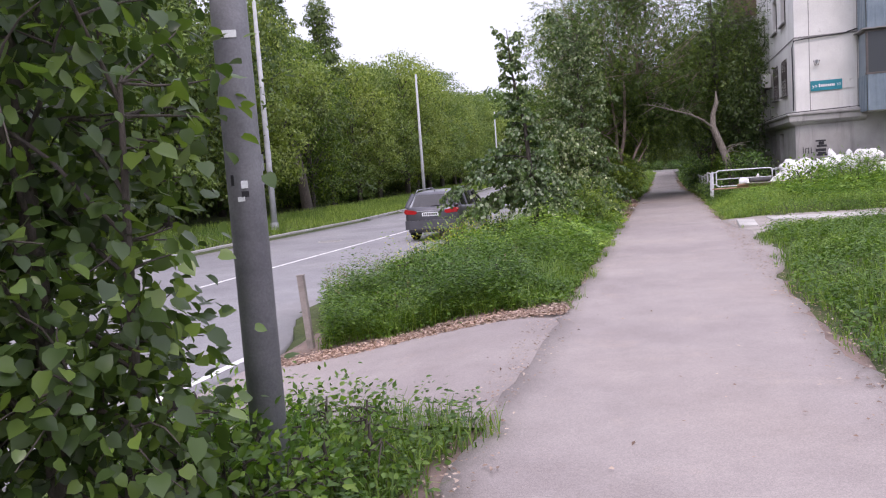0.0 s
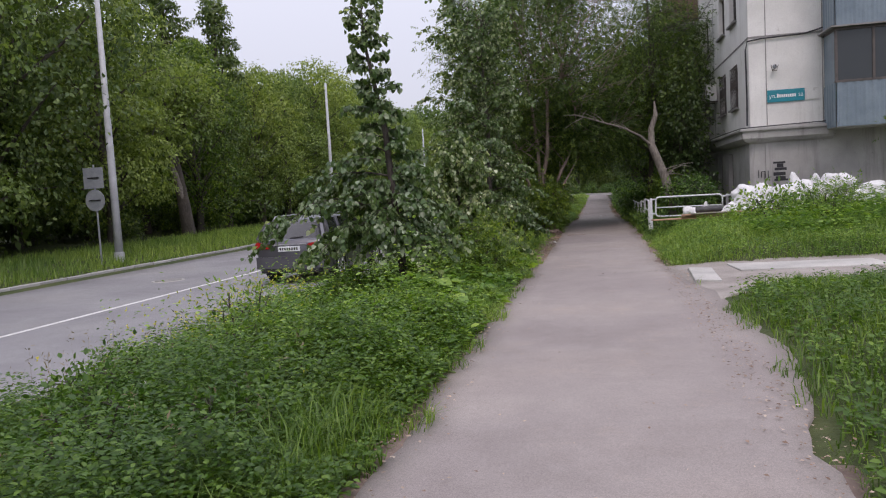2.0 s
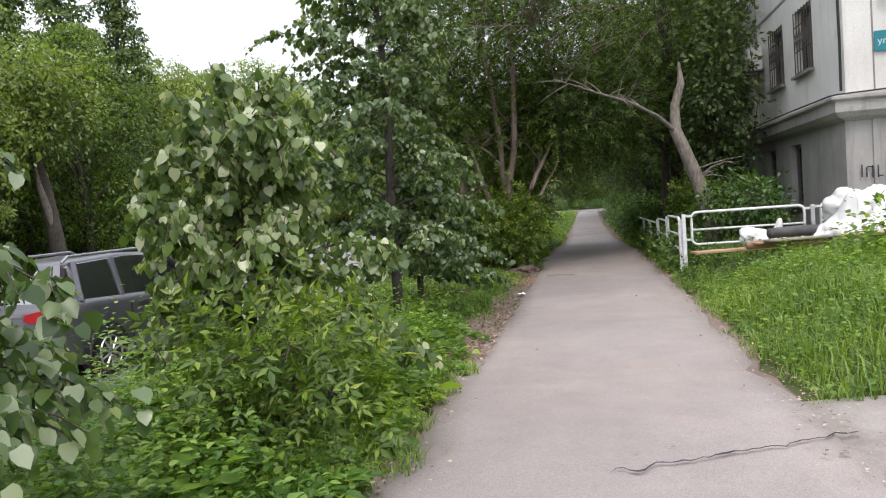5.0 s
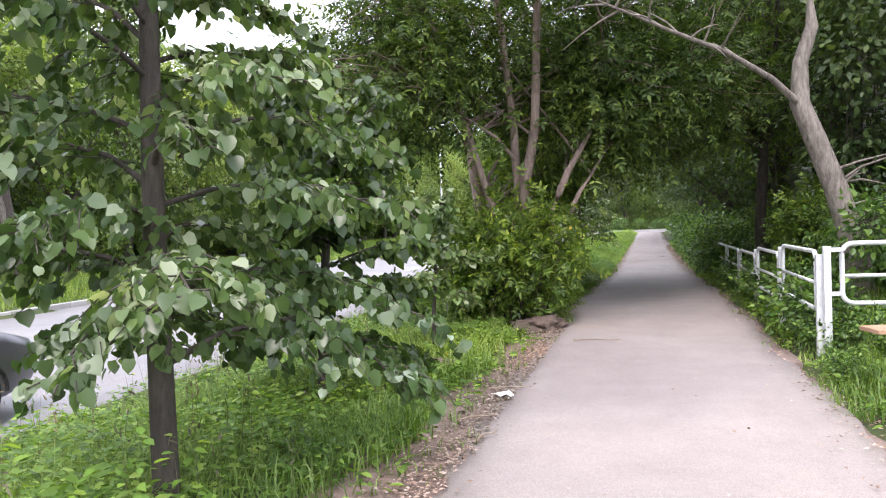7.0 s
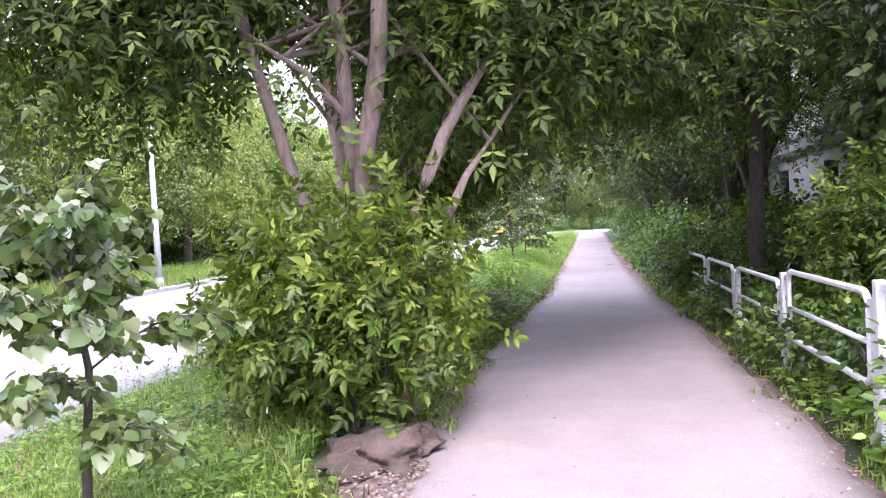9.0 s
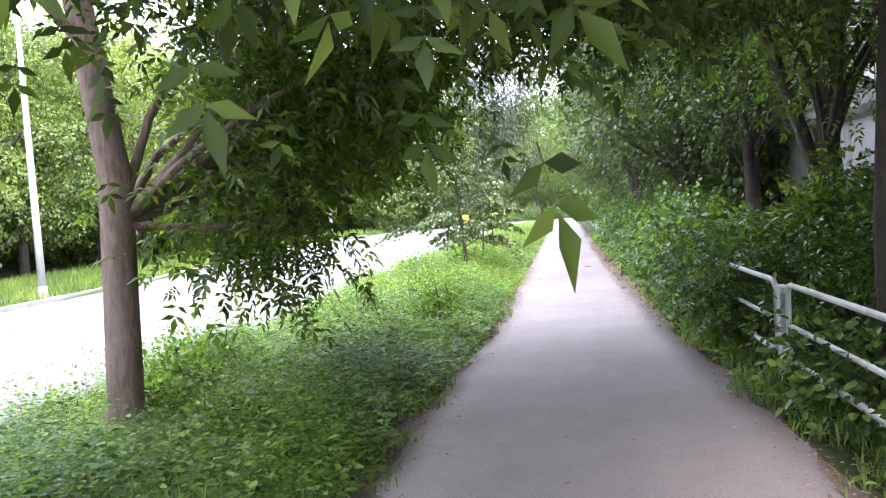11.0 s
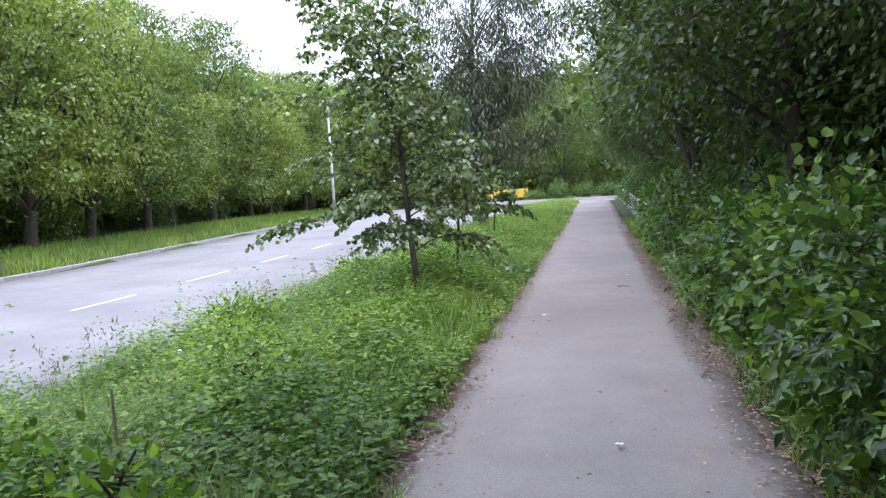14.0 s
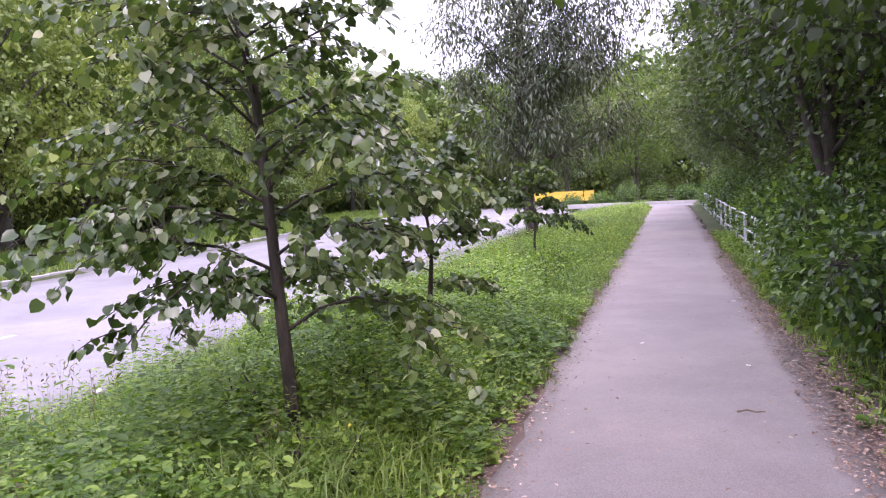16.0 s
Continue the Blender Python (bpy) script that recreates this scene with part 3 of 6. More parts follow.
def house_window(to_world, a, b, c, d, grille, parent=house):
    u = lambda p, q, dep: Vector(to_world(p, q, dep))
    bm = bmesh.new()

    def bar(p0, p1, q0, q1, d0, d1):
        A, B = u(p0, q0, d0), u(p1, q1, d1)
        box(bm, min(A.x, B.x), max(A.x, B.x), min(A.y, B.y), max(A.y, B.y), min(A.z, B.z), max(A.z, B.z))

    f = 0.07
    bar(a, a + f, c, d, 0.12, 0.2); bar(b - f, b, c, d, 0.12, 0.2)
    bar(a + f, b - f, c, c + f, 0.12, 0.2); bar(a + f, b - f, d - f, d, 0.12, 0.2)
    bar((a + b) / 2 - 0.03, (a + b) / 2 + 0.03, c + f, d - f, 0.12, 0.2)
    w = part("window", bm, M_FRAME, parent, "dark wooden window")
    bm = bmesh.new()
    bar(a + f, b - f, c + f, d - f, 0.155, 0.165)
    part("pane", bm, M_GLASS, w)
    bm = bmesh.new()
    bar(a, b, c, d, 0.6, 0.62)
    part("curtain", bm, M_CURTAIN, w)
    bm = bmesh.new()
    bar(a - 0.06, b + 0.06, c - 0.05, c - 0.004, -0.1, 0.1)
    part("sill", bm, M_SEAM, w)
    if grille:
        bm = bmesh.new()
        n = 6
        for i in range(n + 1):
            p = a + (b - a) * i / n
            bar(p - 0.008, p + 0.008, c, d, -0.03, -0.014)
        for q in (c + 0.04, c + 0.45, d - 0.3, d - 0.04):
            bar(a, b, q - 0.008, q + 0.008, -0.032, -0.016)
        for i in range(n):
            p = a + (b - a) * (i + 0.5) / n
            for s in (-1, 1):
                A, B = u(p - s * 0.08, c + 0.5, -0.022), u(p + s * 0.08, d - 0.35, -0.022)
                v, fc = tube_arrays([A, B], [0.007, 0.007], 4)
                vs = [bm.verts.new(q) for q in v]
                for q in fc:
                    bm.faces.new([vs[k] for k in q])
        part("grille", bm, M_FRAME, w, "rusty bent-bar window grille")


for a, b, c, d in holes_s:
    if c < FLOOR0 + 3 * STOREY and (a < 42 or c < FLOOR0 + STOREY):
        house_window(side, a, b, c, d, c < FLOOR0 + STOREY)
for a, b, c, d in holes_low:
    house_window(lambda u, z, dd: (HX - 0.03 + dd, u, z), a, b, c, d, False)
for a, b, c, d in holes_f:
    if a < 9 and c < FLOOR0 + 3 * STOREY:
        house_window(front, a, b, c, d, False)

# brown brick balconies on the long side, corrugated balcony on the end wall
for k in (1, 2, 3):
    z = FLOOR0 + k * STOREY
    bal = part("balcony", boxed(HX - 1.1, HX, 36.4, 39.6, z - 0.15, z), M_CONC, house, "brown brick balcony")
    part("parapet", boxed(HX - 1.1, HX - 0.98, 36.4, 39.6, z + 0.002, z + 0.95), M_BRICK, bal)
    part("parapet", boxed(HX - 0.98, HX, 36.4, 36.52, z + 0.002, z + 0.95), M_BRICK, bal)
    bm = bmesh.new()
    for i in range(9):
        y = 36.5 + i * 0.37
        box(bm, HX - 1.06, HX - 1.03, y, y + 0.03, z + 0.95, z + 1.75)
    box(bm, HX - 1.07, HX - 1.02, 36.4, 39.6, z + 1.7, z + 1.75)
    part("railing", bm, M_FRAME, bal)
for k in (0, 1):
    z = FLOOR0 + k * STOREY + 0.02
    x0, x1, yo = 6.05, 9.3, HY - 1.0
    bal = part("balcony", boxed(x0, x1, yo, HY - 0.04, z - 0.12, z), M_CONC, house, "glazed balcony clad in blue-grey corrugated metal")
    for nm, (p0, p1, along) in (("cladding", (x0, x1, True)), ("cladding", (yo, HY - 0.04, False))):
        bm = bmesh.new()
        n = int((p1 - p0) / 0.05)
        vs = []
        for i in range(n + 1):
            p, o = p0 + (p1 - p0) * i / n, -0.02 * (i % 4 in (1, 2))
            lo = (p, yo - 0.02 + o, z - 0.1) if along else (x0 - 0.02 + o, p, z - 0.1)
            vs.append((bm.verts.new(lo), bm.verts.new((lo[0], lo[1], z + 0.98))))
        for s0, s1 in zip(vs, vs[1:]):
            bm.faces.new((s0[0], s1[0], s1[1], s0[1]))
        part(nm, bm, M_CLAD, bal)
    bm = bmesh.new()
    for x in (x0, x0 + 0.85, x0 + 1.7, x0 + 2.5, x1):
        box(bm, x - 0.03, x + 0.03, yo - 0.03, yo + 0.03, z + 0.98, z + 2.3)
    for q in (z + 0.98, z + 2.25):
        box(bm, x0 - 0.04, x1 + 0.04, yo - 0.04, yo + 0.04, q, q + 0.06)
    box(bm, x0 - 0.03, x0 + 0.03, yo, HY - 0.05, z + 2.25, z + 2.31)
    part("glazing_frame", bm, M_FRAME, bal)
    part("pane", boxed(x0 + 0.03, x1 - 0.03, yo - 0.005, yo + 0.005, z + 1.04, z + 2.25), M_GLASS, bal)
    part("side_panel", boxed(x0 - 0.01, x0 + 0.01, yo + 0.03, HY - 0.05, z + 0.98, z + 2.25), M_CLAD, bal)
    part("clutter", boxed(x0 + 0.25, x1 - 0.5, yo + 0.3, yo + 0.7, z, z + 1.35, 0.05), M_RUST, bal, "brown boxes and cloths behind the glass")
    part("canopy", boxed(x0 - 0.15, x1 + 0.1, yo - 0.15, HY - 0.03, z + 2.32, z + 2.36), M_SEAM, bal)

# drainpipe-like cable down the corner, cable along the seam
c1 = part("wall_cable", tube([(4.12, HY - 0.045, FLOOR0 + 0.15), (4.13, HY - 0.04, 3.6), (4.12, HY - 0.04, 4.75), (4.17, HY - 0.05, 4.98), (4.5, HY - 0.05, 5.02), (5.6, HY - 0.05, 5.06), (6.0, HY - 0.07, 5.16), (7.0, HY - 0.06, 5.3)], 0.022, 6), M_BLACK)
tagged(c1, "black cable running down the house corner", "cable")
c2 = part("wall_cable", tube([(4.02, 34, 2.75), (3.98, 30, 2.74), (4.0, HY + 0.2, 2.72), (4.0, HY - 0.2, 2.7), (4.7, HY - 0.26, 2.72), (6.0, HY - 0.25, 2.75)], 0.014, 6), M_BLACK)
tagged(c2, "black cable lying along the plinth ledge", "cable")

# address sign
sg = thing("address_sign", "teal enamel street name sign on the white wall", "street sign", at=pose(5.1, HY - 0.03, 3.5))
part("plate", boxed(-0.46, 0.46, -0.012, 0.012, -0.16, 0.16, 0.006), M_TEAL, sg)


def words(body, size, material, parent, m, name="lettering"):
    cu = bpy.data.curves.new(name, "FONT")
    cu.body, cu.size, cu.extrude, cu.align_x, cu.align_y = body, size, 0.001, "CENTER", "CENTER"
    tmp = new("lettering_source", cu)
    me = bpy.data.meshes.new_from_object(tmp)
    bpy.data.objects.remove(tmp)
    me.materials.clear()
    me.materials.append(material)
    ob = new(name, me)
    ob.parent, ob.matrix_basis = parent, m
    return ob


words("ул.", 0.13, M_SIGNWHITE, sg, pose(-0.33, -0.016, -0.01, 90, 0, 0))
bm = bmesh.new()
for i in range(9):
    h = 0.075 if i else 0.1
    box(bm, -0.22 + i * 0.053, -0.22 + i * 0.053 + 0.038, -0.017, -0.013, -0.045, -0.045 + h)
part("lettering", bm, M_SIGNWHITE, sg)
words("52", 0.12, M_SIGNWHITE, sg, pose(0.36, -0.016, -0.01, 90, 0, 0))
part("notice", boxed(0.49, 0.78, -0.008, 0.0, -0.14, 0.15), M_WALL, sg, "faded white notice")
# black painted scrawl
gf = thing("graffiti", "black spray-painted marks on the grey plinth", "graffiti", at=pose(4.9, HY - 0.036, 1.55))
bm = bmesh.new()
for (p, q, w, h) in ((0.0, 0.2, 0.3, 0.05), (0.02, 0.12, 0.16, 0.1), (0.03, 0.03, 0.3, 0.07), (0.0, -0.1, 0.3, 0.09), (0.03, -0.2, 0.24, 0.07), (0.04, -0.26, 0.34, 0.05), (-0.28, -0.1, 0.02, 0.2), (-0.36, -0.1, 0.02, 0.2), (-0.45, -0.1, 0.02, 0.16), (-0.4, -0.02, 0.09, 0.018), (-0.24, -0.17, 0.07, 0.018), (-0.52, -0.08, 0.02, 0.2)):
    box(bm, p - w / 2, p + w / 2, -0.002, 0.003, q - h / 2, q + h / 2)
part("scrawl", bm, M_BLACK, gf)
# small wall lamp bracket
wl = thing("wall_lamp", "small rusty lamp bracket on the white wall", "wall lamp", at=pose(4.82, HY - 0.02, 4.2))
part("bracket", tube([(0, 0.01, 0), (0, -0.12, 0.02), (0, -0.2, 0.1)], 0.012, 6), M_FRAME, wl)
part("bracket", tube([(-0.09, -0.1, 0.1), (-0.05, -0.1, -0.05), (0.05, -0.1, -0.05), (0.09, -0.1, 0.1)], 0.012, 6), M_FRAME, wl)
bm = bmesh.new()
bmesh.ops.create_uvsphere(bm, u_segments=12, v_segments=8, radius=0.06, matrix=Matrix.Translation((0, -0.12, 0.06)))
part("globe", bm, M_GALV, wl)
# air conditioner
ac = thing("air_conditioner", "white outdoor air conditioner unit on wall brackets", "air conditioner", at=pose(HX - 0.2, 32.55, 4.28))
part("casing", boxed(-0.16, 0.16, -0.4, 0.4, -0.27, 0.27, 0.02), M_WALL, ac)
bm = bmesh.new()
for k in range(5):
    bmesh.ops.create_cone(bm, cap_ends=True, segments=24, radius1=0.2 - k * 0.04, radius2=0.19 - k * 0.04, depth=0.01, matrix=Matrix.Translation((-0.165 - 0.003 * k, 0.08, 0)) @ Euler((0, radians(90), 0)).to_matrix().to_4x4())
part("fan_grille", bm, M_SEAM, ac)
part("bracket", boxed(-0.2, 0.2, -0.3, -0.26, -0.31, -0.272), M_FRAME, ac)
part("bracket", boxed(-0.2, 0.2, 0.26, 0.3, -0.31, -0.272), M_FRAME, ac)

# ---- kerb stones along the far side of the road ----
kerb = thing("kerb", "line of grey concrete kerb stones", "kerb", kind="structure")
kerb_me = bpy.data.meshes.new("kerb_stone")
bm = boxed(-0.08, 0.08, 0.006, 0.994, -0.15, 0.13, 0.015)
bm.to_mesh(kerb_me)
bm.free()
kerb_me.materials.append(M_KERB)
for y in range(2, 100):
    k = new("kerb_stone", kerb_me)
    k.parent = kerb
    k.matrix_basis = pose(float(kerb_x(y)) - 0.08 + random.uniform(-0.008, 0.008), y, ROAD_Z + float(rise(y)) + random.uniform(-0.008, 0.008), 0, 0, 0 if y < 33 else 5.7)
kerb2 = thing("kerb", "line of grey concrete kerb stones across the path end", "kerb", kind="structure")
for i in range(20):
    k = new("kerb_stone", kerb_me)
    k.parent = kerb2
    k.matrix_basis = pose(-9 + i, 89.1, float(rise(89)) + 0.02, 0, 0, -90)

# ---- metal guard rails ----
def rounded_frame(w, h, r=0.09, n=4):
    pts = []
    for cx, cz, a0 in ((w - r, h - r, 0), (r, h - r, 90), (r, r, 180), (w - r, r, 270)):
        for i in range(n + 1):
            a = radians(a0 + 90 * i / n)
            pts.append((cx + r * math.cos(a), 0, cz + r * math.sin(a)))
    return pts


def guard_rail(w, label, m, h=0.52, post=True):
    t = thing("guard_rail", label, "guard rail", "white guard rails along the path", at=m)
    part("frame", tube([(x + 0.12, y, z + 0.1) for x, y, z in rounded_frame(w - 0.24, h)], 0.021, 8, True), M_WHITE, t, smooth=True)
    part("mid_rail", tube([(0.14, 0, 0.1 + h * 0.46), (w - 0.14, 0, 0.1 + h * 0.46)], 0.017, 8), M_WHITE, t, smooth=True)
    for x in ((0,) if post else ()):
        part("post", boxed(x - 0.03, x + 0.03, -0.03, 0.03, -0.3, 0.6, 0.006), M_WHITE, t)
    for x0, x1 in ((-0.0, 0.13), (w - 0.13, w)):
        for z in (0.1 + h * 0.16, 0.1 + h * 0.9):
            part("lug", boxed(x0, x1, -0.012, 0.012, z - 0.018, z + 0.018), M_WHITE, t)
    return t


gz0 = 0.38
first = guard_rail(1.95, "white tubular steel guard rail with chipped paint", pose(1.55, 26.45, gz0))
guard_rail(1.95, "white tubular steel guard rail beside rubbish bags", pose(3.5, 26.45, gz0 + 0.02))
part("post", boxed(1.92, 1.98, -0.03, 0.03, -0.3, 0.6, 0.006), M_WHITE, first)
for i, y in enumerate(np.arange(26.45, 44, 2.0)):
    z = 0.3 - 0.1 * min(i, 2)
    copy_thing(first, pose(1.5, y + 0.06, z + land_at(1.5, y) * 0.3, 0, 0, 90))
copy_thing(first, pose(1.6, 44.5, 0.12, 0, -7, 84))
for y in np.arange(53.0, 82, 2.0):
    copy_thing(first, pose(1.5 + 0.006 * (y - 52), y, land_at(1.75, y) + 0.05, 0, 0, 90))

# ---- lamps and poles across the road ----
def street_lamp(x, y, h, r, label, head=True):
    z = land_at(x, y) - 0.2
    t = thing("street_lamp", label, "street lamp", "street lamps", at=pose(x, y, z))
    part("pole", tube([(0, 0, 0), (0, 0, h * 0.3), (0, 0, h)], [r, r * 0.9, r * 0.55], 12), M_LAMP, t, smooth=True)
    part("collar", tube([(0, 0, 0.0), (0, 0, 0.5)], r * 1.25, 12), M_LAMP, t)
    if head:
        part("arm", tube([(0, 0, h - 0.3), (0.3, 0, h + 0.3), (1.5, 0, h + 0.55)], 0.035, 8), M_LAMP, t)
        part("lamp_head", boxed(1.3, 1.95, -0.13, 0.13, h + 0.5, h + 0.62, 0.03), M_GALV, t)
    return t


street_lamp(-15.1, 27.0, 9.2, 0.13, "tall pale grey street lamp standing in the verge", False)
street_lamp(-16.0, 49.8, 9.0, 0.12, "tall pale grey street lamp standing in the verge", False)
street_lamp(-19.3, 90.0, 9.0, 0.12, "tall pale grey street lamp standing in the verge", False)
rs = thing("road_sign", "grey-backed square and round road signs on a thin post", "road sign", at=pose(-15.25, 26.3, land_at(-15.25, 26.3) - 0.1))
part("post", tube([(0, 0, 0), (0, 0, 3.2)], 0.03, 8), M_GALV, rs)
part("square_plate", boxed(-0.35, 0.35, -0.055, -0.04, 2.45, 3.1, 0.005), M_SIGNBACK, rs)
bm = bmesh.new()
bmesh.ops.create_cone(bm, cap_ends=True, segments=28, radius1=0.34, radius2=0.34, depth=0.014, matrix=Matrix.Translation((0, -0.048, 2.08)) @ Euler((radians(90), 0, 0)).to_matrix().to_4x4())
part("round_plate", bm, M_SIGNBACK, rs)
for z in (2.08, 2.78):
    part("clamp", boxed(-0.2, 0.2, -0.085, -0.056, z - 0.02, z + 0.02), M_BLACK, rs)

# near steel pole beside the first tree
pz = land_at(-1.72, 2.86)
np_ = thing("utility_pole", "grey painted steel utility pole with stickers", "utility pole", at=pose(-1.72, 2.86, pz - 0.15))
part("pole", tube([(0, 0, 0), (0, 0, 2.5), (0, 0, 7.0)], [0.08, 0.076, 0.06], 24), M_POLE, np_, smooth=True)
for a, z, w, h, mt in ((-62, 1.68, 0.028, 0.032, M_SIGNWHITE), (-62, 1.64, 0.03, 0.025, M_BLACK), (-100, 1.7, 0.014, 0.045, M_BLACK), (-75, 1.62, 0.03, 0.02, M_SIGNWHITE), (-66, 2.3, 0.06, 0.03, M_SIGNWHITE)):
    c = 0.0785
    bm = boxed(-w / 2, w / 2, -0.0015, 0.0015, -h / 2, h / 2)
    sk = part("sticker", bm, mt, np_)
    sk.matrix_basis = pose(c * math.cos(radians(a)), c * math.sin(radians(a)), z, 0, 0, a + 90)

# short wooden post at the apron corner
wp = thing("marker_post", "short weathered grey wooden post at the driveway corner", "post", at=pose(-3.98, 7.72, land_at(-3.98, 7.72) - 0.1, 0, -4, 0))
part("stake", boxed(-0.04, 0.04, -0.03, 0.03, 0, 0.95, 0.008), M_WOODPOST, wp)
part("top_cap", boxed(-0.045, 0.045, -0.035, 0.035, 0.951, 0.965, 0.004), M_WOODPOST, wp)

# ---- rubbish by the house ----
def bag_mesh(seed, tied):
    bm = bmesh.new()
    bmesh.ops.create_icosphere(bm, subdivisions=4, radius=1.0)
    for v in bm.verts:
        p = v.co.copy()
        crease = 1 - abs(noise.noise(p * 2.2 + Vector((seed, 0, 0))))
        f = 1 + 0.28 * noise.noise(p * 1.3 + Vector((seed * 3, 1, 0))) - 0.16 * crease ** 6 + 0.05 * noise.noise(p * 7 + Vector((0, seed, 0)))
        v.co = Vector((p.x * 0.34, p.y * 0.27, p.z * 0.24)) * f
        if tied and p.z > 0.75:
            v.co.z += (p.z - 0.75) * 1.3
            v.co.x *= 0.75
            v.co.y *= 0.75
        v.co.z = max(v.co.z, -0.2)
    me = bpy.data.meshes.new("rubbish_bag")
    bm.to_mesh(me)
    bm.free()
    me.materials.append(M_BAG)
    me.shade_smooth()
    return me


bags = [bag_mesh(s * 1.7, s % 2) for s in range(5)]
rb = random.Random(4)
spots = [(2.55, 26.05, 0.22, 0.75), (2.85, 26.0, 0.2, 0.6)]
for i in range(26):
    x = 3.5 + i * 0.135 + rb.uniform(-0.1, 0.1)
    spots.append((x, 25.55 + rb.uniform(-0.5, 0.55), 0.2 + (0.26 if i % 3 == 2 else 0.0) + (0.22 if i in (12, 17, 20) else 0), rb.uniform(0.85, 1.25)))
for i, (x, y, dz, s) in enumerate(spots):
    b = new("rubbish_bag", bags[i % 5])
    b.matrix_basis = pose(x, y, land_at(x, y) + dz * s, rb.uniform(-14, 14), rb.uniform(-14, 14), rb.uniform(0, 360)) @ Matrix.Diagonal((s, s, s * 1.05, 1))
    tagged(b, "full white woven plastic rubbish bag in a heap" if i > 1 else "small white plastic rubbish bag on grass", "rubbish bag", "heap of rubbish bags")


def lying(name, label, cat, x, y, l, rz, r, mt, dz=0.1, flat=False):
    if flat:
        bm = boxed(-l / 2, l / 2, -r * 2.2, r * 2.2, -r * 0.3, r * 0.3, 0.006)
    else:
        bm = tube([(-l / 2, 0, 0), (-l / 6, 0.02, 0.01), (l / 6, -0.01, 0.0), (l / 2, 0, 0)], [r, r * 1.05, r * 0.95, r], 12)
    o = part(name, bm, mt, smooth=not flat)
    o.matrix_basis = pose(x, y, land_at(x, y) + (r * 0.3 if flat else r) + dz, 0, 0, rz)
    tagged(o, label, cat, "boards and rolls on the grass")


lying("board", "long brown wooden board lying on grass", "board", 2.3, 25.1, 1.7, 14, 0.055, M_RUST, 0.12, True)
lying("board", "brown wooden board lying on grass", "board", 2.9, 24.95, 1.5, 22, 0.05, M_RUST, 0.17, True)
lying("roll", "rolled brown cardboard lying on grass", "roll", 2.75, 24.75, 1.2, 6, 0.055, M_RUST)
lying("roll", "dark roofing felt roll on a heap of boards", "roll", 3.25, 25.35, 1.4, 12, 0.075, M_DARKROLL, 0.2)
lying("board", "pale wooden board lying on grass", "board", 3.3, 24.8, 1.9, 15, 0.045, M_WOODPOST, 0.2, True)
lying("board", "brown board beside rubbish bags", "board", 4.3, 24.9, 1.8, 5, 0.05, M_RUST, 0.16, True)
lying("board", "pale broken board leaning in the rubbish heap", "board", 6.2, 25.3, 1.3, 30, 0.05, M_WOODPOST, 0.5, True)

# ---- grey estate car on the road ----
M_CAR = plain("grey_metallic_paint", (0.12, 0.12, 0.135), (0.15, 0.15, 0.165), 0.28, 2.0, metal=0.55, fine=400, relief=0.0)
M_TYRE = plain("tyre_rubber", (0.012, 0.012, 0.013), (0.025, 0.025, 0.026), 0.85, 20.0)
M_RIM = plain("alloy_rim", (0.4, 0.4, 0.42), (0.5, 0.5, 0.52), 0.3, 9.0, metal=0.8)
M_RED = plain("red_tail_lamp", (0.35, 0.01, 0.012), (0.45, 0.015, 0.015), 0.15, 9.0, relief=0.0)
M_PLASTIC = plain("black_trim", (0.015, 0.015, 0.017), (0.03, 0.03, 0.033), 0.5, 20.0)
M_CARGLASS = glass("car_glass", (0.02, 0.022, 0.025))


def loft(rings):
    bm = bmesh.new()
    rows = [[bm.verts.new(p) for p in r] for r in rings]
    for a, b in zip(rows, rows[1:]):
        for i in range(len(a) - 1):
            bm.faces.new((a[i], a[i + 1], b[i + 1], b[i]))
    for r in (rows[0], rows[-1]):
        bm.faces.new(r)
    bmesh.ops.recalc_face_normals(bm, faces=bm.faces[:])
    return bm


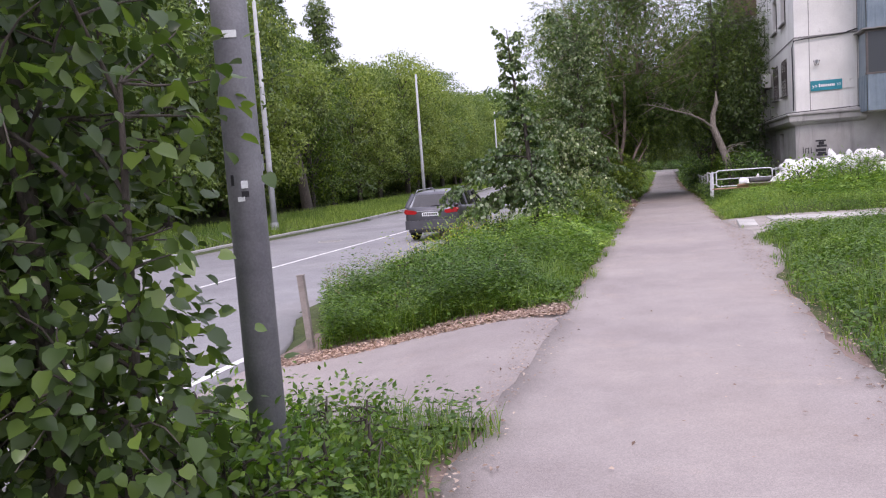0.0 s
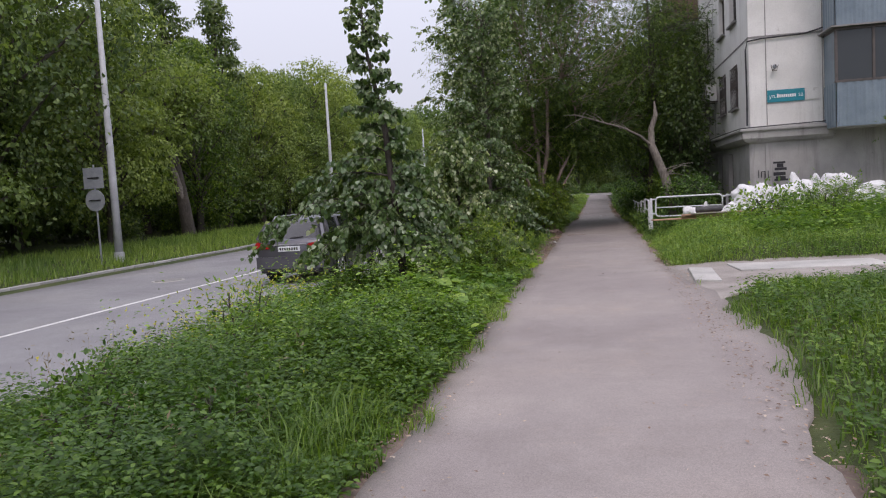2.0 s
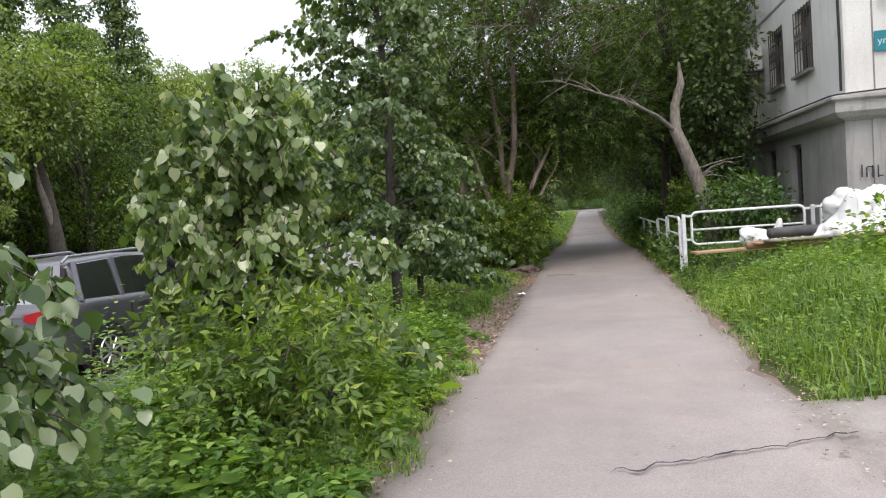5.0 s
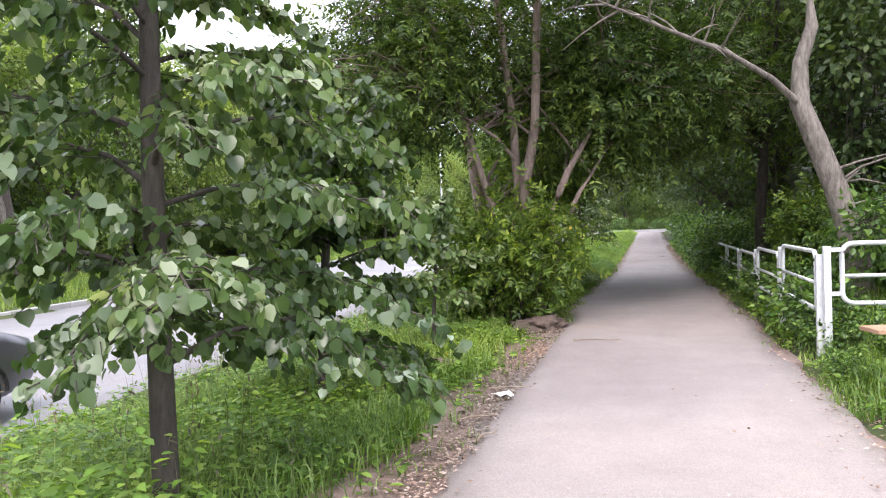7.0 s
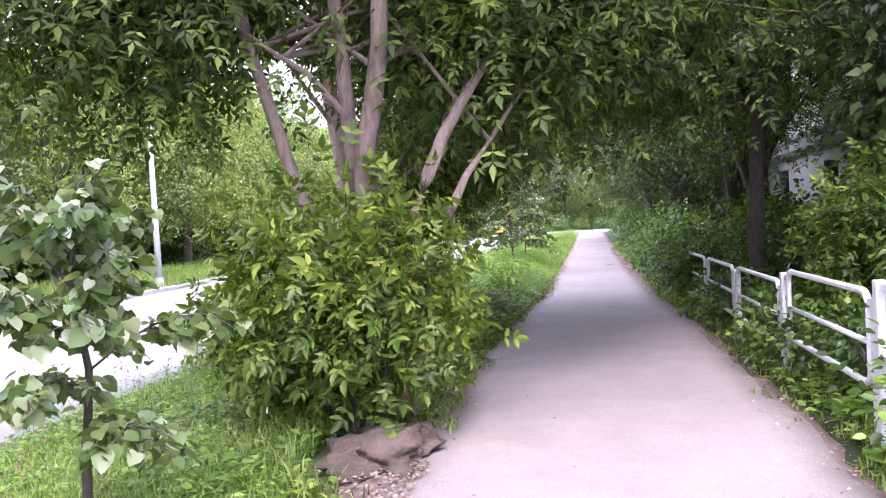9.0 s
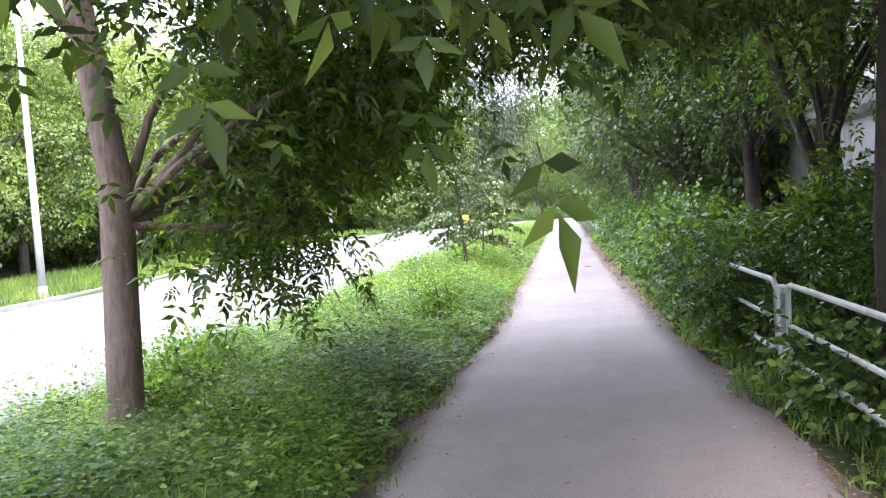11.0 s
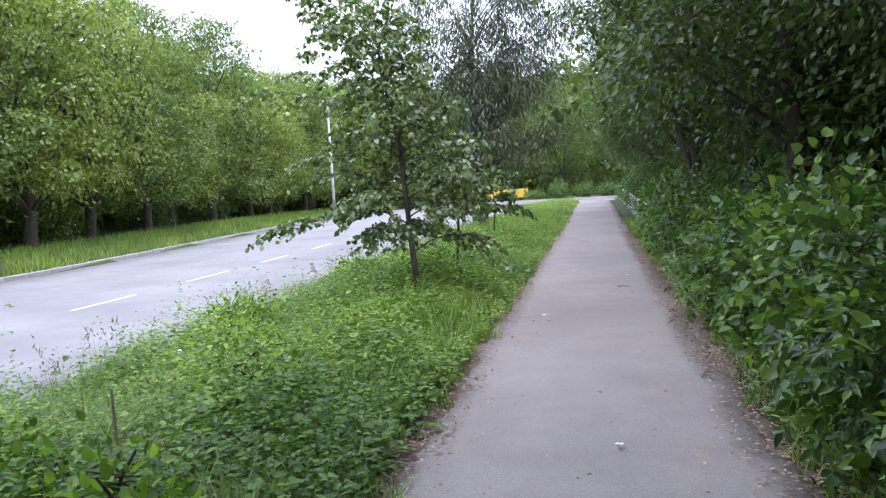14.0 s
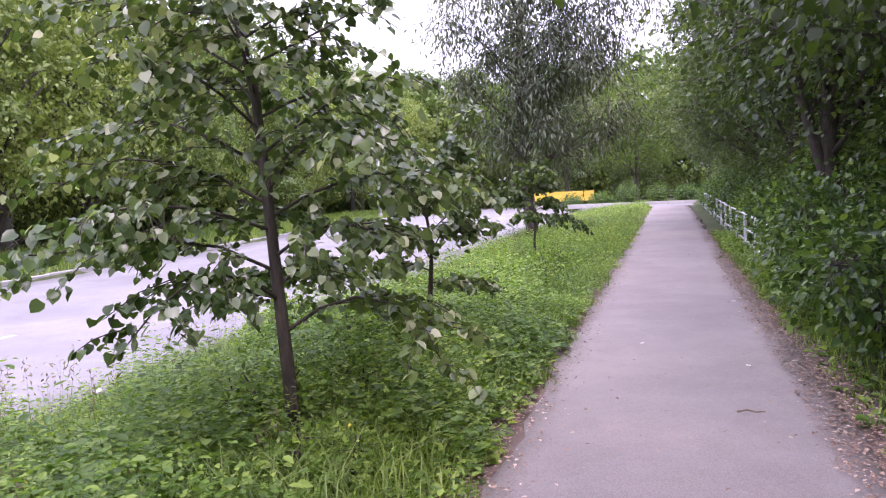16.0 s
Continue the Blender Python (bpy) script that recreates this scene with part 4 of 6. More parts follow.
def estate_car(m):
    car = thing("estate_car", "grey metallic estate car on the road with red tail lamps", "car", at=m)
    # lower body: half sections at stations along the length (y forward), sill, bulge, belt
    st = [(0.0, 0.76, 0.42, 0.98), (0.1, 0.82, 0.3, 1.0), (0.6, 0.865, 0.22, 0.99), (1.4, 0.88, 0.2, 0.96), (2.6, 0.88, 0.2, 0.92), (3.3, 0.87, 0.2, 0.92), (3.9, 0.83, 0.24, 0.84), (4.25, 0.76, 0.3, 0.74), (4.4, 0.66, 0.4, 0.62)]
    rings = []
    for y, w, lo, hi in st:
        half = [(w * 0.9, lo), (w * 0.97, lo + 0.08), (w, (lo + hi) / 2), (w * 0.985, hi - 0.1), (w * 0.93, hi - 0.01), (w * 0.8, hi + 0.015)]
        rings.append([(x, y, z) for x, z in half] + [(-x, y, z) for x, z in half[::-1]])
    body = part("body", loft(rings), M_CAR, car, smooth=True)
    # greenhouse: glass block with paint pillars and roof over it
    gst = [(0.08, 0.74, 0.7, 1.0, 1.02), (0.32, 0.76, 0.62, 0.98, 1.37), (0.62, 0.77, 0.6, 0.97, 1.44), (1.6, 0.78, 0.6, 0.95, 1.48), (2.3, 0.78, 0.585, 0.93, 1.45), (2.6, 0.775, 0.6, 0.92, 1.36), (3.28, 0.76, 0.7, 0.92, 0.95)]
    rings = [[(a, y, lo), (b, y, hi - 0.04), (b * 0.86, y, hi - 0.01), (-b * 0.86, y, hi - 0.01), (-b, y, hi - 0.04), (-a, y, lo)] for y, a, b, lo, hi in gst]
    part("glazing", loft(rings), M_CARGLASS, car, "dark tinted windows")
    roof = [[(b * 1.0, y, hi - 0.05), (b * 0.93, y, hi - 0.005), (b * 0.6, y, hi + 0.012), (-b * 0.6, y, hi + 0.012), (-b * 0.93, y, hi - 0.005), (-b * 1.0, y, hi - 0.05)] for y, a, b, lo, hi in gst[1:6]]
    part("roof", loft(roof), M_CAR, car, smooth=True)
    for s in (-1, 1):
        for (y0, z0, y1, z1, w) in ((0.1, 1.0, 0.36, 1.38, 0.07), (0.5, 0.97, 0.62, 1.42, 0.05), (1.28, 0.96, 1.34, 1.43, 0.035), (2.16, 0.93, 2.08, 1.43, 0.035), (3.26, 0.93, 2.5, 1.38, 0.04)):
            top = 0.6 if z1 > 1.39 else 0.62
            part("pillar", tube([(s * 0.775, y0, z0), (s * (top + 0.01), y1, z1)], w, 6), M_CAR, car)
        part("roof_rail", tube([(s * 0.57, 0.5, 1.43), (s * 0.57, 0.6, 1.5), (s * 0.57, 2.1, 1.52), (s * 0.57, 2.25, 1.46)], 0.018, 8), M_GALV, car)
        part("tail_lamp", loft([[(s * x, y, z) for x, z in ((0.42, 0.84), (0.5, 0.8), (0.8, 0.82), (0.82, 0.9), (0.78, 0.96), (0.45, 0.9))] for y in (-0.012, 0.3)]), M_RED, car, "red wrap-round tail lamp")
        mir = part("wing_mirror", boxed(min(s * 0.86, s * 1.04), max(s * 0.86, s * 1.04), 2.62, 2.74, 0.94, 1.08, 0.035), M_CAR, car)
        for y in (1.55, 2.35):
            part("door_handle", boxed(min(s * 0.872, s * 0.9), max(s * 0.872, s * 0.9), y - 0.09, y + 0.09, 0.83, 0.86, 0.008), M_CAR, car)
        for y in (1.3, 2.18, 3.1):
            part("door_gap", boxed(min(s * 0.872, s * 0.886), max(s * 0.872, s * 0.886), y, y + 0.008, 0.3, 0.86), M_PLASTIC, car)
        for y in (0.82, 3.46):
            wh = new("wheel")
            wh.parent = car
            wh.matrix_basis = pose(s * 0.78, y, 0.315, 0, 90, 0)
            bm = bmesh.new()
            bmesh.ops.create_cone(bm, cap_ends=True, segments=32, radius1=0.315, radius2=0.315, depth=0.2)
            bmesh.ops.bevel(bm, geom=[e for e in bm.edges if abs(e.verts[0].co.z - e.verts[1].co.z) < 0.01], offset=0.03, segments=2, affect="EDGES")
            part("tyre", bm, M_TYRE, wh)
            bm = bmesh.new()
            bmesh.ops.create_cone(bm, cap_ends=True, segments=32, radius1=0.205, radius2=0.205, depth=0.21)
            part("hub_well", bm, M_PLASTIC, wh)
            bm = bmesh.new()
            for k in range(10):
                a = radians(36 * k)
                v, f = tube_arrays([(0.03 * math.cos(a), 0.03 * math.sin(a), s * 0.108), (0.2 * math.cos(a), 0.2 * math.sin(a), s * 0.108)], [0.018, 0.013], 6)
                vs = [bm.verts.new(p) for p in v]
                for q in f:
                    bm.faces.new([vs[i] for i in q])
            part("spokes", bm, M_RIM, wh)
            part("rim_ring", tube([(0.2 * math.cos(radians(i * 15)), 0.2 * math.sin(radians(i * 15)), s * 0.106) for i in range(24)], 0.012, 6, True), M_RIM, wh)
            arch = [(s * 0.872, y + 0.36 * math.cos(radians(a)), 0.315 + 0.36 * math.sin(radians(a))) for a in range(0, 181, 15)]
            part("wheel_arch", tube(arch, 0.02, 6), M_PLASTIC, car)
    part("bumper", loft([[(-w, y, 0.36), (-w, y, 0.62), (w, y, 0.62), (w, y, 0.36)] for y, w in ((-0.06, 0.66), (-0.03, 0.8), (0.35, 0.87))]), M_CAR, car)
    part("lower_bumper", boxed(-0.7, 0.7, -0.05, 0.3, 0.26, 0.358, 0.03), M_PLASTIC, car)
    plate = part("number_plate", boxed(-0.26, 0.26, -0.03, -0.012, 0.74, 0.85, 0.004), M_SIGNWHITE, car)
    bm = bmesh.new()
    for i in range(8):
        box(bm, -0.22 + i * 0.056, -0.185 + i * 0.056, -0.034, -0.031, 0.765, 0.825)
    part("plate_marks", bm, M_BLACK, plate)
    part("plate_trim", boxed(-0.42, 0.42, -0.02, 0.0, 0.87, 0.9, 0.006), M_RIM, car)
    part("rear_wiper", tube([(0.0, 0.07, 1.03), (0.3, 0.1, 1.05)], 0.012, 6), M_PLASTIC, car)
    part("aerial", loft([[(-0.02, 0.5, 1.44), (0.0, 0.52, 1.5), (0.02, 0.5, 1.44)], [(-0.02, 0.62, 1.44), (0.0, 0.6, 1.46), (0.02, 0.62, 1.44)]]), M_CAR, car)
    return car


estate_car(pose(-6.6, 21.0, ROAD_Z, 0, 0, -1))

# ---- plants ----
# leaf outlines: x across, y along, z lifts the sides; faces index them
HEART = (np.array([(0, 0.04, 0), (-0.36, 0.1, 0.07), (-0.4, 0.52, 0.08), (0, 1.0, -0.07), (0.4, 0.52, 0.08), (0.36, 0.1, 0.07)]), [np.array([(0, 3, 2, 1), (0, 5, 4, 3)])])
HEART_FINE = (np.array([(0, 0.03, 0), (-0.3, 0.0, 0.06), (-0.45, 0.28, 0.09), (-0.36, 0.62, 0.07), (0, 1.0, -0.08), (0.36, 0.62, 0.07), (0.45, 0.28, 0.09), (0.3, 0.0, 0.06), (0, 0.5, 0)]),
              [np.array([(0, 8, 2, 1), (8, 4, 3, 2), (0, 7, 6, 8), (8, 6, 5, 4)])])
KITE = (np.array([(0, 0, 0), (-0.3, 0.42, 0.07), (0, 1.0, -0.05), (0.3, 0.42, 0.07)]), [np.array([(0, 2, 1), (0, 3, 2)])])
OVAL = (np.array([(0, 0, 0), (-0.27, 0.25, 0.07), (-0.27, 0.6, 0.06), (0, 1.0, -0.1), (0.27, 0.6, 0.06), (0.27, 0.25, 0.07)]), [np.array([(0, 3, 2, 1), (0, 5, 4, 3)])])
LANCE = (np.array([(0, 0, 0), (-0.13, 0.4, 0.03), (0, 1.0, -0.08), (0.13, 0.4, 0.03)]), [np.array([(0, 2, 1), (0, 3, 2)])])


def compound(fine=False):
    """A feathered leaf of five toothed leaflets on one stalk."""
    vs, fs = [], []
    for (y, a, l) in ((0.5, 0, 0.55), (0.45, 62, 0.42), (0.45, -62, 0.42), (0.15, 70, 0.38), (0.15, -70, 0.38)):
        a = radians(a)
        b = len(vs)
        outline = ((0, 0, 0), (-0.23, 0.32, 0.06), (-0.18, 0.64, 0.03), (0, 1, -0.2), (0.18, 0.64, 0.03), (0.23, 0.32, 0.06)) if fine else ((0, 0, 0), (-0.19, 0.4, 0.04), (0, 1, -0.14), (0.19, 0.4, 0.04))
        for px, py, pz in outline:
            px, py = px * l, py * l
            vs.append((px * math.cos(a) + py * math.sin(a), y + py * math.cos(a) - px * math.sin(a), pz * l))
        fs += [(b, b + 3, b + 2), (b, b + 2, b + 1), (b, b + 4, b + 3), (b, b + 5, b + 4)] if fine else [(b, b + 2, b + 1), (b, b + 3, b + 2)]
    b = len(vs)
    vs += [(-0.008, 0, 0), (0.008, 0, 0), (0, 0.55, 0)]
    fs.append((b, b + 1, b + 2))
    return np.array(vs), [np.array(fs)]


COMPOUND, COMPOUND_FINE = compound(), compound(True)


def scatter_leaves(shape, pos, direction, size, rng, roll=1.0, facing=None):
    """Copies of a leaf at positions, growing along direction, with random turn about it."""
    V, F = shape
    n = len(pos)
    d = direction / np.maximum(np.linalg.norm(direction, axis=1, keepdims=True), 1e-6)
    up = (np.tile([0.0, 0.0, 1.0], (n, 1)) if facing is None else facing) + rng.normal(0, 0.55 * roll, (n, 3))
    s = np.cross(d, up)
    s /= np.maximum(np.linalg.norm(s, axis=1, keepdims=True), 1e-6)
    u = np.cross(s, d)
    sz = np.asarray(size).reshape(-1, 1, 1)
    P = pos[:, None, :] + sz * (V[None, :, 0:1] * s[:, None, :] + V[None, :, 1:2] * d[:, None, :] + V[None, :, 2:3] * u[:, None, :])
    off = (np.arange(n) * len(V))[:, None, None]
    return P.reshape(-1, 3), [(f[None] + off).reshape(-1, f.shape[1]) for f in F]


def merge(chunks):
    vs, by = [], {}
    base = 0
    for v, fs in chunks:
        vs.append(v)
        for f in fs:
            by.setdefault(f.shape[1], []).append(f + base)
        base += len(v)
    return np.concatenate(vs), [np.concatenate(x) for x in by.values()]


def bent(a, b, rng, sag=0.15, n=5):
    a, b = np.array(a, float), np.array(b, float)
    l = np.linalg.norm(b - a)
    w = rng.normal(0, 0.06 * l, 3)
    out = []
    for i in range(n):
        t = i / (n - 1)
        p = a + (b - a) * t + w * math.sin(math.pi * t)
        p[2] += sag * l * math.sin(math.pi * t)
        out.append(p)
    return out


class Wood:
    def __init__(self):
        self.v, self.f = [], []

    def add(self, pts, radii, sides=6):
        v, f = tube_arrays(pts, radii, sides, len(self.v))
        self.v += [tuple(p) for p in v]
        self.f += f

    def mesh(self, name, material):
        return fast_mesh(name, np.array(self.v), [np.array(self.f)], material, True)


def along(pts, t):
    s = t * (len(pts) - 1)
    i = min(int(s), len(pts) - 2)
    return np.array(pts[i]) + (np.array(pts[i + 1]) - np.array(pts[i])) * (s - i)


def tree_meshes(seed, stems, crowns, limbs, clumps, per, leaf, size, spread, bark_mat, leaf_mat, droop=0.5, twig=0.008, hollow=0.35, flat=1.0, start=0.28):
    """Stems: (points, radii). Crowns: (centre, radii, weight) ellipsoids. Limbs run from the stems into the crowns, twigs from the limbs to
    clumps, leaves round the twigs."""
    rng = np.random.default_rng(seed)
    wood = Wood()
    for pts, radii in stems:
        wood.add(pts, radii, 10)
    wts = np.array([c[2] for c in crowns], float)
    wts /= wts.sum()
    limb_list = []

    def spot(lo, hi):
        c, r, _ = crowns[rng.choice(len(crowns), p=wts)]
        while True:
            d = rng.normal(0, 1, 3)
            d /= np.linalg.norm(d)
            rad = rng.uniform(lo ** 2, hi ** 2) ** 0.5
            p = np.array(c) + d * rad * np.array(r)
            if noise.noise(Vector(p * (2.2 / max(r))) + Vector((seed * 1.3, 0, 0))) > -0.22 or rng.random() < 0.25:
                return p

    for _ in range(limbs):
        tip = spot(0.35, 0.8)
        stem, srad = stems[rng.integers(len(stems))]
        zs = np.array([p[2] for p in stem])
        want = tip[2] - 0.55 * np.hypot(tip[0] - stem[-1][0], tip[1] - stem[-1][1]) - 0.1
        t = float(np.clip((want - zs[0]) / max(zs[-1] - zs[0], 1e-3), start, 0.97))
        a = along(stem, t)
        pts = bent(a, tip, rng, 0.08)
        r0 = max(0.35 * np.interp(t, np.linspace(0, 1, len(srad)), srad), twig * 1.5)
        wood.add(pts, np.linspace(r0, twig, len(pts)), 6)
        limb_list.append(pts)
    for stem, _ in stems:
        limb_list.append([along(stem, t) for t in np.linspace(0.55, 1, 5)])
    samples = np.array([along(l, t) for l in limb_list for t in np.linspace(0.25, 1, 8)])
    pos, dirs, faces = [], [], []
    for _ in range(clumps):
        c = spot(hollow, 1.0)
        k = np.argmin(((samples - c) ** 2).sum(1))
        a = samples[k]
        pts = bent(a, c, rng, 0.05, 4)
        wood.add(pts, np.linspace(twig, twig * 0.4, 4), 4)
        n = max(3, int(per * rng.uniform(0.6, 1.4)))
        t = rng.uniform(0.3, 1.05, n)[:, None]
        centre = a + (c - a) * t
        o = rng.normal(0, spread, (n, 3)) * np.array([1, 1, flat])
        pos.append(centre + o)
        faces.append(o * 0.8 / spread + (c - a) * 0.5 / max(np.linalg.norm(c - a), 1e-3) + np.array([0, 0, 0.5]))
        dirs.append(o * 0.9 / spread + (c - a) * 0.4 / max(np.linalg.norm(c - a), 1e-3) + np.array([0, 0, -droop]) + rng.normal(0, 0.55, (n, 3)))
    pos, dirs = np.concatenate(pos), np.concatenate(dirs)
    v, f = scatter_leaves(leaf, pos, dirs, size * rng.uniform(0.6, 1.3, len(pos)), rng, 0.8, np.concatenate(faces))
    return wood.mesh("trunk", bark_mat), fast_mesh("crown", v, f, leaf_mat)


def tree(name, label, category, meshes, m, group=""):
    t = thing(name, label, category, group, at=m)
    for nm, me in zip(("trunk", "crown"), meshes):
        new(nm, me).parent = t
    return t


def sapling(seed, h, reach, low, nb, leaf_mat, lean=(0.0, 0.0), size=0.11, r=0.045, droop=0.75, climb=0.55, gap=0.021, taper=0.7, fine=True, power=1.0, bias=0.0, twigs=15):
    """A young tree: arching branches one above the other, side twigs, leaves strung along them."""
    rng = np.random.default_rng(seed)
    wood = Wood()
    stem = [(0, 0, -0.15), (lean[0] * h * 0.2, lean[1] * h * 0.2, h * 0.25), (lean[0] * h * 0.5 + 0.04, lean[1] * h * 0.5, h * 0.55), (lean[0] * h * 0.8 - 0.03, lean[1] * h * 0.8, h * 0.8), (lean[0] * h, lean[1] * h, h)]
    wood.add(stem, [r * 1.25, r, r * 0.75, r * 0.4, r * 0.12], 9)
    pos, dirs = [], []

    def strew(pts, n):
        t = np.sort(rng.uniform(0.12, 1.0, n))
        for tt in t:
            p = along(pts, tt)
            d = along(pts, min(tt + 0.05, 1.0)) - along(pts, max(tt - 0.05, 0.0))
            d = d / max(np.linalg.norm(d), 1e-6)
            sd = np.cross(d, (0, 0, 1.0)) * rng.choice((-1, 1))
            pos.append(p + rng.normal(0, 0.022, 3))
            dirs.append(0.5 * d + 0.8 * sd + np.array([0, 0, -droop]) + rng.normal(0, 0.35, 3))

    for i in range(nb):
        u = ((i + 0.5) / nb) ** (0.85 if power < 2 else 1.8)
        base = along(stem, (low + (h * 0.96 - low) * u) / h)
        az = i * 2.4 + rng.normal(0, 0.35)
        L = reach * (1 - taper * u) ** power * rng.uniform(0.65, 1.2) * (1 + bias * math.cos(az))
        L = max(L, 0.3)
        hd = np.array([math.cos(az), math.sin(az), 0.0])
        wig = rng.normal(0, 0.06, 3)
        pts = [base + hd * L * t + np.array([0, 0, L * (climb * (1 + 1.3 * u) * t - (climb + 0.28 * droop) * t * t * (1 - 0.85 * u))]) + wig * math.sin(3 * t) * L for t in np.linspace(0, 1, 6)]
        wood.add(pts, np.linspace(max(r * 0.34 * (1 - 0.5 * u), 0.006), 0.003, 6), 5)
        strew(pts, int(L / gap * (1 - 0.45 * u)))
        for k in range(int(twigs * (1 - 0.55 * u)) + 1):
            t = rng.uniform(0.12, 0.97)
            b0 = along(pts, t)
            a2 = az + rng.choice((-1, 1)) * rng.uniform(0.5, 1.25)
            l2 = L * rng.uniform(0.25, 0.55) * (1.15 - 0.5 * t)
            h2 = np.array([math.cos(a2), math.sin(a2), 0.0])
            tw = [b0 + h2 * l2 * q + np.array([0, 0, l2 * (0.25 * q - (0.25 + 0.45 * droop) * q * q)]) for q in (0, 0.35, 0.7, 1.0)]
            wood.add(tw, [0.004, 0.0035, 0.003, 0.002], 4)
            strew(tw, int(l2 / gap) + 2)
    pos, dirs = np.array(pos), np.array(dirs)
    v, f = scatter_leaves(HEART_FINE if fine else HEART, pos, dirs, size * rng.uniform(0.55, 1.15, len(pos)), rng, 0.8)
    return wood.mesh("trunk", M_BARK), fast_mesh("crown", v, f, leaf_mat)


# young trees in the verge, in walking order
def stand(x, y, dz=0.0, rz=0.0):
    return pose(x, y, land_at(x, y) + dz, 0, 0, rz)


tree("linden_sapling", "bushy young linden with large dark leaves beside a pole", "young tree",
     tree_meshes(3, [([(0, 0, -0.15), (0.05, 0, 1.0), (0.0, 0.05, 2.2), (0.1, 0, 3.6)], [0.04, 0.035, 0.028, 0.01]), ([(0.1, 0.1, -0.15), (0.3, 0.1, 0.9), (0.45, 0.0, 1.9)], [0.025, 0.02, 0.008])],
                 [((-0.05, 0, 0.95), (0.7, 0.7, 0.8), 1.2), ((-0.1, 0, 2.0), (0.75, 0.75, 1.3), 2.0)], 30, 560, 15, HEART_FINE, 0.062, 0.11, M_BARK, M_LINDEN, 0.7, 0.005, 0.1), stand(-2.02, 1.95))
tree("linden_sapling", "young linden with drooping silvery leaves in the verge", "young tree", sapling(11, 4.5, 1.4, 1.0, 60, M_PALE, (-0.1, 0.0), 0.082, 0.055, 0.9, 0.4, 0.019, 0.82, power=3.0, bias=-0.32, twigs=14), stand(-2.56, 15.75))
tree("linden_sapling", "low drooping young linden in the verge", "young tree", sapling(12, 1.95, 0.95, 0.6, 42, M_PALE, (0.04, 0.0), 0.08, 0.035, 1.1, 0.75, 0.019, 0.55), stand(-2.3, 18.5))
tree("linden_sapling", "tall dense young linden with pale underleaves", "young tree", sapling(13, 5.5, 1.45, 0.7, 70, M_PALE, (0.0, 0.0), 0.078, 0.055, 0.9, 0.5, 0.021, 0.5, bias=-0.28), stand(-2.25, 22.4))
tree("linden_sapling", "leafy young linden in the verge", "young tree", sapling(14, 2.3, 1.05, 0.4, 32, M_LINDEN, (0.03, 0.0), 0.1, 0.045, 0.8, 0.6, 0.022, 0.5), stand(-2.55, 24.9))
tree("linden_sapling", "small young linden by a manhole cover", "young tree", sapling(15, 1.55, 0.75, 0.5, 16, M_PALE, (0.0, 0.02), 0.085, 0.022, 0.6, 0.55, 0.026), stand(-2.2, 27.0))
tree("linden_sapling", "young linden with spreading layered grey-green crown in the verge", "young tree", sapling(16, 3.7, 1.6, 0.68, 52, M_PALE, (-0.1, 0.0), 0.066, 0.036, 0.65, 0.5, 0.021, 0.6, bias=-0.25, twigs=13), stand(-2.02, 44.65))
tree("linden_sapling", "thin young linden in the verge", "young tree", sapling(17, 1.85, 0.75, 0.6, 18, M_PALE, (0.0, 0.03), 0.075, 0.022, 0.6, 0.7, 0.02, 0.4), stand(-1.93, 46.9))
tree("linden_sapling", "thin young linden in the verge", "young tree", sapling(18, 1.9, 0.85, 0.7, 18, M_LINDEN, (0.02, 0.0), 0.085, 0.025, 0.9), stand(-2.5, 55.5))
tree("willow", "large drooping willow-like tree with narrow grey leaves", "tree",
     tree_meshes(19, [([(0, 0, -0.2), (-0.2, 0, 2.5), (-0.3, 0.2, 5.5), (0, 0, 9.0)], [0.2, 0.17, 0.12, 0.03])], [((0.4, 0, 7.2), (4.0, 3.4, 3.4), 2.4), ((0.6, -0.5, 4.0), (3.2, 2.2, 2.4), 1.5)], 30, 620, 40, LANCE, 0.2, 0.28, M_BARK, M_WILLOW, 1.7, 0.012, 0.2), stand(-3.9, 63.5))

# many-stemmed ash-leaved maple beside the path
def curve(*pts):
    return [np.array(p, float) for p in pts]


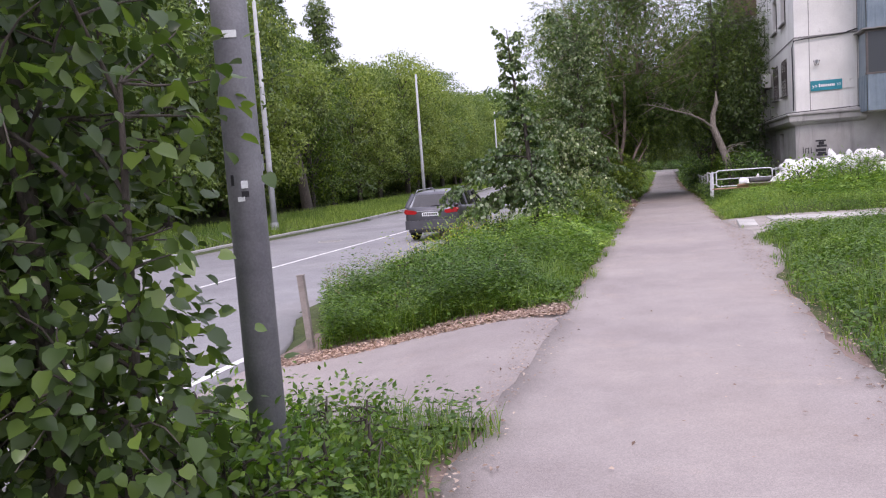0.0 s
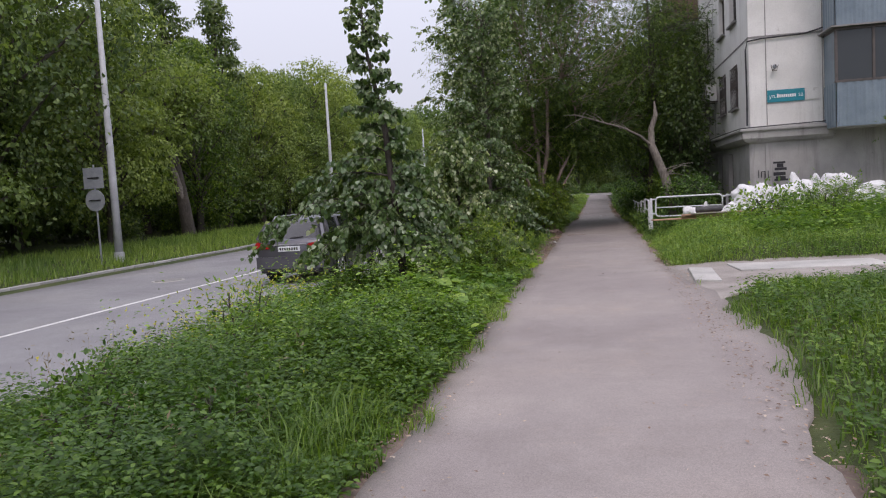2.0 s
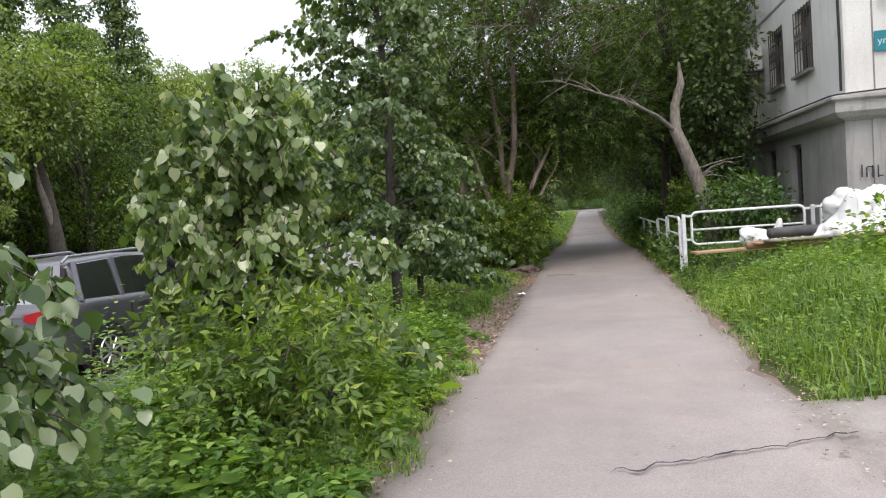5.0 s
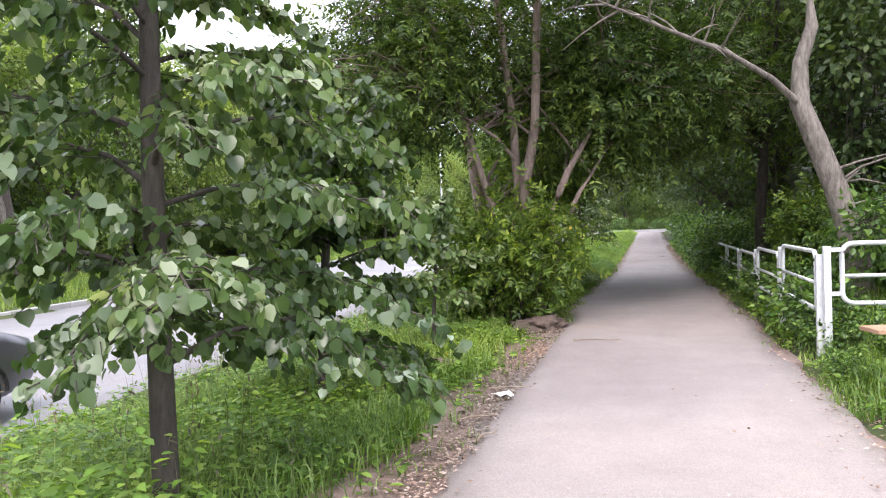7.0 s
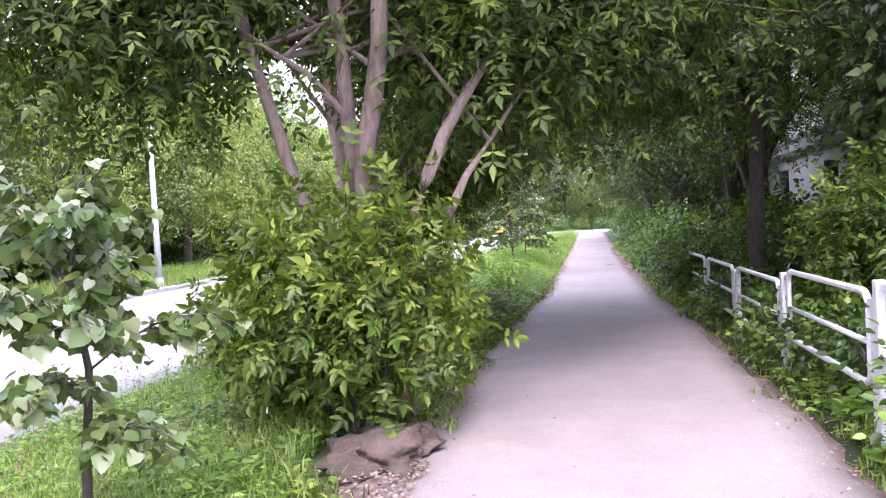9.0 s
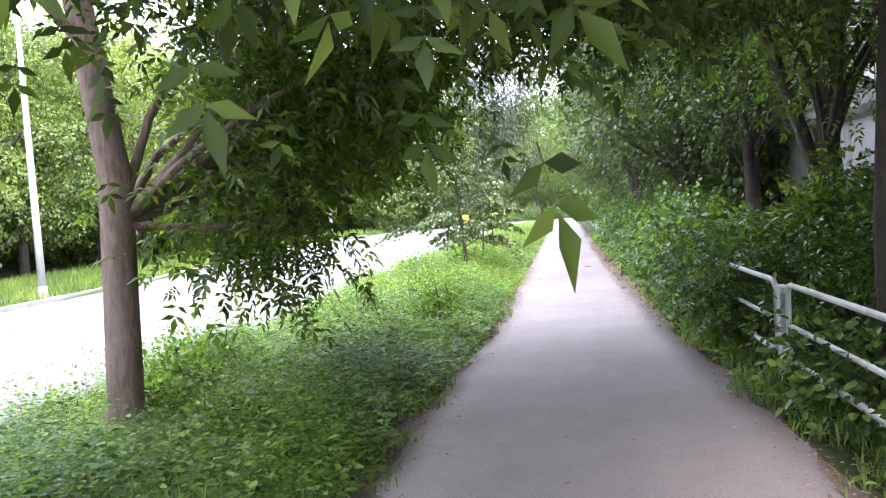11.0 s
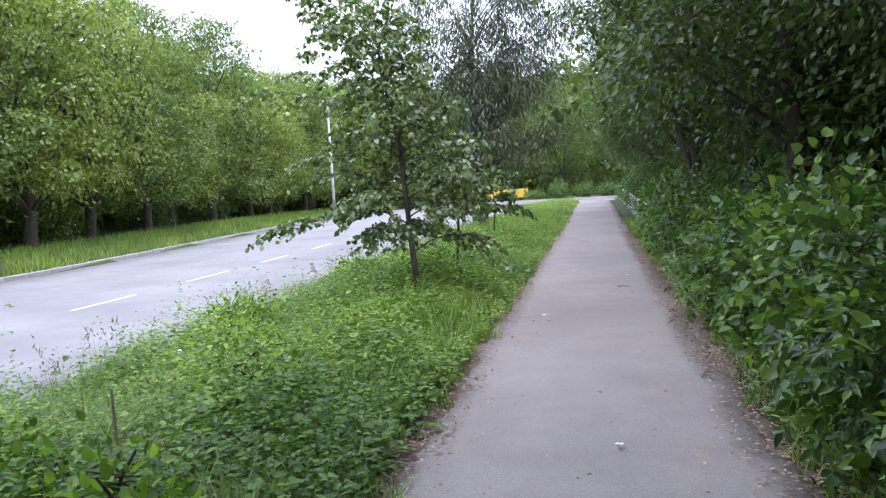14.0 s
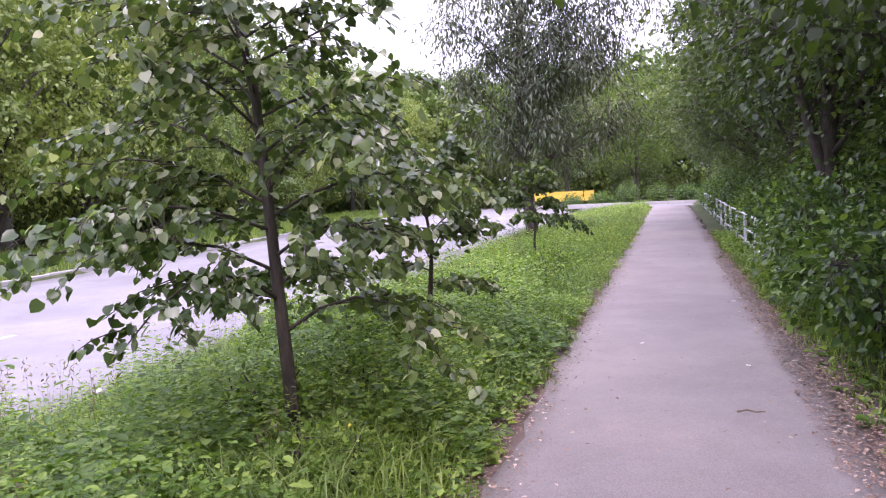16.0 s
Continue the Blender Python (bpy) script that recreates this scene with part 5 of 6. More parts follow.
maple_stems = [
    (curve((-0.1, 0.0, -0.1), (-0.24, 0.0, 1.11), (-0.42, 0.0, 1.69), (-0.7, 0.0, 2.65), (-0.95, -0.1, 3.6), (-1.5, -0.4, 5.5)), [0.062, 0.052, 0.048, 0.042, 0.034, 0.012]),
    (curve((0.0, 0.2, -0.1), (-0.03, 0.2, 1.4), (-0.06, 0.15, 2.1), (-0.06, 0.1, 2.6), (-0.2, 0.1, 4.0), (-0.55, 0.2, 6.3)), [0.07, 0.062, 0.058, 0.052, 0.042, 0.015]),
    (curve((0.06, 0.0, -0.1), (0.07, 0.0, 1.1), (0.09, 0.0, 1.9), (0.17, 0.0, 2.2), (0.24, 0.0, 2.6), (0.3, 0.1, 4.2), (0.1, 0.5, 7.6)), [0.1, 0.082, 0.074, 0.066, 0.06, 0.05, 0.015]),
    (curve((0.2, 0.05, -0.1), (0.33, 0.05, 1.0), (0.43, 0.0, 1.45), (0.52, 0.0, 1.68), (0.64, 0.0, 1.94), (0.78, 0.1, 2.2), (1.2, 0.9, 3.1)), [0.06, 0.05, 0.047, 0.045, 0.043, 0.038, 0.012]),
    (curve((0.3, 0.1, -0.1), (0.5, 0.05, 1.1), (0.68, 0.0, 1.47), (0.78, 0.05, 1.68), (0.95, 0.25, 1.95)), [0.045, 0.036, 0.032, 0.026, 0.01]),
    (curve((-0.05, 0.08, 2.15), (-0.29, 0.0, 2.46), (-0.51, 0.0, 2.61), (-1.1, -0.2, 3.1)), [0.026, 0.022, 0.018, 0.008]),
]
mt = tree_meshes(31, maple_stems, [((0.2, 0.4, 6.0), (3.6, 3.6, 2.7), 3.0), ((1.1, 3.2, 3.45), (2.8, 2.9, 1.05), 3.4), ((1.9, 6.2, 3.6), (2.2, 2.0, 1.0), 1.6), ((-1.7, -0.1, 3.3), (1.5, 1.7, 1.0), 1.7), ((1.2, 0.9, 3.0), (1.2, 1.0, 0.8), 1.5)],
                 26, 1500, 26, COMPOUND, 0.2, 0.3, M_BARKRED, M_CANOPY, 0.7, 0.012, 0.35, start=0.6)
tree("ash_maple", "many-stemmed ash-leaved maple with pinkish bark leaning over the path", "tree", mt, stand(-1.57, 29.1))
tree("ash_maple", "ash-leaved maple whose boughs hang low over the verge", "tree",
     tree_meshes(32, [([(0, 0, -0.2), (0.1, 0, 2.0), (-0.2, 0, 4.2), (-0.3, 0.2, 9.0)], [0.14, 0.12, 0.09, 0.02])],
                 [((0, 0, 6.8), (3.1, 2.8, 3.2), 2.8), ((1.5, 0.9, 2.85), (1.25, 1.1, 0.85), 1.3), ((0.9, 0.7, 1.75), (0.6, 0.8, 0.6), 0.5), ((1.1, 2.1, 2.7), (1.3, 1.2, 0.9), 1.2)], 30, 620, 22, COMPOUND, 0.2, 0.28, M_BARKRED, M_MAPLE, 0.9, 0.012, 0.3), stand(-3.3, 34.0))


def bush(seed, rx, ry, h, n, per, leaf, size, mat, stems=9, droop=0.2, spread=0.16, low=0.12):
    rng = np.random.default_rng(seed)
    ss = []
    for _ in range(stems):
        a = rng.uniform(0, 6.28)
        q = rng.uniform(0.3, 0.85)
        ss.append((bent((0.12 * math.cos(a), 0.12 * math.sin(a), -0.1), (rx * q * math.cos(a), ry * q * math.sin(a), h * rng.uniform(0.55, 0.95)), rng, 0.12), list(np.linspace(0.016, 0.005, 5))))
    return tree_meshes(seed, ss, [((0, 0, h * 0.5), (rx, ry, h * (0.5 - low / 2)), 1)], 4, n, per, leaf, size, spread, M_BARK, mat, droop, 0.005, 0.45)


tree("maple_shoots", "dense bush of light green ash-maple shoots round the trunks", "bush", bush(41, 0.74, 0.7, 1.75, 190, 13, COMPOUND_FINE, 0.17, M_SHOOT, 12, low=0.24), stand(-1.6, 28.95))
tree("maple_shoots", "bushy ash-maple shoots beside the trunks", "bush", bush(42, 0.7, 0.7, 1.3, 110, 12, COMPOUND_FINE, 0.17, M_SHOOT), stand(-2.3, 29.7))
tree("weed_bush", "leafy light green wild bush in the verge", "bush", bush(43, 0.6, 0.7, 0.95, 95, 13, COMPOUND, 0.15, M_SHOOT, 8), stand(-1.72, 17.75))
tree("yellow_bush", "tall yellow-flowering weeds at the road edge", "bush", bush(45, 0.5, 0.7, 0.8, 50, 14, LANCE, 0.09, M_WEED, 9), stand(-3.6, 13.0))

# earth hump at the maple's foot
hump = bmesh.new()
bmesh.ops.create_icosphere(hump, subdivisions=4, radius=1.0)
for v in hump.verts:
    f = 1 + 0.4 * noise.noise(v.co * 1.8) + 0.32 * noise.noise(v.co * 4.5) + 0.2 * noise.noise(v.co * 11)
    v.co = Vector((v.co.x * 0.32, v.co.y * 0.42, max(v.co.z, -0.4) * 0.13)) * f
h = part("earth_mound", hump, plain("dark_loose_earth", (0.085, 0.06, 0.048), (0.18, 0.13, 0.105), 0.95, 3.0, fine=40, relief=0.8, depth=0.03), smooth=True)
h.matrix_basis = pose(-1.25, 28.4, 0.0)
tagged(h, "bare reddish earth mound at the maple's foot", "mound", kind="structure")

# dead leaning snag with one long bare branch
sn = thing("dead_tree", "bare weathered dead tree with a long broken branch", "dead tree", at=stand(2.32, 28.6))
w = Wood()
snag = curve((0.08, 0, -0.3), (-0.02, 0.0, 0.5), (-0.2, 0.02, 1.2), (-0.42, 0.0, 1.8), (-0.57, -0.02, 2.2), (-0.55, 0.0, 2.65), (-0.42, 0.0, 3.05), (-0.44, 0.0, 3.45))
w.add(snag, [0.17, 0.14, 0.13, 0.12, 0.11, 0.085, 0.07, 0.02], 12)
new("trunk", w.mesh("trunk", M_SNAG)).parent = sn
w = Wood()
br = curve((-0.55, -0.05, 2.15), (-0.9, -0.3, 2.45), (-1.4, -0.7, 2.7), (-2.0, -1.3, 2.85), (-2.7, -2.0, 3.05))
w.add(br, [0.042, 0.034, 0.028, 0.02, 0.008], 8)
rg = np.random.default_rng(5)
for i in range(14):
    a = along(br, rg.uniform(0.35, 1.0))
    w.add(bent(a, a + np.array([rg.uniform(-0.6, 0.3), rg.uniform(-0.4, 0.4), rg.uniform(-0.3, 0.65)]), rg, 0.1, 4), [0.014, 0.01, 0.007, 0.003], 5)
for i in range(7):
    a = along(snag, rg.uniform(0.2, 0.4))
    w.add(bent(a, a + np.array([rg.uniform(0.3, 1.0), rg.uniform(-0.4, 0.4), rg.uniform(-0.2, 0.3)]), rg, 0.1, 4), [0.02, 0.014, 0.009, 0.003], 5)
new("bough", w.mesh("bough", M_SNAG)).parent = sn

# big trees between the path and the house, dark crowns over the path
big = []
for i, (hh, rr, mat, leaf, sz, dr) in enumerate(((10.5, 3.3, M_DARKLEAF, KITE, 0.17, 0.8), (9.0, 3.0, M_DARKLEAF, COMPOUND, 0.26, 0.8), (11.0, 3.4, M_MAPLE, COMPOUND, 0.26, 0.7), (10.0, 3.2, M_LINDEN, HEART, 0.13, 0.9))):
    big.append(tree_meshes(60 + i, [([(0, 0, -0.3), (0.1, 0.1, 2.0), (-0.1, 0.0, 4.6), (0.1, 0.1, hh * 0.85)], [0.19, 0.15, 0.12, 0.03]), ([(0.1, 0.1, 1.2), (0.5, 0.5, 3.2), (1.2, 1.0, 6.0)], [0.1, 0.08, 0.02])],
                           [((0, 0, hh * 0.66), (rr, rr, hh * 0.34), 2.2), ((-0.3, 0, hh * 0.36), (rr * 0.9, rr * 0.95, hh * 0.14), 1.3)], 44, 380, (58, 30, 30, 46)[i], leaf, sz * (0.68, 0.8, 0.8, 0.76)[i], 0.38, M_BARK, mat, dr, 0.014, 0.45, 0.7))
for (x, y, k, s, rz, lab) in ((3.0, 37.6, 2, 0.85, 120, "light green maple between path and house"), (3.4, 43.0, 0, 0.85, 200, "dark leafy tree between path and house"),
                              (2.5, 45.5, 3, 0.85, 300, "linden overhanging the path"), (2.9, 49.5, 0, 0.9, 40, "dark leafy tree overhanging the path"), (2.6, 54.0, 3, 0.95, 150, "linden overhanging the path"),
                              (2.9, 60.0, 0, 1.0, 220, "dark leafy tree beside the path"), (2.8, 66.0, 1, 1.0, 310, "dark leafy tree beside the path"), (3.0, 72.0, 0, 1.0, 60, "dark leafy tree beside the path"),
                              (3.2, 79.0, 1, 1.0, 0, "leafy tree at the path's end"), (-2.0, 96.0, 2, 0.9, 90, "leafy tree beyond the cross road"), (3.0, 98.0, 0, 1.0, 200, "leafy tree beyond the cross road"), (8.0, 94.0, 1, 1.0, 20, "leafy tree beyond the cross road"),
                              (-8.0, 104.0, 0, 1.1, 70, "leafy tree beyond the cross road"), (-14.0, 112.0, 2, 1.1, 170, "leafy tree beyond the cross road"), (-3.0, 110.0, 1, 1.1, 170, "leafy tree beyond the cross road"), (13.0, 100.0, 2, 1.1, 10, "leafy tree beyond the cross road")):
    tree("park_tree", lab, "tree", big[k], stand(x, y) @ pose(0, 0, 0, 0, 0, rz) @ Matrix.Scale(s, 4), "trees along the path")
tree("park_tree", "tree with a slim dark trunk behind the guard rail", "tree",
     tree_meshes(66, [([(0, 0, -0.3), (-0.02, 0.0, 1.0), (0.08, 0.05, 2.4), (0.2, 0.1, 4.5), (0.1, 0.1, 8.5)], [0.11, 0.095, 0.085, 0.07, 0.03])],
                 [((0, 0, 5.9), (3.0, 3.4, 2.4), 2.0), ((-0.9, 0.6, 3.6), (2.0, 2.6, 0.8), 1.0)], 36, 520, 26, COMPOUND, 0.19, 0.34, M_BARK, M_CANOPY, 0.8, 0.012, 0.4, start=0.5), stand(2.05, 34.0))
# ivy-dark growth close to the house corner
tree("dark_shrub", "tall dark shrub against the house wall", "shrub", bush(50, 0.8, 1.6, 4.2, 260, 16, KITE, 0.13, M_DARKLEAF, 9, 0.8, 0.22), stand(3.5, 44.5))
tree("dark_shrub", "dark shrub against the house wall", "shrub", bush(51, 0.65, 1.3, 6.0, 330, 18, KITE, 0.13, M_DARKLEAF, 9, 0.8, 0.22), stand(3.0, 31.5))

under = [bush(55 + i, 1.1, 1.7, (3.2, 2.6)[i], 190, 17, (KITE, COMPOUND)[i], (0.13, 0.2)[i], (M_DARKLEAF, M_VINE)[i], 9, 0.6, 0.22) for i in range(2)]
for i, y in enumerate(np.arange(45.5, 90, 2.5)):
    tree("tall_shrub", "tall dark undergrowth under the trees", "shrub", under[i % 2], stand(3.45 + 0.25 * (i % 2), y) @ pose(0, 0, 0, 0, 0, 180 * (i % 2)), "undergrowth beside the path")

# creeper and shrubs swallowing the guard rail
hedge = [bush(70 + i, 0.75, 1.2, (1.25, 1.0, 1.45)[i], 220, 15, (OVAL, COMPOUND_FINE, HEART)[i], (0.08, 0.14, 0.07)[i], M_VINE, 9, 0.5, 0.15) for i in range(3)]
shoots = bush(76, 0.6, 0.8, 1.9, 130, 13, COMPOUND_FINE, 0.18, M_SHOOT, 9)
low_hedge = bush(75, 0.5, 1.1, 0.6, 110, 14, OVAL, 0.085, M_VINE, 8, 0.4, 0.13)
for i, y in enumerate(np.arange(27.6, 37, 1.5)):
    tree("wild_shrub", "low tangled green shrub under the guard rail", "shrub", low_hedge if i % 3 or y < 34 else hedge[1], stand((1.72 if y < 34 else 1.7) + 0.15 * (i % 2), y, -0.02, 0) @ pose(0, 0, 0, 0, 0, 180 * (i % 2)) @ Matrix.Scale(0.82 if y < 34 else 0.9, 4), "shrubs along the guard rail")
for x, y, k in ((1.66, 26.75, 0.5), (1.95, 26.0, 0.42), (1.5, 25.6, 0.3)):
    tree("wild_shrub", "low green shrub at the foot of the guard rail", "shrub", low_hedge, stand(x, y, -0.02) @ Matrix.Scale(k, 4), "shrubs along the guard rail")
for i, y in enumerate(np.arange(28.0, 38, 1.7)):
    tree("wild_shrub", "dense green shrub behind the guard rail", "shrub", hedge[i % 3], stand(2.75 + 0.2 * (i % 2), y, 0, 0), "shrubs along the guard rail")
for i, y in enumerate(np.arange(37.6, 43.6, 1.35)):
    tree("creeper_mound", "glossy creeper covering the guard rail", "creeper", hedge[i % 3], stand(1.74 + 0.1 * (i % 2), y, -0.02) @ pose(0, 0, 0, 0, 0, 180 * (i % 2)), "creeper over the guard rail")
for i, (x, y) in enumerate(((2.3, 44.2), (2.45, 45.6))):
    tree("wild_shrub", "dark green shrub behind a leaning guard rail", "shrub", hedge[i], stand(x, y, -0.02), "shrubs along the far path")
for x, y, k in ((2.4, 30.9, 0.8), (2.75, 37.0, 0.8)):
    tree("maple_shoots", "light green ash-maple shoots behind the guard rail", "bush", shoots, stand(x, y, -0.05, 70 * k) @ Matrix.Scale(k, 4), "maple shoots by the rail")
for i, y in enumerate(np.arange(46.9, 83, 1.6)):
    tree("wild_shrub", "dark green shrub beside the path", "shrub", hedge[i % 3] if (i % 2 or y < 52) else low_hedge, stand((1.75 if y < 52 else 2.1) + 0.15 * (i % 2), y, -0.02) @ pose(0, 0, 0, 0, 0, 180 * (i % 2)), "shrubs along the far path")
for i, x in enumerate(np.arange(-6, 9, 1.8)):
    tree("wild_shrub", "green shrub beyond the cross road", "shrub", hedge[i % 3], stand(x, 90.6 + (i % 2)), "shrubs beyond the cross road")
tree("weed_bush", "leafy wild bush among grass near the rubbish heap", "bush", bush(46, 0.8, 0.8, 0.7, 90, 12, KITE, 0.1, M_WEED, 8), stand(3.9, 23.2))
tree("weed_bush", "leafy wild bush among grass near the rubbish heap", "bush", bush(47, 0.7, 0.7, 0.75, 80, 12, COMPOUND, 0.13, M_WEED, 8), stand(5.0, 22.6))
tree("ash_maple", "overhanging ash-maple beside the house walk", "tree", tree_meshes(48, [([(0, 0, -0.2), (0.1, 0, 1.2), (-0.1, 0, 2.6)], [0.05, 0.04, 0.012])], [((0, 0, 2.0), (1.0, 1.0, 0.9), 1)], 12, 110, 14, COMPOUND, 0.18, 0.2, M_BARK, M_MAPLE, 0.5, 0.008, 0.3), stand(7.3, 22.6))

# woodland across the road
def lumpy_tree(seed, h, r, lumps, per, size, mat, low=0.14, spire=False):
    """A tall tree whose crown is built of many leafy boughs, each a mass of its own with shade between them."""
    rng = np.random.default_rng(seed)
    wood = Wood()
    stem = [np.array(p) for p in ((0, 0, -0.3), (0.12, 0, h * 0.22), (-0.15, 0.1, h * 0.5), (0.05, 0, h * 0.92))]
    wood.add(stem, [0.2, 0.16, 0.11, 0.025], 9)
    pos, dirs, faces = [], [], []
    for i in range(lumps):
        u = (i + 0.5) / lumps
        z = h * (low + (0.97 - low) * u)
        env = r * ((1.0 - u) ** 0.7 if spire else math.sin(math.pi * min(0.16 + 0.8 * u, 0.97)) ** 0.7)
        az = i * 2.4 + rng.normal(0, 0.4)
        q = env * rng.uniform(0.5, 0.95)
        c = np.array([q * math.cos(az), q * math.sin(az), z])
        lr = max(0.36 * r, 0.5) * rng.uniform(0.7, 1.35) * (0.6 if spire and u > 0.6 else 1.0)
        a = along(stem, min(max((z - 0.25 * q - 0.6) / (h * 0.92), 0.2), 0.95))
        wood.add(bent(a, c, rng, 0.08), np.linspace(0.06, 0.014, 5), 5)
        n = int(per * rng.uniform(0.7, 1.3))
        d = rng.normal(0, 1, (n, 3))
        d /= np.linalg.norm(d, axis=1, keepdims=True)
        d[:, 2] = np.where(rng.random(n) < 0.45, np.abs(d[:, 2]), d[:, 2])
        ragged = np.array([1 + 0.55 * noise.noise(Vector(v * 1.9) + Vector((seed, i, 0))) + 0.3 * noise.noise(Vector(v * 5) + Vector((i, seed, 0))) for v in d])
        p = c + d * (lr * ragged * rng.uniform(0.8, 1.06, n))[:, None] * np.array([1.15, 1.15, 0.66])
        p[:, 2] -= 0.12 * (p[:, 0] ** 2 + p[:, 1] ** 2) / r
        pos.append(p)
        dirs.append(d * 0.25 + np.array([0, 0, -0.6]) + rng.normal(0, 0.6, (n, 3)))
        faces.append(d * 1.3 + np.array([0, 0, 0.15]))
    pos, dirs, faces = np.concatenate(pos), np.concatenate(dirs), np.concatenate(faces)
    ok = pos[:, 2] > 0.15
    pos, dirs, faces = pos[ok], dirs[ok], faces[ok]
    v, f = scatter_leaves(KITE, pos, dirs, size * rng.uniform(0.6, 1.35, len(pos)), rng, 0.7, faces)
    return wood.mesh("trunk", M_BARK), fast_mesh("crown", v, f, mat)


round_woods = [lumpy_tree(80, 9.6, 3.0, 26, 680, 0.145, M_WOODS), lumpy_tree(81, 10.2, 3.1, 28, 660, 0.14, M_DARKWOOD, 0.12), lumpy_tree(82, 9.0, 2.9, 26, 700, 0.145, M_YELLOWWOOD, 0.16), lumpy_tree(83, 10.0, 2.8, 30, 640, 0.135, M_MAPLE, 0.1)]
spire_wood = lumpy_tree(84, 12.2, 2.3, 34, 330, 0.17, M_DARKWOOD, 0.1, True)
# middle and thicket use dark leaves to paint shade behind and under front crowns
middle = lumpy_tree(85, 9.6, 3.2, 20, 300, 0.29, M_DARKWOOD, 0.12)
coarse = lumpy_tree(86, 9.6, 3.4, 18, 260, 0.36, M_WOODS, 0.08)
thicket = bush(90, 2.2, 2.2, 2.6, 90, 30, KITE, 0.2, M_DARKWOOD, 7, 0.5, 0.36)
rw = random.Random(11)
for row, (dx, y0, y1, step) in enumerate(((5.4, -6, 122, 4.4), (10.0, -4, 130, 4.8), (16, 0, 140, 5.0))):
    y = y0
    i = 0
    while y < y1:
        x = float(kerb_x(y)) - dx - rw.uniform(-0.9, 1.1)
        s = rw.uniform(0.86, 1.08) * (1.22 if y > 52 else 1.34 if y < 30 else 1.2)
        turn = pose(0, 0, 0, 0, 0, rw.uniform(0, 360))
        spire = row < 2 and 43 < y < 50
        if not (row == 0 and 35.5 < y < 41):
            # past y = 50 lighter leaf colours stand in for brighter light
            tree("woodland_tree", "tall dark narrow woodland tree across the road" if spire else "broad-leaved woodland tree across the road", "tree",
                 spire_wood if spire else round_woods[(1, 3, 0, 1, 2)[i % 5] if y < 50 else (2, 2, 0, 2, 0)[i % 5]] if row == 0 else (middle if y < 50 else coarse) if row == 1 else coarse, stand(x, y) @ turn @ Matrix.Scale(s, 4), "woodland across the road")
        if row > 0 or i % 2:
            tree("thicket", "leafy undergrowth at the wood's edge", "undergrowth", thicket, stand(x - 1.2, y + 2.0) @ turn @ Matrix.Scale(rw.uniform(0.55, 0.9) * (1, 1.1, 1.5)[row], 4), "undergrowth of the wood")
        y += step * rw.uniform(0.8, 1.2)
        i += 1
# wood closing the view beyond the cross road and behind the start
for i in range(26):
    x, y = -34 + i * 2.6, 116 + 5 * (i % 3)
    tree("woodland_tree", "broad-leaved tree far beyond the cross road", "tree", coarse, stand(x, y) @ pose(0, 0, 0, 0, 0, 70 * i) @ Matrix.Scale(1.45, 4), "far trees")
    tree("thicket", "leafy undergrowth far beyond the cross road", "undergrowth", thicket, stand(x, y - 6) @ pose(0, 0, 0, 0, 0, 50 * i) @ Matrix.Scale(1.1, 4), "far undergrowth")
# broken trunk with torn pale wood
bt = thing("broken_tree", "leaning broken trunk with torn pale wood and leafy top", "tree", at=stand(-19.6, 38.6))
w = Wood()
w.add(curve((0.25, 0, -0.3), (0.05, 0, 1.6), (-0.2, 0, 3.3), (-0.45, 0, 4.4)), [0.34, 0.28, 0.24, 0.2], 12)
new("trunk", w.mesh("trunk", M_BARK)).parent = bt
w = Wood()
w.add(curve((0.17, -0.14, 1.3), (0.02, -0.2, 2.4), (-0.2, -0.2, 3.2), (-0.4, -0.15, 4.3)), [0.02, 0.15, 0.13, 0.03], 8)
new("torn_wood", w.mesh("torn_wood", M_SNAG)).parent = bt
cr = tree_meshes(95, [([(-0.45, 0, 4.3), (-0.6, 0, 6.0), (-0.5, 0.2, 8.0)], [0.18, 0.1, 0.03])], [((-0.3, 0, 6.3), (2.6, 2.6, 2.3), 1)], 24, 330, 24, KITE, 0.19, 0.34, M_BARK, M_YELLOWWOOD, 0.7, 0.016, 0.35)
for nm, me in zip(("limb", "crown"), cr):
    new(nm, me).parent = bt

# ---- grass and weeds ----
EDGE = 0.5


def keep(x, y, rng):
    """Where plants grow on the verges."""
    apron = (x < -0.8) & (y > 4.25 + 0.06 * (-1.05 - x)) & (y < 7.45 - 0.2 * (-1.05 - x)) & (x > -5.6)
    walkw = (x > 1.0) & (y > 14.3 + 1.5 * np.clip(x - 1.35, 0, 1.5)) & (y < 18.55) & ~((x < 1.5) & (y > 15.9) & (y < 18.1))
    man = (x + 1.98) ** 2 + (y - 25.98) ** 2 < 0.15
    bare = (x + 1.3) ** 2 * 2 + (y - 28.4) ** 2 < 0.4
    corner = (x < road_l(y) + EDGE) & (x > -6) & ((y < 12) | (rng.random(len(x)) < 0.96))
    litter = (x < -1.0) & (x > -4.6) & (y >= 6.6) & (y < 7.95 - 0.16 * (-1.05 - x) + 0.1 * np.sin(x * 5)) & (rng.random(len(x)) < 0.993)
    worn = (x > -1.4 + 0.1 * np.sin(y * 3)) & (x < 0) & (y > 20.3) & (y < 28.6) & (rng.random(len(x)) < 0.9)
    boards = (x > 1.8) & (x < 4.4) & (y > 24.4) & (y < 25.6) & (rng.random(len(x)) < 0.8)
    return ~(apron | walkw | man | bare | corner | litter | worn | boards)


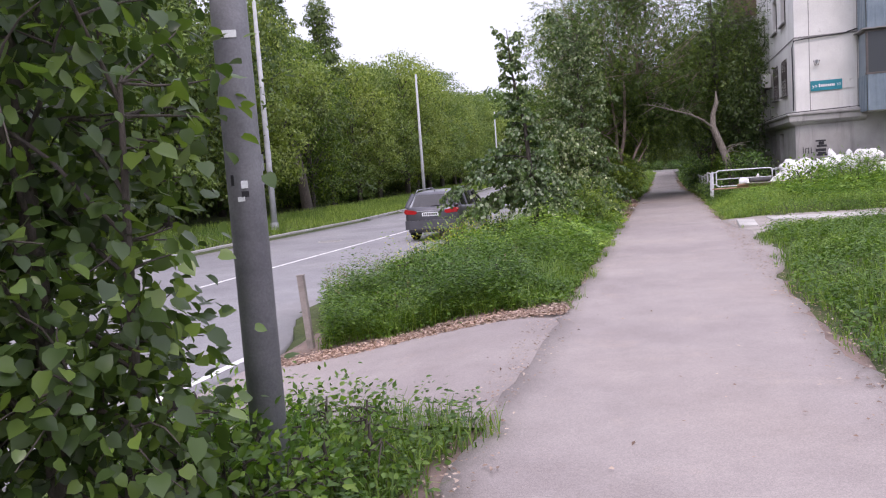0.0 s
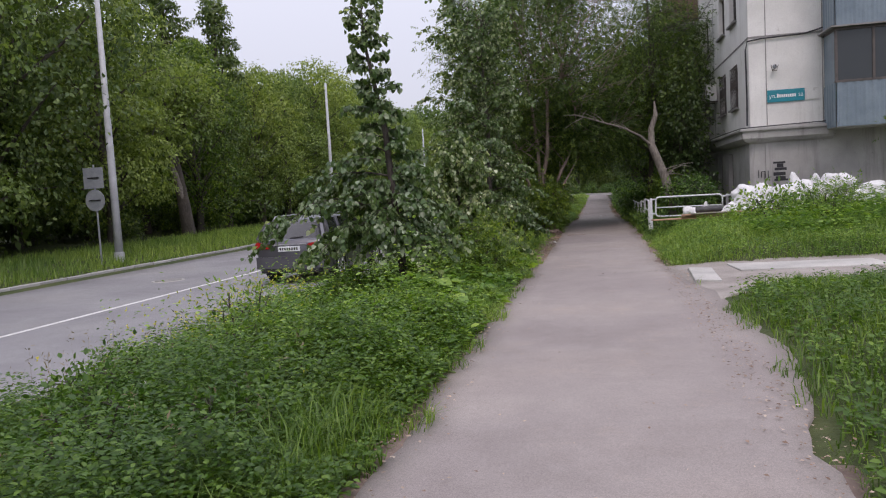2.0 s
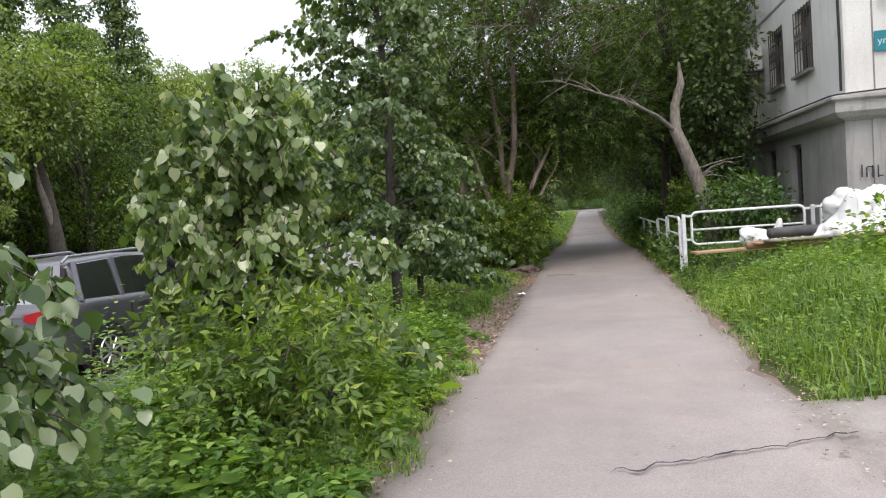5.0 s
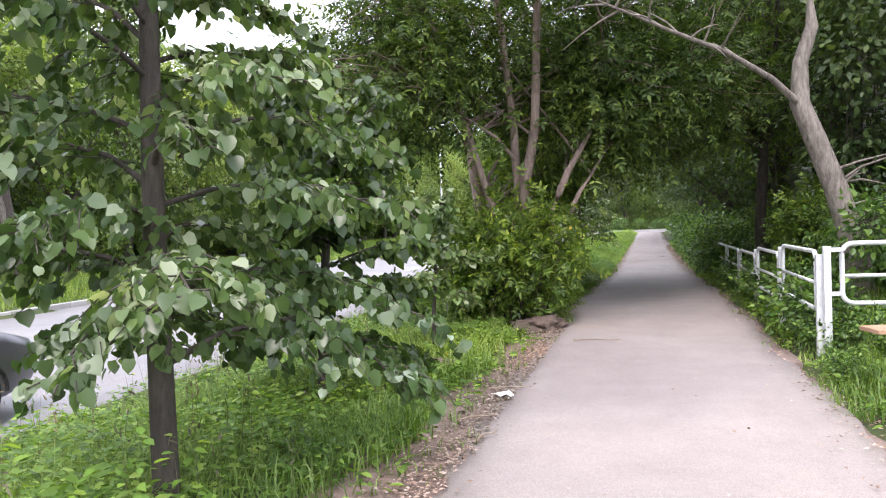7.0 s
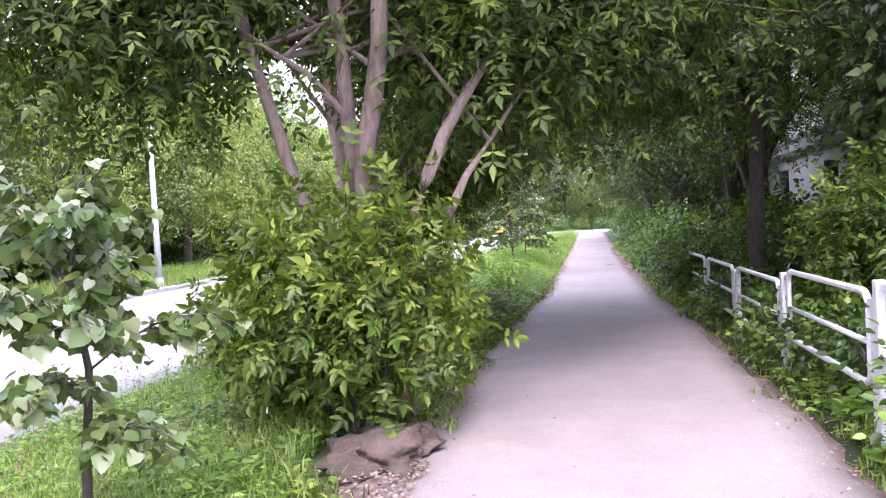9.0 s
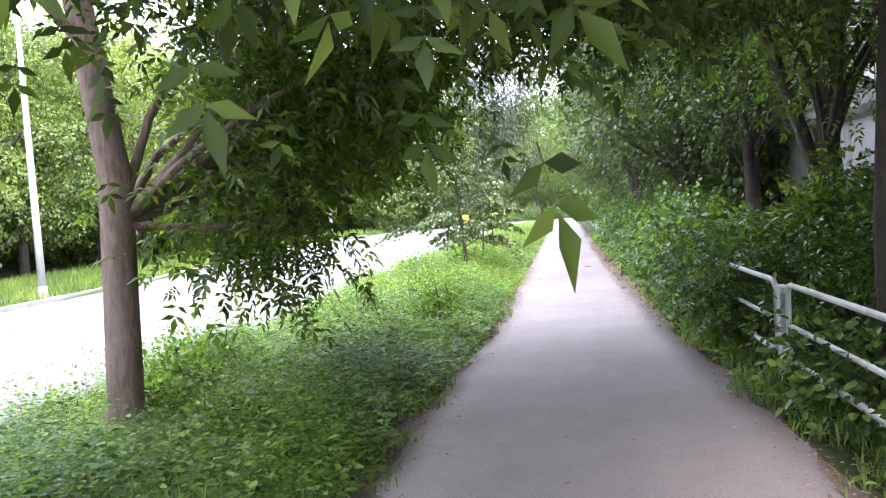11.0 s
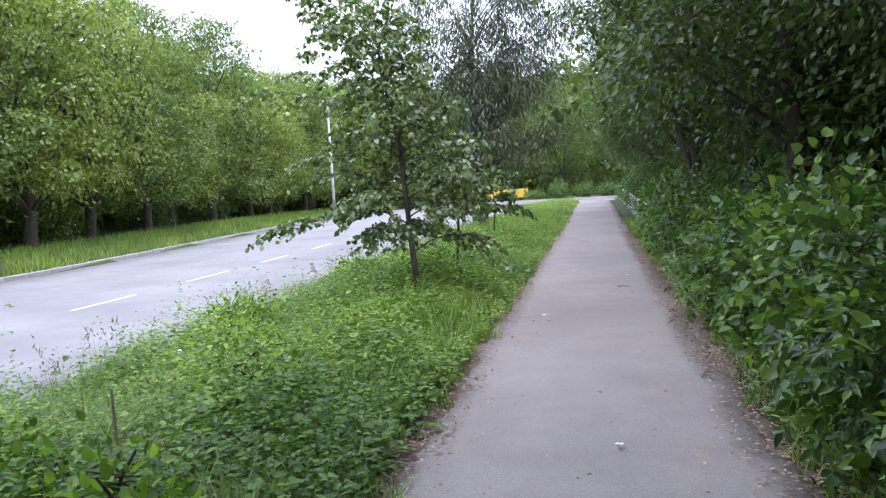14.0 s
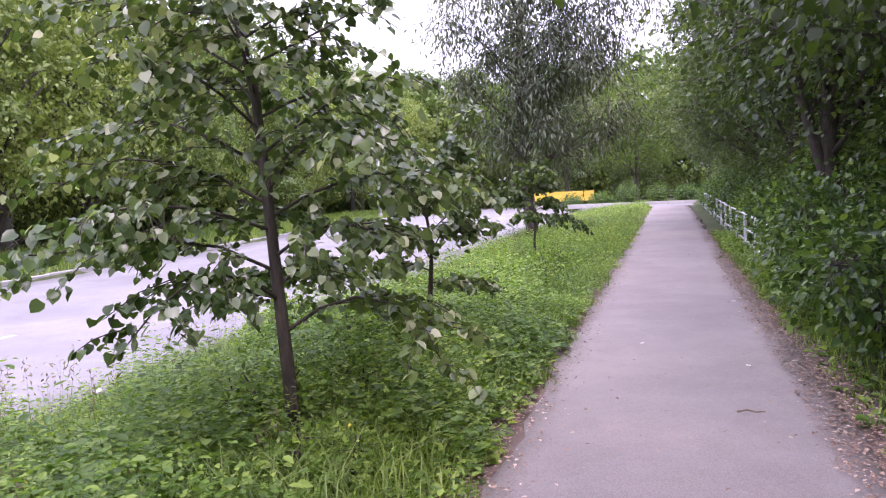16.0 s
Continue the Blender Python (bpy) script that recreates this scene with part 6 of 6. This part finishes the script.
def blades(n, x0, x1, y0, y1, h0, h1, width, rng, tall_edge=False, thin_far=0.0):
    x = rng.uniform(x0, x1, n)
    y = rng.uniform(y0, y1, n)
    patch = np.sin(x * 2.1 + 1.7 * np.sin(y * 0.9)) * np.sin(y * 1.3 + 0.8 * x) * 0.5 + 0.5
    ok = keep(x, y, rng) & (rng.random(n) < 0.55 + 0.45 * patch)
    if x0 > 0:
        ok &= x > path_r(y) + 0.03 + 0.09 * np.sin(y * 2.7) + 0.08 * np.sin(y * 7.1) + 0.28 * smoothstep(9, 12, y) * (1 - smoothstep(15, 18, y))
    elif x1 > -3:
        ok &= x < path_l(y) + 0.02 - 0.12 * smoothstep(38, 40, y) * (1 - smoothstep(54, 60, y)) + 0.09 * np.sin(y * 3.3) + 0.09 * np.sin(y * 8.3 + 1)
    x, y, patch = x[ok], y[ok], patch[ok]
    n = len(x)
    h = rng.uniform(h0, h1, n) * (0.6 + 0.6 * patch)
    edge = np.minimum(np.abs(x - path_l(y)), np.abs(x - path_r(y)))
    h *= 0.45 + 0.55 * smoothstep(0.0, 0.45, edge)
    a = rng.uniform(0, 2 * np.pi, n)
    lean = rng.uniform(0.2, 1.15, n) * h
    wv = width * rng.uniform(0.6, 1.4, n)
    p = np.stack([x, y, land(x, y) - 0.03], -1)
    dv = np.stack([np.cos(a), np.sin(a), np.zeros(n)], -1)
    sv = np.stack([-np.sin(a), np.cos(a), np.zeros(n)], -1)
    up = np.array([0, 0, 1.0])
    m = p + dv * (lean * 0.3)[:, None] + up * (h * 0.6)[:, None]
    t = p + dv * lean[:, None] + up * (h * rng.uniform(0.62, 1.0, n))[:, None]
    V = np.stack([p - sv * wv[:, None], p + sv * wv[:, None], m + sv * (wv * 0.8)[:, None], m - sv * (wv * 0.8)[:, None], t], 1)
    o = (np.arange(n) * 5)[:, None]
    return V.reshape(-1, 3), [o + np.array([[0, 1, 2, 3]]), o + np.array([[3, 2, 4]])]


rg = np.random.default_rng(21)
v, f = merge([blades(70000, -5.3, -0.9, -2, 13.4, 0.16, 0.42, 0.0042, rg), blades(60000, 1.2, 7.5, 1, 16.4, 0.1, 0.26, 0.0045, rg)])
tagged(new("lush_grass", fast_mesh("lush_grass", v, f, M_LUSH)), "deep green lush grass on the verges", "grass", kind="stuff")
chunks = [
    blades(55000, -5.3, -0.9, 13, 20, 0.14, 0.36, 0.0042, rg), blades(60000, -5.3, -0.9, 20, 31, 0.12, 0.3, 0.0042, rg), blades(45000, -5.3, -0.9, 31, 40, 0.14, 0.36, 0.0042, rg), blades(110000, -5.3, -0.7, 38, 62, 0.16, 0.42, 0.0042, rg),
    blades(26000, -5.3, -0.7, 62, 84, 0.2, 0.42, 0.008, rg), blades(50000, 1.2, 7.0, 18.5, 27, 0.08, 0.26, 0.0045, rg),
    blades(30000, 1.05, 2.6, 27, 60, 0.1, 0.3, 0.006, rg)]
v, f = merge(chunks)
tagged(new("verge_grass", fast_mesh("verge_grass", v, f, M_GRASS)), "lush uncut green grass on the verges", "grass", kind="stuff")


def far_blades():
    n = 60000
    y = rg.uniform(3, 110, n)
    x = kerb_x(y) - rg.uniform(0.2, 5.0, n)
    h = rg.uniform(0.12, 0.4, n)
    a = rg.uniform(0, 6.28, n)
    p = np.stack([x, y, land(x, y) - 0.04], -1)
    sv = np.stack([np.cos(a), np.sin(a), np.zeros(n)], -1) * 0.016
    t = p + np.stack([rg.normal(0, 0.1, n), rg.normal(0, 0.1, n), h], -1)
    o = (np.arange(n) * 3)[:, None]
    return np.stack([p - sv, p + sv, t], 1).reshape(-1, 3), [o + np.array([[0, 1, 2]])]


v, f = far_blades()
tagged(new("far_verge_grass", fast_mesh("far_verge_grass", v, f, M_GRASS)), "light green grass verge across the road", "grass", kind="stuff")


def weeds(n, x0, x1, y0, y1, h, size, shape, rng, per=5):
    """Small leafy plants in uneven drifts: stems of broad leaves, tall where they grow thick."""
    x, y = rng.uniform(x0, x1, n), rng.uniform(y0, y1, n)
    drift = 0.5 + 0.34 * np.sin(x * 2.3 + 1.9 * np.sin(y * 1.1)) * np.sin(y * 2.0 + 1.1 * x) + 0.2 * np.sin(x * 5.1 + y * 3.7) * np.sin(y * 4.3 - x * 2.9)
    ok = keep(x, y, rng) & ((x < path_l(y) - 0.06) | (x > path_r(y) + 0.12 + 0.4 * smoothstep(8.5, 12, y) * (1 - smoothstep(15, 18, y)))) & (drift > rng.uniform(-0.15, 0.75, n))
    x, y, drift = x[ok], y[ok], drift[ok]
    tall = h * (0.16 + 1.4 * drift) * rng.uniform(0.6, 1.15, len(x))
    x, y, tall = np.repeat(x, per), np.repeat(y, per), np.repeat(tall, per)
    k = len(x)
    a = rng.uniform(0, 6.28, k)
    edge = np.minimum(np.abs(x - path_l(y)), np.abs(x - path_r(y)))
    up = rng.uniform(0.05, 1.0, k)
    z = land(x, y) + up * tall * (0.4 + 0.6 * smoothstep(0.05, 0.8, edge))
    d = np.stack([np.cos(a), np.sin(a), rng.uniform(-0.3, 0.5, k)], -1)
    return scatter_leaves(shape, np.stack([x, y, z], -1) + d * rng.uniform(0.01, 0.07, k)[:, None], d, size * rng.uniform(0.5, 1.3, k) * (1.15 - 0.4 * up), rng, 0.5)


wide = [weeds(13000, -5.2, -1.0, 11, 22, 0.44, 0.062, OVAL, rg, 6), weeds(1900, -4.2, -1.0, 11, 22, 0.36, 0.12, HEART, rg, 4), weeds(9000, -5.2, -1.1, 22, 33, 0.2, 0.07, OVAL, rg), weeds(20000, -5.2, -0.85, 32, 50, 0.46, 0.056, OVAL, rg, 7), weeds(16000, -5.2, -0.85, 32, 50, 0.5, 0.04, KITE, rg, 8), weeds(4200, -5.2, -0.85, 32, 50, 0.36, 0.085, HEART, rg, 5),
        weeds(11000, -5.2, -0.85, 50, 66, 0.42, 0.075, KITE, rg, 6), weeds(3500, 1.05, 2.0, 27, 62, 0.2, 0.08, OVAL, rg, 5), weeds(5000, 1.35, 6.5, 18.6, 26, 0.2, 0.06, OVAL, rg), weeds(900, 3.0, 6.5, 20.0, 24.6, 0.5, 0.1, OVAL, rg, 7), weeds(1800, -5.2, -1.1, 66, 92, 0.3, 0.12, KITE, rg),
        weeds(900, -5.0, -1.3, 10.5, 22, 0.85, 0.06, OVAL, rg, 18), weeds(1100, -5.0, -1.2, 33, 52, 0.7, 0.06, OVAL, rg, 16)]
v, f = merge(wide)
lv, lf = merge([weeds(26000, -5.0, -1.0, 6.9, 13.6, 0.52, 0.048, OVAL, rg, 7), weeds(5000, -5.0, -1.0, 0, 5.5, 0.4, 0.05, OVAL, rg, 6), weeds(11000, 1.3, 5.5, 1, 15.8, 0.22, 0.06, OVAL, rg, 5)])
tagged(new("bushy_weeds", fast_mesh("bushy_weeds", lv, lf, M_LUSHWEED)), "dark bushy weeds thick in the verge", "weeds", kind="stuff")
tagged(new("verge_weeds", fast_mesh("verge_weeds", v, f, M_WEED)), "broad-leaved weeds growing through the grass", "weeds", kind="stuff")


def stalks(n, x0, x1, y0, y1, h0, h1, rng):
    """Flowering grass stalks with loose brown heads."""
    x, y = rng.uniform(x0, x1, n), rng.uniform(y0, y1, n)
    ok = keep(x, y, rng)
    x, y = x[ok], y[ok]
    n = len(x)
    h = rng.uniform(h0, h1, n)
    p = np.stack([x, y, land(x, y) - 0.02], -1)
    top = p + np.stack([rng.normal(0, 0.07, n), rng.normal(0, 0.07, n), h], -1)
    s = np.array([0.003, 0, 0])
    V = np.stack([p - s, p + s, top], 1).reshape(-1, 3)
    o = (np.arange(n) * 3)[:, None]
    heads = np.repeat(top, 9, 0) + rng.normal(0, 0.02, (n * 9, 3)) - np.stack([np.zeros(n * 9), np.zeros(n * 9), rng.uniform(0, 0.16, n * 9)], -1)
    return merge([(V, [o + np.array([[0, 1, 2]])]), scatter_leaves(LANCE, heads, rng.normal(0, 1, (n * 9, 3)) + [0, 0, 0.5], rng.uniform(0.025, 0.06, n * 9), rng)])


v, f = merge([stalks(620, -4.75, -4.0, 8, 64, 0.4, 0.72, rg), stalks(450, -4.2, -1.6, 8, 64, 0.35, 0.6, rg)])
tagged(new("seed_stalks", fast_mesh("seed_stalks", v, f, M_SEED)), "tall grass stalks with brown seed heads at the road edge", "grass", kind="stuff")


# burdock with large leaves
def burdock(seed, n, size):
    rng = np.random.default_rng(seed)
    a = rng.uniform(0, 6.28, n)
    q = rng.uniform(0.05, 0.3, n)
    pos = np.stack([q * np.cos(a), q * np.sin(a), rng.uniform(0.08, 0.46, n)], -1)
    d = np.stack([np.cos(a), np.sin(a), rng.uniform(-0.5, 0.3, n)], -1)
    V, F = HEART_FINE
    wav = V.copy()
    wav[:, 2] += 0.05 * np.sin(9 * V[:, 0]) + 0.06 * np.sin(8 * V[:, 1])
    v, f = scatter_leaves((wav, F), pos, d, size * rng.uniform(0.6, 1.2, n), rng, 0.35)
    return fast_mesh("leaves", v, f, M_WEED)


tree("nettle_clump", "tall nettles and weeds at the foot of the pole", "weeds", bush(49, 0.75, 0.6, 0.5, 150, 14, KITE, 0.055, M_WEED, 12, 0.2, 0.09), stand(-2.3, 3.35))
tree("nettle_clump", "tall nettles and weeds beside the path", "weeds", bush(39, 0.4, 0.6, 0.4, 110, 14, KITE, 0.042, M_LUSHWEED, 12, 0.2, 0.08), stand(-1.62, 3.3))
tree("nettle_clump", "grass and nettles round the foot of the pole", "weeds", bush(38, 0.48, 0.28, 0.66, 120, 14, OVAL, 0.05, M_LUSHWEED, 10, 0.2, 0.07), stand(-1.74, 2.5))
drifts = [bush(100 + i, (0.4, 0.5, 0.32)[i], 0.45, (0.55, 0.48, 0.66)[i], 85, 13, (OVAL, KITE, OVAL)[i], (0.055, 0.05, 0.06)[i], M_WEED, 3, 0.1, 0.08) for i in range(3)]
dark_drifts = [bush(104 + i, (0.45, 0.36)[i], 0.45, (0.62, 0.7)[i], 95, 13, OVAL, 0.048, M_LUSHWEED, 3, 0.1, 0.08) for i in range(2)]
rd = random.Random(31)
for i in range(34):
    y = 32.6 + i * 0.62 + rd.uniform(-0.3, 0.3)
    tree("weed_clump", "taller clump of green weeds in the grass verge", "weeds", drifts[i % 3], stand(rd.uniform(-4.4, -1.55), y, -0.04, rd.uniform(0, 360)) @ Matrix.Scale(rd.uniform(0.6, 1.1), 4), "weed clumps in the verge")
for i in range(20):
    y = 8.6 + i * 0.42 + rd.uniform(-0.2, 0.2)
    tree("weed_clump", "taller clump of dark green weeds in the verge", "weeds", dark_drifts[i % 2], stand(rd.uniform(-4.1, -1.7), y, -0.04, rd.uniform(0, 360)) @ Matrix.Scale(rd.uniform(0.6, 1.05), 4), "weed clumps in the verge")
burs = [burdock(s, 24, 0.22) for s in (1, 2, 3)]
for i, (x, y, s) in enumerate(((-1.75, 12.6, 1.0), (-1.55, 13.5, 0.9), (-1.9, 14.3, 1.1), (-2.3, 13.3, 1.0), (-1.5, 15.2, 0.8), (-2.1, 15.6, 0.9), (-2.7, 12.3, 0.8), (-1.7, 19.6, 0.7), (-1.9, 42.2, 0.8), (-2.9, 44.0, 0.8), (-3.0, 38.0, 0.8), (-1.8, 50.0, 0.8))):
    b = thing("burdock", "burdock plant with large pale green leaves", "burdock", "burdocks in the verge", at=stand(x, y, 0, 77 * i) @ Matrix.Scale(s * (1.0 if y < 20 else 0.8), 4))
    new("leaves", burs[i % 3]).parent = b

# yellow flower dots and dandelion clocks
n = 420
x = np.concatenate([rg.normal(-3.7, 0.35, 320), rg.uniform(-5, -1.4, 100)])
y = np.concatenate([rg.normal(13.0, 0.9, 320), rg.uniform(9, 62, 100)])
pos = np.repeat(np.stack([x, y, land(x, y) + np.concatenate([rg.uniform(0.35, 0.85, 320), rg.uniform(0.15, 0.35, 100)])], -1), 3, 0)
v, f = scatter_leaves(KITE, pos, rg.normal(0, 1, pos.shape), np.full(len(pos), 0.028), rg)
tagged(new("yellow_flowers", fast_mesh("yellow_flowers", v, f, M_GOLD)), "small yellow weed flowers at the road edge", "flowers", kind="stuff")

# leaf litter, twigs and paper on the path
n = 42000
kind = rg.random(n)
y = np.where(kind < 0.34, rg.uniform(1, 62, n), rg.uniform(37.5, 56, n))
side_l = rg.random(n) < 0.5
x = np.where(side_l, path_l(y) - 0.04 + rg.normal(0, 0.12, n), path_r(y) - 0.02 - np.abs(rg.normal(0, 0.13, n)) + rg.uniform(0, 0.3, n))
x = np.where(rg.random(n) < 0.035, rg.uniform(-0.8, 1.0, n), x)
wide_r = (kind > 0.5) & (kind < 0.7) & (y > 41)
x = np.where(wide_r, path_r(y) - 0.1 + rg.uniform(-0.15, 0.55, n) * rg.uniform(0.3, 1.0, n), x)
ap = kind > 0.85
xa = rg.uniform(-4.15, -1.0, n)
ya = 7.42 - 0.18 * (-1.05 - xa) + rg.uniform(-0.12, 0.62, n) * rg.uniform(0.3, 1.0, n)
strip = (kind > 0.7) & ~ap
y = np.where(strip, rg.uniform(20.0, 28.2, n), y)
x = np.where(strip, path_l(y) + 0.12 - np.abs(rg.normal(0, 0.22, n)), x)
x, y = np.where(ap, xa, x), np.where(ap, ya, y)
pos = np.stack([x, y, np.where(np.abs(x) < 1.3, np.maximum(land(x, y), rise(y)), land(x, y)) + 0.02], -1)
d = np.stack([rg.normal(0, 1, n), rg.normal(0, 1, n), rg.normal(0, 0.12, n)], -1)
v, f = scatter_leaves(KITE, pos, d, np.where(ap, rg.uniform(0.02, 0.055, n), rg.uniform(0.012, 0.038, n)), rg, 0.35)
tagged(new("leaf_litter", fast_mesh("leaf_litter", v, f, M_LITTER)), "dry brown leaf litter along the path edges", "leaf litter", kind="stuff")
rt = random.Random(8)
for (x, y, l, rz) in ((-1.0, 24.9, 0.35, 20), (-1.05, 24.0, 0.3, 40), (-0.5, 27.3, 0.5, 3), (0.5, 45.6, 0.16, 5), (0.9, 41.0, 0.2, 60), (-0.9, 23.6, 0.25, 70)):
    o = part("twig", tube([(-l / 2, 0, 0), (-l / 8, 0.02, 0.006), (l / 6, -0.012, 0.003), (l / 2, 0.01, 0)], [0.007, 0.006, 0.005, 0.003], 6), M_TWIG)
    o.matrix_basis = pose(x, y, max(land_at(x, y), float(rise(y))) + 0.02, 0, 0, rz)
    tagged(o, "dry broken twig lying on the asphalt", "twig", "twigs on the path")
for (x, y, s) in ((-1.22, 44.7, 0.11), (1.55, 5.2, 0.09), (-1.0, 24.6, 0.12), (0.25, 39.5, 0.04), (-0.4, 43.5, 0.035), (0.6, 46.8, 0.035), (-0.2, 47.6, 0.03), (0.75, 50.0, 0.04)):
    bm = bmesh.new()
    bmesh.ops.create_grid(bm, x_segments=4, y_segments=4, size=s / 2)
    for vv in bm.verts:
        vv.co.z = 0.35 * s * (noise.noise(vv.co * 14 + Vector((x, y, 0))) + 0.35)
    bmesh.ops.solidify(bm, geom=bm.faces[:], thickness=0.002)
    o = part("paper_scrap", bm, M_PAPER)
    o.matrix_basis = pose(x, y, max(land_at(x, y), float(rise(y))) + 0.02 + s * 0.1, 0, 0, rt.uniform(0, 360))
    tagged(o, "crumpled white paper scrap on the ground", "litter", "litter on the path")

# linden bough hanging over the path
host = next(o for o in scene.objects if o.name.startswith("park_tree") and o.get("label") == "linden overhanging the path")
inv = host.matrix_basis.inverted()
rb2 = np.random.default_rng(77)
wb = Wood()
bough = curve((2.3, 45.4, 3.9), (1.5, 44.7, 3.3), (0.7, 43.9, 2.7), (0.1, 43.3, 2.25), (-0.2, 43.0, 1.98))
wb.add([inv @ Vector(p) for p in bough], [0.02, 0.014, 0.009, 0.006, 0.003], 6)
lp, ld = [], []
for t in np.linspace(0.25, 1.0, 60):
    p = along(bough, t) + rb2.normal(0, 0.09, 3)
    lp.append(np.array(inv @ Vector(p)))
    ld.append(rb2.normal(0, 0.5, 3) + [0, 0, -0.9])
new("bough", wb.mesh("bough", M_BARK)).parent = host
bv, bf = scatter_leaves(HEART_FINE, np.array(lp), np.array(ld), rb2.uniform(0.07, 0.13, len(lp)), rb2)
new("bough_leaves", fast_mesh("bough_leaves", bv, bf, M_LINDEN)).parent = host

# yellow hoarding far off beside the road bend
hb = thing("hoarding", "yellow hoarding on posts far off beside the road", "hoarding", at=pose(-7.2, 95, land_at(-7.2, 95)))
for x in (-2.2, -0.7, 0.8, 2.2):
    part("post", boxed(x - 0.04, x + 0.04, 0.02, 0.1, -0.2, 1.5), M_GALV, hb)
for i in range(3):
    part("panel", boxed(-2.25 + i * 1.5, -0.77 + i * 1.5, -0.02, 0.018, 0.75, 1.45, 0.01), M_YELLOW, hb)

# dry stick standing in the verge
st = part("dry_stalk", tube([(0, 0, -0.05), (0.01, 0.0, 0.3), (0.0, 0.01, 0.62)], [0.011, 0.009, 0.006], 6), M_TWIG)
st.matrix_basis = stand(-2.05, 38.6)
tagged(st, "dry brown stalk standing in the grass", "stalk")
# dandelion clocks
ball = bmesh.new()
bmesh.ops.create_icosphere(ball, subdivisions=2, radius=0.022)
ball_me = bpy.data.meshes.new("seed_head")
ball.to_mesh(ball_me)
ball.free()
ball_me.materials.append(M_PAPER)
stem_me = bpy.data.meshes.new("stem")
tmp = tube([(0, 0, -0.32), (0.01, 0, -0.15), (0, 0, 0)], 0.0025, 5)
tmp.to_mesh(stem_me)
tmp.free()
stem_me.materials.append(M_WEED)
for (x, y, h) in ((-3.4, 41.4, 0.34), (-1.9, 43.2, 0.26), (-2.2, 12.0, 0.3), (-3.1, 10.2, 0.36), (-1.5, 21.4, 0.24), (-3.9, 45.2, 0.36)):
    d = thing("dandelion", "white dandelion seed head on a thin stem", "dandelion", "dandelions in the verge", at=pose(x, y, land_at(x, y) + h))
    new("seed_head", ball_me).parent = d
    new("stem", stem_me).parent = d
